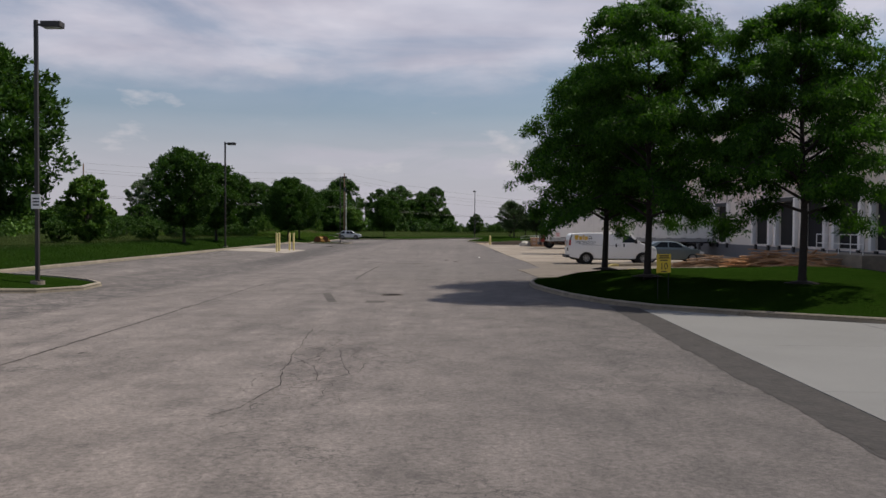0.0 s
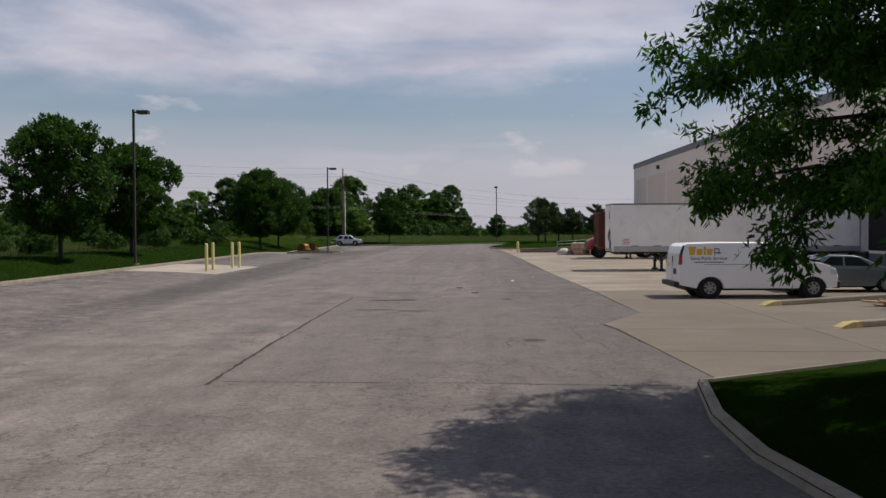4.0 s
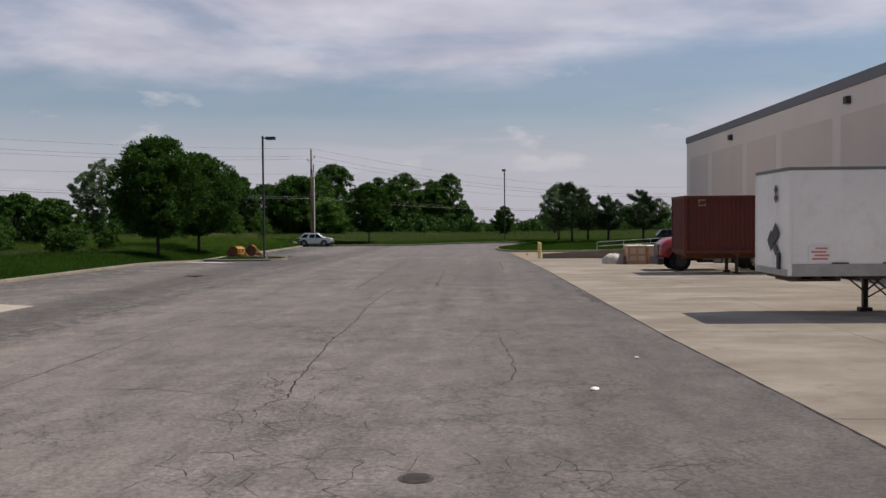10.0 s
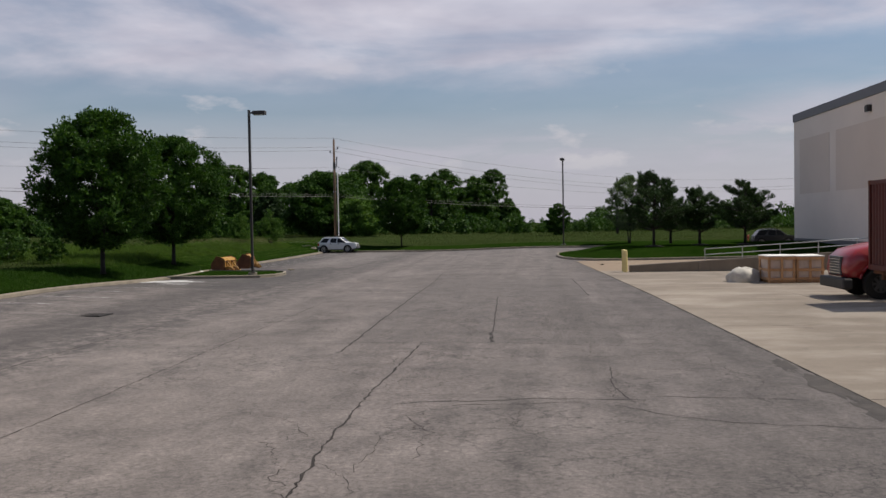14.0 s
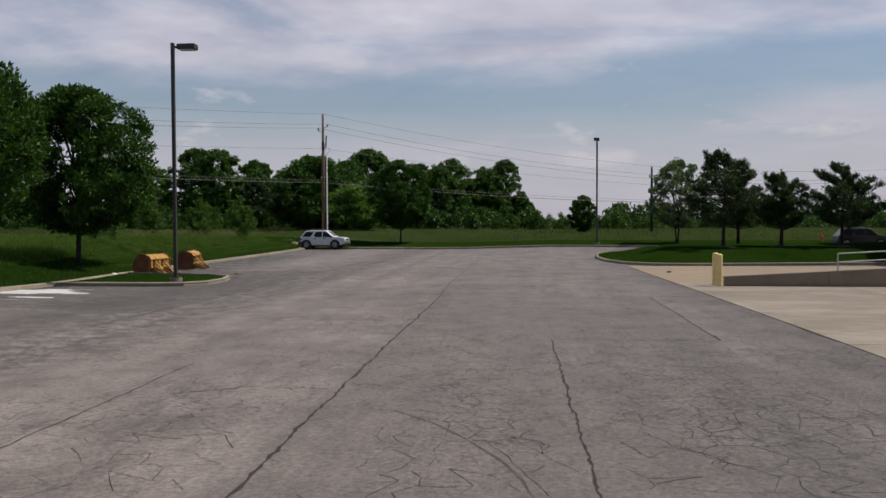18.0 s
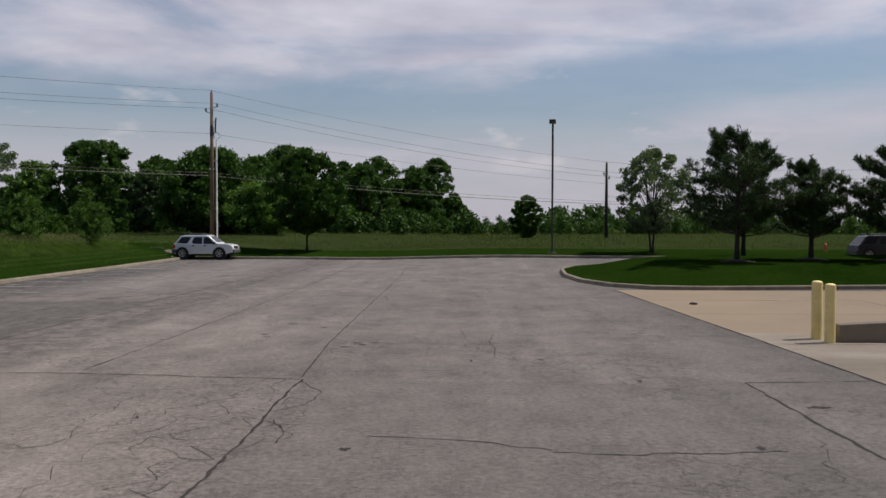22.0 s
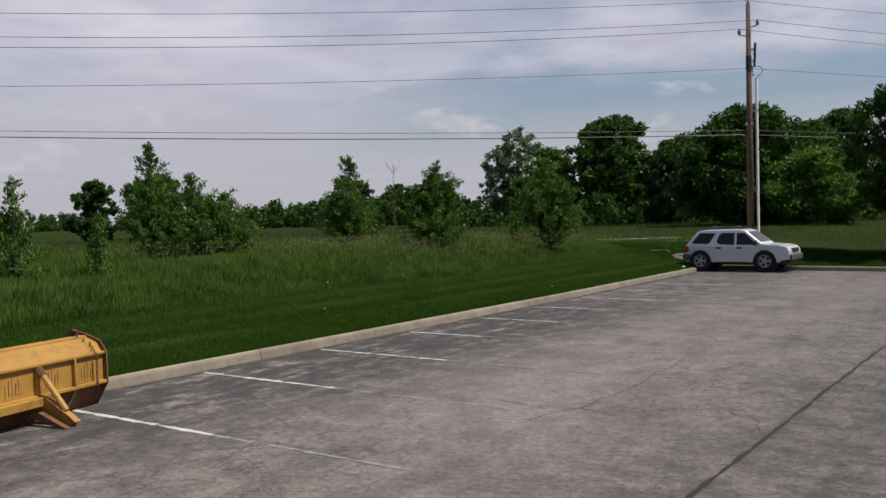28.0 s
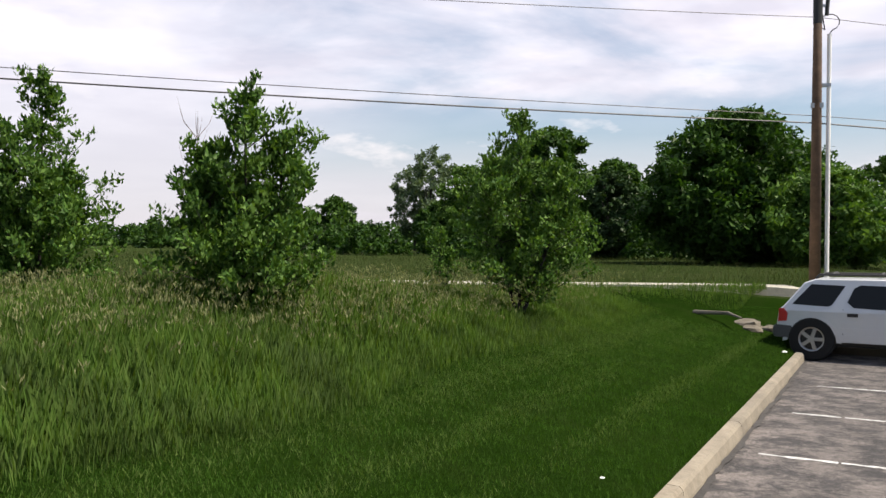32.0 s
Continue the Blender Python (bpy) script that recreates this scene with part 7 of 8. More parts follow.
def shipping_container(x, y, turn):
    t = thing("container_trailer", pose(x, y, 0.013, 0, 0, turn), "rust-red shipping container on a chassis", "trailer")
    L, W, Z0, Z1 = 12.2, 1.22, 1.02, 3.83
    # corrugated sides
    for s in (-1, 1):
        verts, faces = [], []
        q, k = 0.12, 0
        prof = []
        while q < L - 0.12:
            prof += [(q, 0.0), (q + 0.07, 0.0), (q + 0.105, 0.036), (q + 0.175, 0.036)]
            q += 0.21
        for px, dep in prof:
            verts += [(px, s * (W - dep), Z0 + 0.16), (px, s * (W - dep), Z1 - 0.12)]
        for i in range(len(prof) - 1):
            faces.append((2 * i, 2 * i + 2, 2 * i + 3, 2 * i + 1))
        put("side_panel", mesh_of("side_panel", verts, faces, M["container"]), t)
        part("bottom_rail", box(0, L, s * W - 0.06, s * W + 0.005, Z0, Z0 + 0.17, 0.01), M["container"], t)
        part("top_rail", box(0, L, s * W - 0.06, s * W + 0.005, Z1 - 0.13, Z1, 0.01), M["container"], t)
        for px in (0.0, L):
            part("corner_post", box(px - 0.02 if px == 0 else px - 0.16, px + 0.16 if px == 0 else px + 0.02, s * W - 0.10, s * W + 0.012, Z0, Z1, 0.01), M["container"], t)
            part("corner_casting", box(px - 0.03 if px == 0 else px - 0.17, px + 0.17 if px == 0 else px + 0.03, s * W - 0.11, s * W + 0.02, Z1 - 0.12, Z1 + 0.01, 0.01), M["rust"], t)
    verts, prof, q = [], [], -W + 0.1
    while q < W - 0.1:
        prof += [(q, 0.0), (q + 0.09, 0.0), (q + 0.12, 0.04), (q + 0.2, 0.04)]
        q += 0.23
    for py, dep in prof:
        verts += [(0.02 + dep, py, Z0 + 0.16), (0.02 + dep, py, Z1 - 0.12)]
    put("front_panel", mesh_of("front_panel", verts, [(2 * i, 2 * i + 1, 2 * i + 3, 2 * i + 2) for i in range(len(prof) - 1)], M["container"]), t)
    part("front_rail", box(-0.01, 0.06, -W, W, Z1 - 0.13, Z1, 0.01), M["container"], t)
    part("front_sill", box(-0.01, 0.06, -W, W, Z0, Z0 + 0.17, 0.01), M["container"], t)
    part("roof", box(0.05, L - 0.05, -W + 0.03, W - 0.03, Z1 - 0.05, Z1 - 0.015), M["container"], t)
    part("rear_wall", box(L - 0.06, L - 0.02, -W + 0.1, W - 0.1, Z0 + 0.1, Z1 - 0.1), M["container"], t)
    part("core", box(0.1, L - 0.1, -W + 0.08, W - 0.08, Z0 + 0.03, Z1 - 0.08), M["dark"], t)
    mark = part("owner_mark", box(0.72, 1.08, -W - 0.012, -W - 0.004, 3.33, 3.65), M["kerb"], t, "pale square owner mark")
    pb = box(-0.15, 0.15, -W - 0.018, -W - 0.013, -0.10, 0.10)
    for v in pb.verts:
        v.co.x += 0.4 * v.co.z
    pb.transform(Matrix.Translation((0.91, 0, 3.49)))
    part("owner_shape", pb, M["container"], mark)
    for s in (-1, 1):
        part("chassis_beam", box(0.1, L - 0.2, s * 0.45 - 0.06, s * 0.45 + 0.06, 0.74, 1.0, 0.01), M["rust"], t, "rusty chassis beam")
        leg = part("landing_leg", box(2.6, 2.74, s * 0.85 - 0.07, s * 0.85 + 0.07, 0.1, 1.0, 0.01), M["iron"], t, "dark rusty landing leg")
        part("foot", box(2.52, 2.82, s * 0.85 - 0.13, s * 0.85 + 0.13, 0.0, 0.1, 0.02), M["rust"], leg)
    for q in (0.2, 2.67, 5.5, 8.5, 11.5):
        part("bolster", box(q - 0.08, q + 0.08, -W + 0.03, W - 0.03, 0.9, 1.01, 0.01), M["rust"], t)
    for wx in (9.6, 10.9):
        part("axle", tube([(wx, -1.0, 0.5), (wx, 1.0, 0.5)], 0.07, 8), M["plastic"], t)
        for s in (-1, 1):
            wheel(t, wx, s * 1.05, 0.51, 0.32, 0.29, s, "trailer", 8)
    return t


shipping_container(11.8, 94.64, 0.8)


def road_tractor(x, y, turn):
    """Faces along local -x, so that the bonnet comes first."""
    t = thing("road_tractor", pose(x, y, 0.013, 0, 0, turn), "red road tractor parked behind a container", "truck")
    half = lambda v: 0.98 - 0.16 * max(0.0, v - 1.25)
    hood = [(0.06, 0.72), (0.0, 1.0), (0.06, 1.36), (0.35, 1.62), (1.0, 1.78), (1.75, 1.90), (1.75, 0.9)] + [(1.62, 0.86)] + [(1.05 + 0.58 * math.cos(a), 0.62 + 0.55 * math.sin(a)) for a in np.linspace(0.3, math.pi - 0.3, 9)] + [(0.42, 0.7)]
    part("bonnet", shell(hood, half, 0.12), M["red_paint"], t, "rounded red bonnet", smooth=True)
    cab = [(1.75, 0.85), (1.75, 1.90), (2.15, 2.72), (2.4, 2.85), (3.6, 2.88), (3.6, 0.85)]
    part("cab", shell(cab, lambda v: 1.05 - 0.06 * max(0.0, v - 1.9), 0.08), M["red_paint"], t, "red cab")
    part("windshield", across((1.79, 1.96), (2.14, 2.68), 0.9, 0.86), M["glass"], t)
    for s in (-1, 1):
        part("side_window", on_side([(2.02, 1.80), (3.2, 1.78), (3.2, 2.5), (2.3, 2.5)], lambda v: 1.05 - 0.06 * max(0.0, v - 1.9), s), M["glass"], t, "dark side window")
        part("headlamp", box(0.06, 0.34, s * 0.78 - 0.14, s * 0.78 + 0.14, 1.02, 1.24, 0.05), M["lens_clear"], t)
        part("door_step", box(1.9, 2.7, s * 1.0 - 0.12, s * 1.0 + 0.12, 0.45, 0.58, 0.02), M["plastic"], t)
        part("fuel_tank", tube([(2.75, s * 0.92, 0.68), (3.6, s * 0.92, 0.68)], 0.29, 16), M["rim"], t, "bright metal fuel tank", smooth=False)
        part("battery_box", box(3.66, 4.35, s * 0.92 - 0.22, s * 0.92 + 0.22, 0.40, 0.96, 0.03), M["plastic"], t, "black battery box")
        part("fender_band", on_side([(1.32, 1.02), (2.1, 0.98), (2.1, 1.14), (1.32, 1.20)], half, s, 0.02, 0.03), M["tip_yellow"], t, "pale band behind the wheel arch")
        part("tank_strap", tube([(3.1, s * 0.92, 0.68), (3.16, s * 0.92, 0.68)], 0.30, 16), M["plastic"], t)
        part("wing_mirror", box(1.9, 2.0, s * 1.25 - 0.09, s * 1.25 + 0.09, 1.85, 2.35, 0.02), M["plastic"], t)
        part("mirror_arm", tube([(2.0, s * 1.05, 1.95), (1.95, s * 1.25, 1.95)], 0.015, 5), M["plastic"], t)
        part("fender_lip", tube([(1.05 + 0.62 * math.cos(a), s * 0.97, 0.62 + 0.58 * math.sin(a)) for a in np.linspace(0.25, math.pi - 0.1, 12)], 0.045, 6), M["red_paint"], t)
        wheel(t, 1.05, s * 0.93, 0.51, 0.30, 0.29, s, "greyplastic", 8)
        for wx in (4.9, 6.15):
            wheel(t, wx, s * 0.95, 0.51, 0.5, 0.29, s, "trailer", 8)
        part("frame_rail", box(0.6, 6.8, s * 0.42 - 0.05, s * 0.42 + 0.05, 0.72, 0.98), M["plastic"], t)
    part("grille", box(-0.03, 0.08, -0.5, 0.5, 0.78, 1.40, 0.03), M["greyplastic"], t, "grey grille")
    for k in range(6):
        part("grille_bar", box(-0.045, -0.03, -0.46, 0.46, 0.84 + 0.09 * k, 0.86 + 0.09 * k), M["chrome"], t)
    part("bumper", box(-0.16, 0.16, -1.12, 1.12, 0.34, 0.70, 0.06), M["plastic"], t, "black bumper")
    part("exhaust", tube([(3.75, 0.8, 0.9), (3.75, 0.8, 3.4)], 0.07, 10), M["chrome"], t)
    part("fifth_wheel", box(4.9, 6.0, -0.5, 0.5, 1.0, 1.12, 0.03), M["plastic"], t)
    return t


road_tractor(11.3, 97.45, 0.5)


# ---- yard things ----
def bollard(x, y, z, h, r, label, group):
    b = thing("bollard", pose(x, y, z), label, "bollard", group)
    part("post", tube([(0, 0, -0.05), (0, 0, h - r * 0.8)], r, 18), M["yellow"], b, smooth=False)
    part("cap", tube([(0, 0, h - r * 0.8)] + [(0, 0, h - r * 0.8 + r * 0.42 * math.sin(a)) for a in np.linspace(0.2, 1.5, 5)], [r] + [r * math.cos(a) for a in np.linspace(0.2, 1.5, 5)], 18), M["yellow"], b, smooth=True)


for x, y in ((-13.05, 70.0), (-13.18, 71.6), (-12.85, 74.35), (-12.62, 75.05)):
    bollard(x, y, zp(x, y) + 0.02, 1.60, 0.085, "tall slim yellow steel bollard on a concrete pad", "bollards on the pad")
bollard(6.10, 114.0, 0.0, 1.23, 0.106, "stout yellow steel bollard at the end of a low wall", "bollards by the ramp wall")
bollard(6.13, 113.44, 0.0, 1.21, 0.102, "stout yellow steel bollard beside its twin", "bollards by the ramp wall")

wall = thing("ramp_wall", pose(6.32, 113.60, 0, 0, 0, -0.6), "low concrete retaining wall with a pipe rail", "wall")
n = 5
for k in range(n):
    a, b = 17.8 * k / n, 17.8 * (k + 1) / n
    bm = box(a + 0.006, b - 0.006, -0.15, 0.15, -0.2, 0.5, 0.015)
    for v in bm.verts:
        if v.co.z > 0.3:
            v.co.z = v.co.z - 0.14 + 0.054 * v.co.x
    part("wall_section", bm, M["concrete"], wall)
for k in range(8):
    q = 3.9 + k * 1.9
    part("rail_post", tube([(q, 0, 0.35), (q, 0, 0.96 + 0.054 * q)], 0.025, 8), M["galv"], wall)
for h in (0.66, 0.96):
    part("rail", tube([(3.9, 0, h + 0.2106), (17.2, 0, h + 0.9288)], 0.022, 8), M["galv"], wall, "pale pipe rail")


def crate(x, y, w, d, h, turn, label):
    c = thing("crate", pose(x, y, 0.013, 0, 0, turn), label, "crate", "crates by the ramp wall")
    for k in range(3):
        part("skid", box(-w / 2, w / 2, -d / 2 + k * (d - 0.1) / 2, -d / 2 + 0.1 + k * (d - 0.1) / 2, 0, 0.1), M["crate"], c)
    for sx in (-1, 1):
        for sy in (-1, 1):
            part("corner_post", box(sx * (w / 2 - 0.045) - 0.045, sx * (w / 2 - 0.045) + 0.045, sy * (d / 2 - 0.045) - 0.045, sy * (d / 2 - 0.045) + 0.045, 0.1, h), M["crate"], c)
    for sy in (-1, 1):
        for q in (0.12, h / 2 - 0.05, h - 0.12):
            part("slat", box(-w / 2, w / 2, sy * d / 2 - (0 if sy > 0 else 0.02), sy * d / 2 + (0.02 if sy > 0 else 0), q, q + 0.11), M["crate"], c)
        part("slat", box(-0.05, 0.05, sy * (d / 2 + 0.012) - 0.01, sy * (d / 2 + 0.012) + 0.01, 0.1, h), M["crate"], c)
    for sx in (-1, 1):
        for q in (0.12, h / 2 - 0.05, h - 0.12):
            part("slat", box(sx * w / 2 - (0 if sx > 0 else 0.02), sx * w / 2 + (0.02 if sx > 0 else 0), -d / 2, d / 2, q, q + 0.11), M["crate"], c)
    part("load", box(-w / 2 + 0.06, w / 2 - 0.06, -d / 2 + 0.06, d / 2 - 0.06, 0.1, h - 0.04, 0.03), M["wrap"], c, "pale wrapped load")
    part("cover", box(-w / 2 - 0.02, w / 2 + 0.02, -d / 2 - 0.02, d / 2 + 0.02, h, h + 0.05, 0.01), M["paper"], c, "white cover")


crate(11.45, 104.9, 1.1, 1.3, 1.1, 2, "open wooden crate with a pale cover")
crate(12.65, 105.0, 1.1, 1.3, 1.08, -1, "open wooden crate beside its twin")


def mound(x, y, rx, ry, h, seed, label, name="covered_load", material="tarp"):
    rng = random.Random(seed)
    bm = bmesh.new()
    bmesh.ops.create_uvsphere(bm, u_segments=28, v_segments=14, radius=1.0)
    for v in bm.verts:
        k = 1 + 0.16 * noise.noise(v.co * 2.3 + Vector((seed, 0, 0))) + 0.05 * noise.noise(v.co * 7)
        z = max(-0.02, v.co.z)
        v.co = Vector((v.co.x * rx * k, v.co.y * ry * k, (z ** 0.75 if z > 0 else z) * h * k))
    ob = part(name, bm, M[material], None, m=pose(x, y, 0.013), smooth=True)
    tagged(ob, label, "tarpaulin")


mound(10.2, 105.4, 0.72, 0.6, 0.62, 4, "low load under a pale wrinkled tarpaulin")


def snow_pusher(x, y, turn, length, label):
    """A snow pusher; the ribbed back looks along local +x, its length runs along local y."""
    t = thing("snow_pusher", pose(x, y, zp(x, y) + 0.005, 0, 0, turn) @ Matrix.Scale(0.85, 4), label, "snow pusher", "snow pushers")
    L = length / 2
    prof = [(0.12, 0.0), (0.30, 0.34), (0.30, 0.78), (0.20, 0.93), (0.02, 1.0)]
    inner = [(px - 0.025, pz) for px, pz in prof]
    part("mouldboard", prism(prof + inner[::-1], -L, L), M["plow"], t, "yellow ribbed back plate")
    part("top_beam", box(-0.16, 0.0, -L, L, 0.94, 1.03, 0.012), M["plow"], t)
    part("lower_beam", box(0.29, 0.37, -L, L, 0.33, 0.38, 0.01), M["plow"], t)
    part("upper_ledge", box(0.28, 0.35, -L, L, 0.77, 0.81, 0.008), M["plow"], t)
    part("cutting_edge", box(0.05, 0.13, -L, L, 0.0, 0.12), M["rust"], t)
    side = [(-0.72, 0.02), (0.16, 0.0), (0.38, 0.34), (0.37, 0.80), (0.26, 0.96), (0.0, 1.05), (-0.30, 1.12), (-0.72, 0.55)]
    for s in (-1, 1):
        plate = part("side_plate", prism(side, s * L - (0.0 if s < 0 else 0.025), s * L + (0.025 if s < 0 else 0.0)), M["rust"], t, "rusty end plate")
        part("skid_shoe", box(-0.68, 0.12, s * L - 0.05, s * L + 0.05, 0.0, 0.04, 0.01), M["rust"], plate)
    for q in np.linspace(-L * 0.62, L * 0.62, 4):
        part("rib", prism([(0.15, 0.02), (0.37, 0.34), (0.36, 0.78), (0.28, 0.80), (0.28, 0.34), (0.12, 0.04)], q - 0.02, q + 0.02), M["plow"], t)
        for k in range(5):
            part("rust_streak", prism([(0.298, 0.44), (0.304, 0.44), (0.304, 0.60 + 0.05 * (k % 3)), (0.298, 0.60 + 0.05 * (k % 3))], q + 0.16 + 0.055 * k, q + 0.168 + 0.055 * k + 0.006 * (k % 2)), M["rust"], t)
    for q in (-L * 0.62, L * 0.22):
        arm = part("push_arm", prism([(0.24, 0.14), (0.92, 0.0), (1.02, 0.06), (0.90, 0.14), (0.50, 0.36), (0.32, 0.38)], q - 0.05, q + 0.05), M["plow"], t)
        part("strut", tube([(0.82, q, 0.20), (0.34, q, 0.74)], 0.04, 8), M["plow"], arm, "yellow strut with rusty ends")
        part("strut_socket", tube([(0.42, q, 0.65), (0.33, q, 0.75)], 0.055, 8), M["rust"], arm)
        # rust colour on the foot covers both rust and the shadow low down
        part("foot", prism([(0.40, 0.16), (0.52, 0.19), (1.02, -0.0), (0.98, -0.0), (0.88, 0.0), (0.40, 0.10)], q - 0.20, q - 0.12), M["rust"], arm)
    part("push_frame", box(0.35, 0.46, -L * 0.66, L * 0.26, 0.24, 0.36, 0.012), M["plow"], t)
    # plate over the low slope: its rust colour also paints in the shade
    part("rust_shade_plate", prism([(0.136, 0.02), (0.148, 0.02), (0.318, 0.325), (0.306, 0.325)], -L + 0.03, L - 0.03), M["rust"], t, "lower plate coloured for rust and shade")
    for q in (L * 0.86, -L * 0.5):
        bm = bmesh.new()
        for k in range(13):
            zz = 0.98 - 0.052 * k
            px = float(np.interp(zz, [0.34, 0.78, 0.93, 1.0], [0.36, 0.36, 0.24, 0.07])) + 0.02
            ring = [(px + (0.014 * math.cos(a) if k % 2 else 0), q + (0.016 * math.cos(a) if not k % 2 else 0), zz + 0.036 * math.sin(a)) for a in np.linspace(0, math.tau, 9)]
            tube(ring, 0.007, 5, bm, False)
        part("chain", bm, M["rust"], t, "rusty chain")
        part("hook", tube([(0.02, q, 1.03), (0.02, q, 1.12), (-0.05, q, 1.12), (-0.05, q, 1.04)], 0.014, 6), M["rust"], t)


snow_pusher(-17.68, 124.16, 13, 3.2, "yellow steel snow pusher with rust and chains")
snow_pusher(-17.75, 120.0, -5, 2.1, "rusty yellow snow pusher behind the grass island")


def sign_board(x, y, z, turn):
    t = thing("speed_sign", pose(x, y, z, 0, 0, turn), "small yellow speed sign on short posts", "sign")
    part("panel", box(-0.23, 0.23, -0.012, 0.012, 0.60, 1.16, 0.006), M["sign_yellow"], t, "yellow panel")
    for s in (-1, 1):
        part("post", tube([(s * 0.17, 0.03, -0.2), (s * 0.17, 0.03, 1.12)], 0.014, 8), M["dark"], t)
    put("lettering", text_mesh("10", 0.27, M["ink"]), t, pose(0, -0.0135, 0.79, 90, 0, 0))
    for a, b, h in ((-0.15, 0.15, 1.09), (-0.17, 0.17, 1.03), (-0.12, 0.12, 0.96)):
        part("lettering", box(a, b, -0.016, -0.0125, h, h + 0.035), M["ink"], t)
    part("lettering", box(-0.09, 0.09, -0.016, -0.0125, 0.625, 0.655), M["ink"], t)


sign_board(8.62, 23.6, 0.42, 14)

def hydrant(x, y, z):
    t = thing("fire_hydrant", pose(x, y, z) @ Matrix.Scale(0.62, 4), "faded red fire hydrant in the far grass", "hydrant")
    part("barrel", tube([(0, 0, -0.05), (0, 0, 0.04), (0, 0, 0.05), (0, 0, 0.62)], [0.15, 0.15, 0.10, 0.10], 14), M["ink_red"], t)
    part("bonnet", tube([(0, 0, 0.62), (0, 0, 0.66), (0, 0, 0.74), (0, 0, 0.80), (0, 0, 0.86)], [0.13, 0.13, 0.11, 0.05, 0.03], 14), M["ink_red"], t)
    for s in (-1, 1):
        part("outlet_cap", tube([(s * 0.09, 0, 0.5), (s * 0.19, 0, 0.5)], 0.06, 10), M["ink_red"], t)
    part("outlet_cap", tube([(0, -0.09, 0.44), (0, -0.2, 0.44)], 0.08, 10), M["ink_red"], t)


hydrant(21.9, 152.0, zl(21.9, 152.0))

# guide kerbs of the dock lane
for (x0, y0), (x1, y1), lab in (((11.3, 50.3), (20.6, 55.9), "long concrete guide kerb with a yellow tip"), ((11.2, 44.1), (17.0, 47.2), "concrete guide kerb with a faded yellow tip")):
    le = math.dist((x0, y0), (x1, y1))
    g = thing("guide_kerb", pose(x0, y0, 0.012, 0, 0, math.degrees(math.atan2(y1 - y0, x1 - x0))), lab, "kerb", "guide kerbs")
    part("beam", box(0.8, le, -0.14, 0.14, 0, 0.16, 0.03), M["kerb"], g)
    part("tip", prism([(0, 0), (0.8, 0), (0.8, 0.16), (0.4, 0.15), (0.05, 0.05)], -0.14, 0.14), M["tip_yellow"], g, "worn yellow tip")


def lumber_heap(x, y, turn, length, high, count, seed, label, material):
    rng = random.Random(seed)
    t = thing("lumber_heap", pose(x, y, 0.012, 0, 0, turn), label, "lumber", "heaps of lumber")
    L = length / 2
    for k in range(count):
        px = rng.uniform(-L, L)
        top = high * (1 - (abs(px) / (L * 1.1)) ** 2.5) * (0.8 + 0.2 * math.sin(px * 2.1 + 1))
        py = rng.uniform(-1.1, 1.1)
        pz = rng.random() * max(0.05, top * (1 - (py / 1.3) ** 2))
        le = rng.uniform(0.9, 2.4)
        pb = box(-le / 2, le / 2, -0.07, 0.07, -0.02, 0.02)
        me = bpy.data.meshes.new("board")
        pb.to_mesh(me), pb.free()
        me.materials.append(M[material])
        put("board", me, t, pose(px, py, pz + 0.05, rng.uniform(-12, 12), rng.uniform(-9, 9), rng.gauss(0, 26)))


lumber_heap(17.4, 49.6, 1, 3.8, 0.75, 120, 9, "low untidy heap of pale boards", "wood")
lumber_heap(20.4, 48.8, -4, 4.4, 1.25, 190, 10, "high untidy heap of orange-brown boards and pallets", "crate")
lumber_heap(21.5, 45.3, -62, 3.6, 1.1, 130, 11, "long heap of brown boards beside the dock", "crate")

rail = thing("dock_rail", pose(23.3, 43.0, 1.0, 0, 0, 91.4), "pale pipe guard rail on the dock edge", "railing")
for k in range(5):
    part("post", tube([(k * 1.4, 0, 0), (k * 1.4, 0, 1.05)], 0.025, 8), M["trailer"], rail)
for h in (0.55, 1.05):
    part("rail", tube([(0, 0, h), (5.6, 0, h)], 0.024, 8), M["trailer"], rail)
tagged(put("dock_edge", mesh_of("dock_edge", [(x, y, z) for z in (-0.1, 1.0) for x, y in ((22.9, 42.2), (25.0, 42.2), (24.9, 50.4), (22.7, 50.4))], [(4, 5, 6, 7), (0, 1, 5, 4), (1, 2, 6, 5), (2, 3, 7, 6), (3, 0, 4, 7)], M["kerb"])), "raised concrete dock edge by the wall", "dock")


# ---- markings, covers and litter ----
def stall_line(y, x0=-18.45, length=5.2, seed=0):
    rng = random.Random(seed)
    q, runs = 0.0, {"white_line": ([], []), "faint_line": ([], [])}
    solid = rng.uniform(1.5, 2.6)
    while q < length:
        bright = q < solid
        le = rng.uniform(0.5, 1.1) if bright else rng.uniform(0.3, 1.2)
        v, f = ribbon([(x0 + q, y + 0.012 * q), (x0 + q + le, y + 0.012 * (q + le))], 0.085 if bright else 0.065, 0.0045, 0.012, seed + int(q * 10), 0.10)
        verts, faces = runs["white_line" if bright else "faint_line"]
        faces += [tuple(i + len(verts) for i in w) for w in f]
        verts += v
        q += le + rng.uniform(0.0, 0.06 if bright else 0.25)
    for material, (verts, faces) in runs.items():
        put("stall_line", mesh_of("stall_line", verts, faces, M[material]), road)


for k in range(10):
    stall_line(125.12 + 2.59 * k, -18.45 + (0.6 if k == 0 else 0) - 0.012 * k, 5.0, 40 + k)
for k in range(8):
    stall_line(92.0 + 2.6 * k, -17.3, 4.6, 60 + k)
for k in range(6):
    stall_line(52.0 + 2.6 * k, -16.6, 4.6, 80 + k)


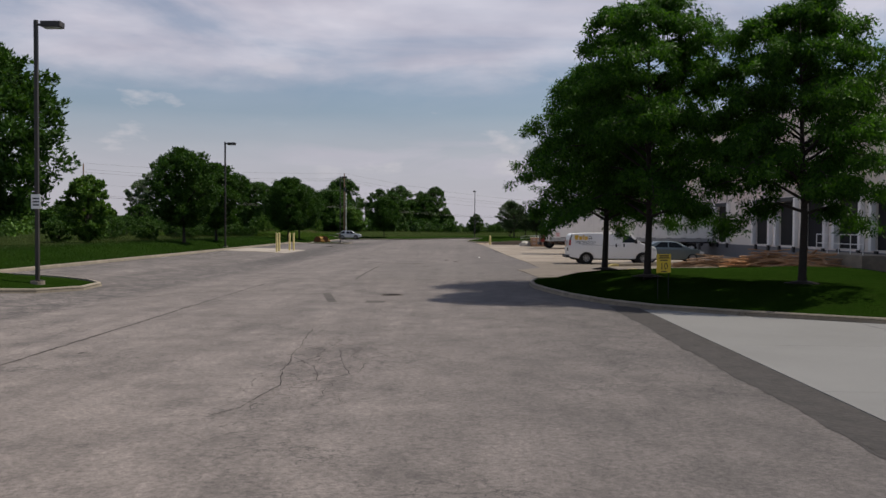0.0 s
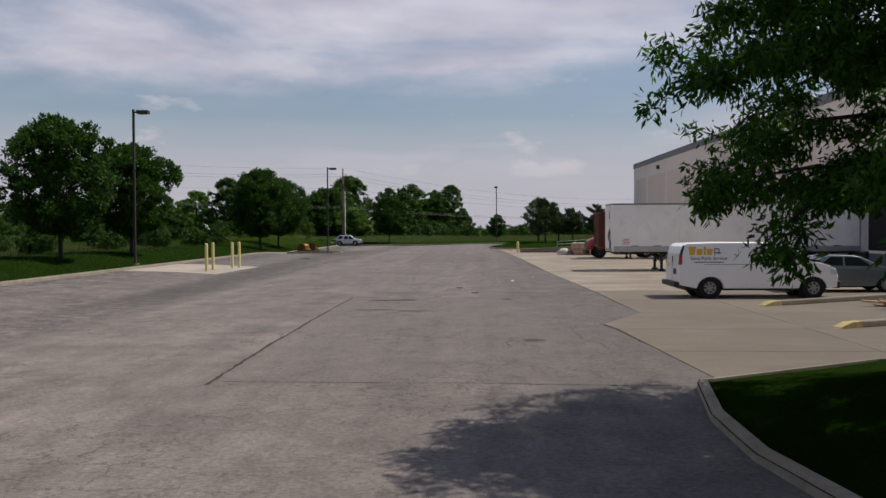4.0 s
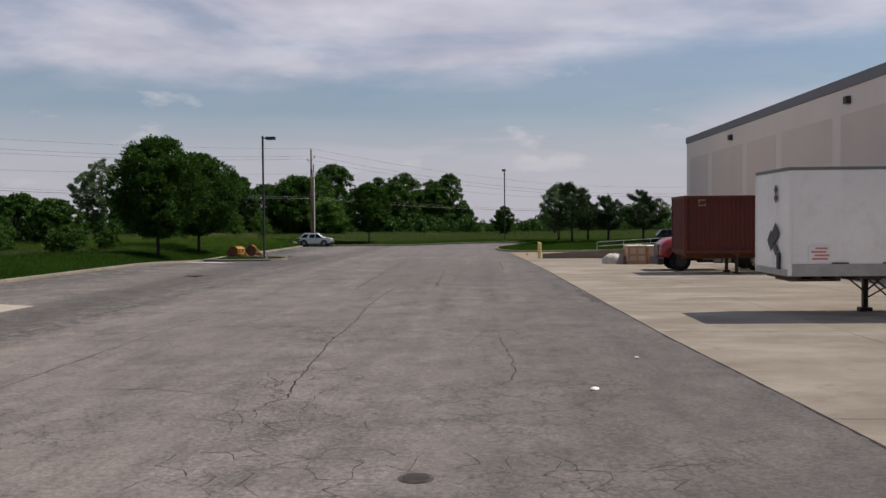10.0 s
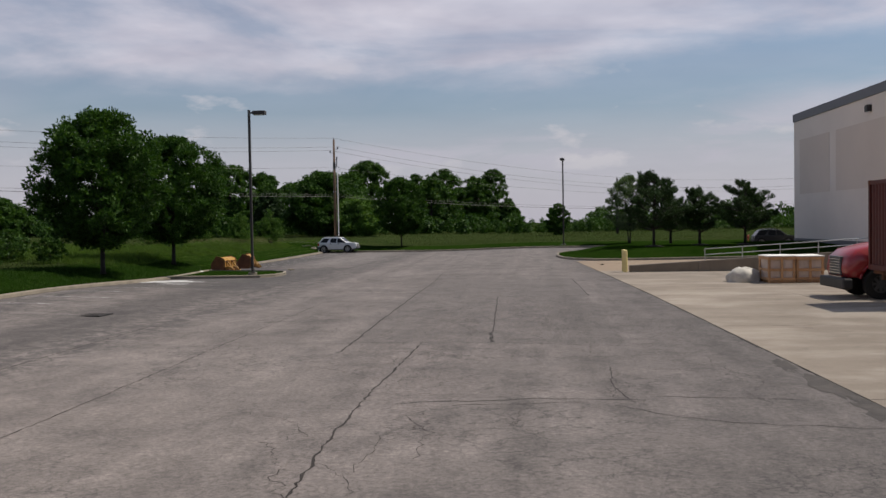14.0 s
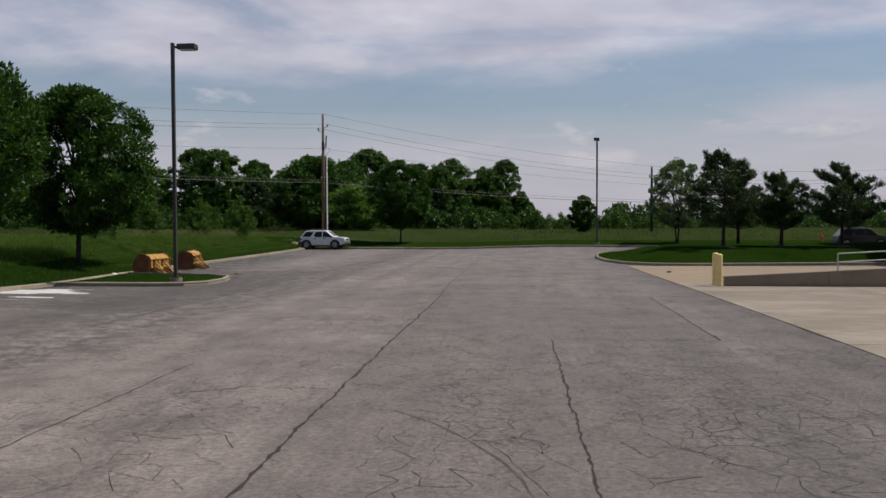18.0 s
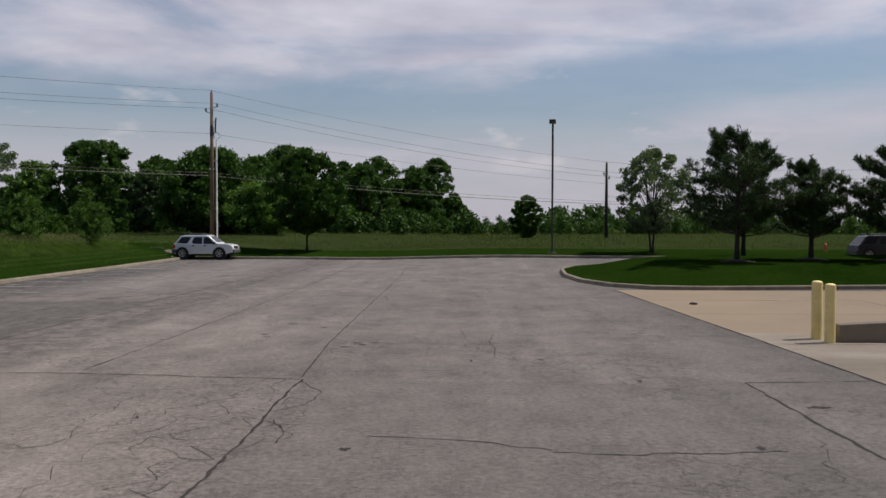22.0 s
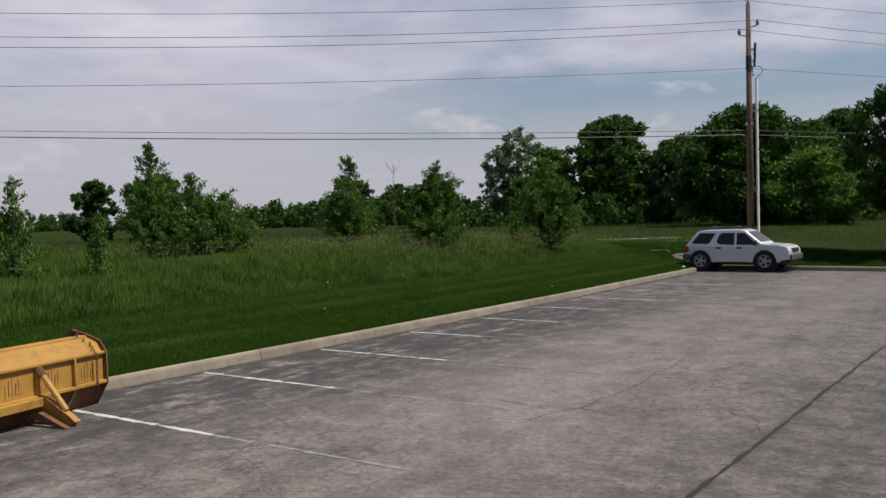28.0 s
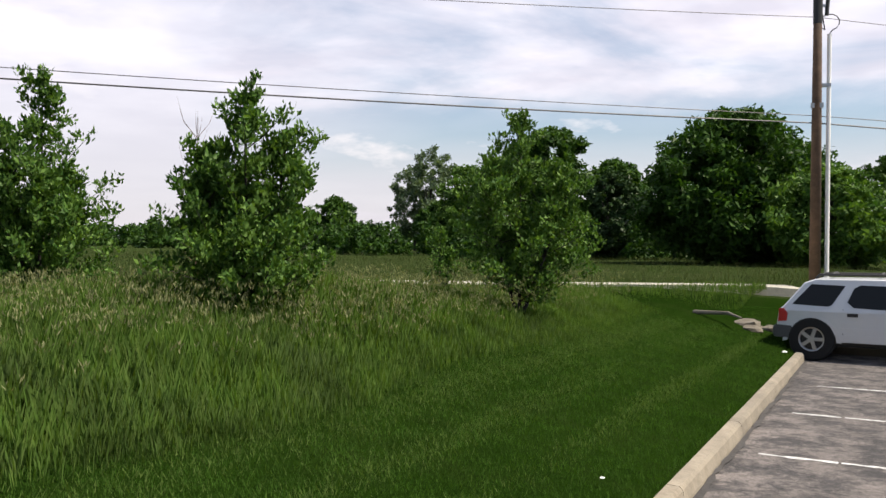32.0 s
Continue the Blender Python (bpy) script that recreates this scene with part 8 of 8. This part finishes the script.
def manhole(x, y, r, label):
    t = thing("manhole_cover", pose(x, y, zp(x, y)), label, "manhole cover", "manhole covers")
    part("frame", tube([(0, 0, -0.02), (0, 0, 0.006)], r * 1.12, 26), M["iron"], t)
    part("cover", tube([(0, 0, 0.004), (0, 0, 0.012)], r, 26), M["lid"], t, "worn iron cover")
    bm = bmesh.new()
    for k in range(-3, 4):
        w = math.sqrt(max(0.01, (r * 0.85) ** 2 - (k * r * 0.24) ** 2))
        box(-w, w, k * r * 0.24 - 0.012, k * r * 0.24 + 0.012, 0.012, 0.018, bm=bm)
    part("tread_bars", bm, M["iron"], t)


manhole(0.15, 27.4, 0.36, "rusty round manhole cover in the asphalt")
manhole(2.06, 56.4, 0.16, "small iron valve cover in cracked asphalt")
manhole(1.39, 59.3, 0.17, "small iron valve cover ringed by cracks")


def drain(x, y):
    t = thing("drain_grate", pose(x, y, zp(x, y)), "dark iron drain grate in the asphalt", "drain", "drain grates")
    part("frame", box(-0.5, 0.5, -0.42, 0.42, -0.02, 0.006), M["dark"], t)
    for k in range(9):
        part("bar", box(-0.44, 0.44, -0.36 + 0.085 * k, -0.32 + 0.085 * k, 0.006, 0.014), M["iron"], t)


drain(-12.2, 92.2)


def litter(x, y, z, s, seed, label="scrap of white litter", material="paper"):
    rng = random.Random(seed)
    bm = bmesh.new()
    bmesh.ops.create_icosphere(bm, subdivisions=2, radius=1)
    for v in bm.verts:
        k = 1 + 0.4 * noise.noise(v.co * 2 + Vector((seed, 3, 1)))
        v.co = Vector((v.co.x * s * k, v.co.y * s * 0.8 * k, max(-0.1, v.co.z) * s * 0.5 * k))
    tagged(part("litter", bm, M[material], None, m=pose(x, y, z, 0, 0, rng.uniform(0, 360))), label, "litter", "litter")


litter(3.81, 64.05, zp(3.8, 64.0) + 0.012, 0.08, 1, "flat white scrap of card on the asphalt")
litter(5.0, 67.2, 0.02, 0.04, 2)
litter(-19.35, 150.9, zl(-19.35, 150.9) + 0.02, 0.06, 4)
litter(-19.2, 140.3, zl(-19.2, 140.3) + 0.03, 0.020, 5)
litter(-20.0, 132.05, zl(-20.0, 132.05) + 0.02, 0.03, 6, "faded red scrap in the grass", "ink_red")
litter(-21.81, 134.1, zl(-21.81, 134.1) + 0.07, 0.03, 7)
litter(-18.3, 117.2, 0.12, 0.13, 8)
litter(5.6, 121.5, 0.02, 0.12, 9, "brown clod on the tan driveway", "mulch")
litter(-12.9, 117.35, 0.14, 0.2, 10, "pale broken piece of kerb", "rock")
for k, (x, y, s) in enumerate([(-20.3, 153.0, 0.26), (-20.5, 153.6, 0.34), (-20.05, 153.7, 0.26)]):
    litter(x, y, zl(x, y), s, 20 + k, "pale flat rock in the grass behind the car", "rock")
tagged(part("branch", tube([(0, 0, 0.05), (0.9, 0.2, 0.09), (1.7, -0.1, 0.05)], [0.05, 0.04, 0.02], 7), M["rock"], None, m=pose(-21.6, 153.4, zl(-21.6, 153.4) + 0.02, 0, 0, -40)), "weathered pale branch lying in the grass", "branch")
tagged(part("branch", tube([(0, 0, 0.01), (0.25, 0.02, 0.02), (0.5, -0.02, 0.01)], [0.018, 0.014, 0.006], 6), M["wood"], None, m=pose(-18.5, 134.2, zp(-18.5, 134.2) + 0.012, 0, 0, 80)), "short pale stick lying by the kerb", "branch")

stick = tube([(0, 0, 0.03), (0.28, 0.03, 0.06), (0.55, -0.01, 0.05), (0.86, 0.04, 0.03)], [0.006, 0.012, 0.014, 0.007], 6)
tube([(0.30, 0.03, 0.06), (0.44, 0.06, 0.12), (0.60, 0.02, 0.13)], [0.008, 0.006, 0.003], 5, stick, False)
tagged(part("branch", stick, M["rock"], None, m=pose(-21.86, 133.05, zl(-21.8, 133.2) + 0.05, 0, 0, 55) @ Matrix.Scale(0.48, 4)), "thin pale fallen branch at the edge of the tall grass", "branch")

# gravel path across the field
v, f = [], []
for k in range(14):
    s = (k - 6) * 1.05
    x, y = -27.0 + s * 0.90, 157.9 + s * 0.435 + 0.004 * s * s
    for o in (-1.3, 1.3):
        px, py = x - 0.435 * o, y + 0.90 * o
        v += [(px, py, zl(px, py) + 0.05), (px, py, zl(px, py) - 0.4)]
    if k:
        i = 4 * k
        f += [(i - 4, i, i + 2, i - 2), (i - 4, i - 3, i + 1, i), (i - 2, i + 2, i + 3, i - 1)]
f += [(0, 2, 3, 1), (i, i + 1, i + 3, i + 2)]
put("gravel_path", mesh_of("gravel_path", v, f, M["gravel"]), label="pale gravel path across the field", category="path", kind="structure")


# ---- grass ----
def blades(name, label, x, y, h, w, lean, seed, material, z=None, simple=False):
    """Single blades of grass, three corners each, bent to a side."""
    g = np.random.default_rng(seed)
    n = len(x)
    z = lawn_z(x, y) if z is None else z
    a, b = g.uniform(0, math.tau, n), g.uniform(0, math.tau, n)
    d = np.stack([np.cos(a), np.sin(a)], -1)
    t = np.stack([np.cos(b), np.sin(b)], -1) * (lean * h)[:, None]
    p = np.stack([x, y], -1)
    if simple:
        v = np.empty((n, 3, 3))
        v[:, 0, :2], v[:, 0, 2] = p - d * (w / 2)[:, None], z - 0.02
        v[:, 1, :2], v[:, 1, 2] = p + d * (w / 2)[:, None], z - 0.02
        v[:, 2, :2], v[:, 2, 2] = p + t, z + h
        put(name, fast_mesh(name, v.reshape(-1, 3), np.arange(n * 3).reshape(-1, 3), M[material]), label=label, category="grass", kind="stuff")
        return
    v = np.empty((n, 4, 3))
    v[:, 0, :2], v[:, 0, 2] = p - d * (w / 2)[:, None], z - 0.02
    v[:, 1, :2], v[:, 1, 2] = p + d * (w / 2)[:, None], z - 0.02
    v[:, 2, :2], v[:, 2, 2] = p + t * 0.35 + d * (w * 0.35)[:, None], z + h * 0.6
    v[:, 3, :2], v[:, 3, 2] = p + t, z + h
    i = np.arange(n)[:, None] * 4
    q = np.concatenate([i + [0, 1, 2], i + [0, 2, 3]], 0)
    put(name, fast_mesh(name, v.reshape(-1, 3), q, M[material]), label=label, category="grass", kind="stuff")


g = np.random.default_rng(5)
n = 260000
x, y = g.uniform(-22.6, -18.5, n), 119.5 + 40.0 * g.random(n)
keep = (edge_gap(x, y) > 0.17) & (edge_gap(x, y) < 3.1) & ~inside_lot(x, y)
x, y = x[keep], y[keep]
blades("mown_grass", "short mown green grass by the kerb", x, y, g.uniform(0.018, 0.036, len(x)) * (1 + 0.25 * np.sin(x * 4.2)), g.uniform(0.003, 0.006, len(x)), 0.8, 6, "blade", simple=True)
# mowing leaves paler lanes along the lawn, widest beside the tall grass
n = 84000
lane = g.integers(0, 3, n)
sy = 119.5 + 34 * g.random(n)
sx = np.interp(sy, EDGE[:9, 1], EDGE[:9, 0]) - np.array([2.55, 1.75, 0.95])[lane] - np.array([0.24, 0.14, 0.10])[lane] * g.normal(size=n)
thin = np.array([noise.noise((float(p) * 0.9, float(q) * 0.25, 7.0)) for p, q in zip(sx, sy)])
on = (thin + g.uniform(-0.6, 0.6, n) > np.array([-0.35, 0.0, 0.15])[lane]) & (edge_gap(sx, sy) > 0.3)
sx, sy = sx[on], sy[on]
blades("cut_swath", "paler swath of cut grass along the lawn", sx, sy, g.uniform(0.020, 0.036, len(sx)), g.uniform(0.003, 0.006, len(sx)), 1.1, 12, "swath", simple=True)


def meadow(x, y, seed, tall, width):
    """Uncut grass in drifts of its own height, low where it meets the lawn."""
    r = np.random.default_rng(seed)
    drift = np.array([noise.noise((float(p) * 0.35, float(q) * 0.35, 0)) for p, q in zip(x, y)])
    gap = edge_gap(x, y)
    keep = (drift + r.uniform(-0.5, 0.5, len(x)) > -0.35) & (gap > 2.75 + 0.15 * np.sin(y * 0.8) + 0.35 * r.random(len(x))) & ~inside_lot(x, y) & (y < 157 + 0.4 * (x + 27))
    x, y, drift, gap = x[keep], y[keep], drift[keep], gap[keep]
    h = r.uniform(*tall, len(x)) * (1 + 0.55 * drift) * (0.3 + 0.7 * ease((gap - 2.7) / 2.2)) * (1 + 0.5 * np.exp(-((x + 25.0) ** 2 + (y - 141.0) ** 2 / 3.0) / 7.0)) * (1 - 0.45 * ease((y - 145.0) / 5.0))
    blades("tall_grass", "tall uncut field grass", x, y, h, r.uniform(*width, len(x)), 0.24, seed + 1, "tall_blade")


n = 110000
meadow(-21.0 - 22 * g.random(n) ** 1.5, 112 + 50 * g.random(n), 7, (0.14, 0.40), (0.004, 0.008))
n = 230000
meadow(-21.2 - 6.5 * g.random(n) ** 1.3, 126 + 27 * g.random(n), 17, (0.12, 0.44), (0.0020, 0.0042))
n = 7000
spot = np.array([(-23.9, 141.0), (-26.4, 140.4), (-22.9, 145.8), (-24.8, 143.6), (-28.0, 135.0), (-24.2, 138.6), (-22.6, 149.0), (-23.2, 143.4)])[g.integers(0, 8, n)]
x, y = spot[:, 0] + 1.35 * g.normal(size=n), spot[:, 1] + 1.9 * g.normal(size=n)
keep = edge_gap(x, y) > 3.3
x, y = x[keep], y[keep]
n = len(x)
cs = np.stack([x, y, lawn_z(x, y) + g.uniform(0.30, 0.74, n)], -1)
v, q = leaf_cloud(cs, np.full(n, 0.05), n * 5, 0.010, 8, 0.2, 5.0, 1.6)
put("seed_heads", fast_mesh("seed_heads", v, q, M["seed"]), label="pale seed heads over the tall grass", category="grass", kind="stuff")
# rough turf of the western bank
n = 60000
x, y = -17.0 - 7.5 * g.random(n), 14 + 105 * g.random(n)
keep = (edge_gap(x, y) > 0.25) & ~inside_lot(x, y)
x, y = x[keep], y[keep]
clump = np.array([noise.noise((float(p) * 0.5, float(q) * 0.5, 3.0)) for p, q in zip(x, y)])
blades("bank_grass", "uneven short grass of the western bank", x, y, g.uniform(0.05, 0.12, len(x)) * (1 + 0.8 * np.clip(clump, -0.6, 1)), g.uniform(0.012, 0.024, len(x)), 0.7, 13, "bank", simple=True)
# coarser tufts of the farther field
n = 90000
x, y = -20.5 - 60 * g.random(n) ** 1.3, 20 + 200 * g.random(n)
keep = (edge_gap(x, y) > 5.0) & ((y < 143.0) | (x < -38.0) | (y > 162.5 + 0.45 * (x + 20.0)))
x, y = x[keep], y[keep]
blades("field_grass", "uneven rough grass of the western field", x, y, g.uniform(0.12, 0.38, len(x)), g.uniform(0.010, 0.024, len(x)), 0.5, 9, "field_blade", simple=True)
n = 60000
x, y = -22 + 90 * g.random(n), 151 + 70 * g.random(n) ** 1.2
keep = (edge_gap(x, y) > 5.5) & ~inside_lot(x, y) & ((x > -15.0) | (y > 162.5 + 0.45 * (x + 20.0)))
x, y = x[keep], y[keep]
blades("field_grass", "uneven rough grass of the northern field", x, y, g.uniform(0.12, 0.34, len(x)), g.uniform(0.010, 0.022, len(x)), 0.5, 10, "field_blade", simple=True)
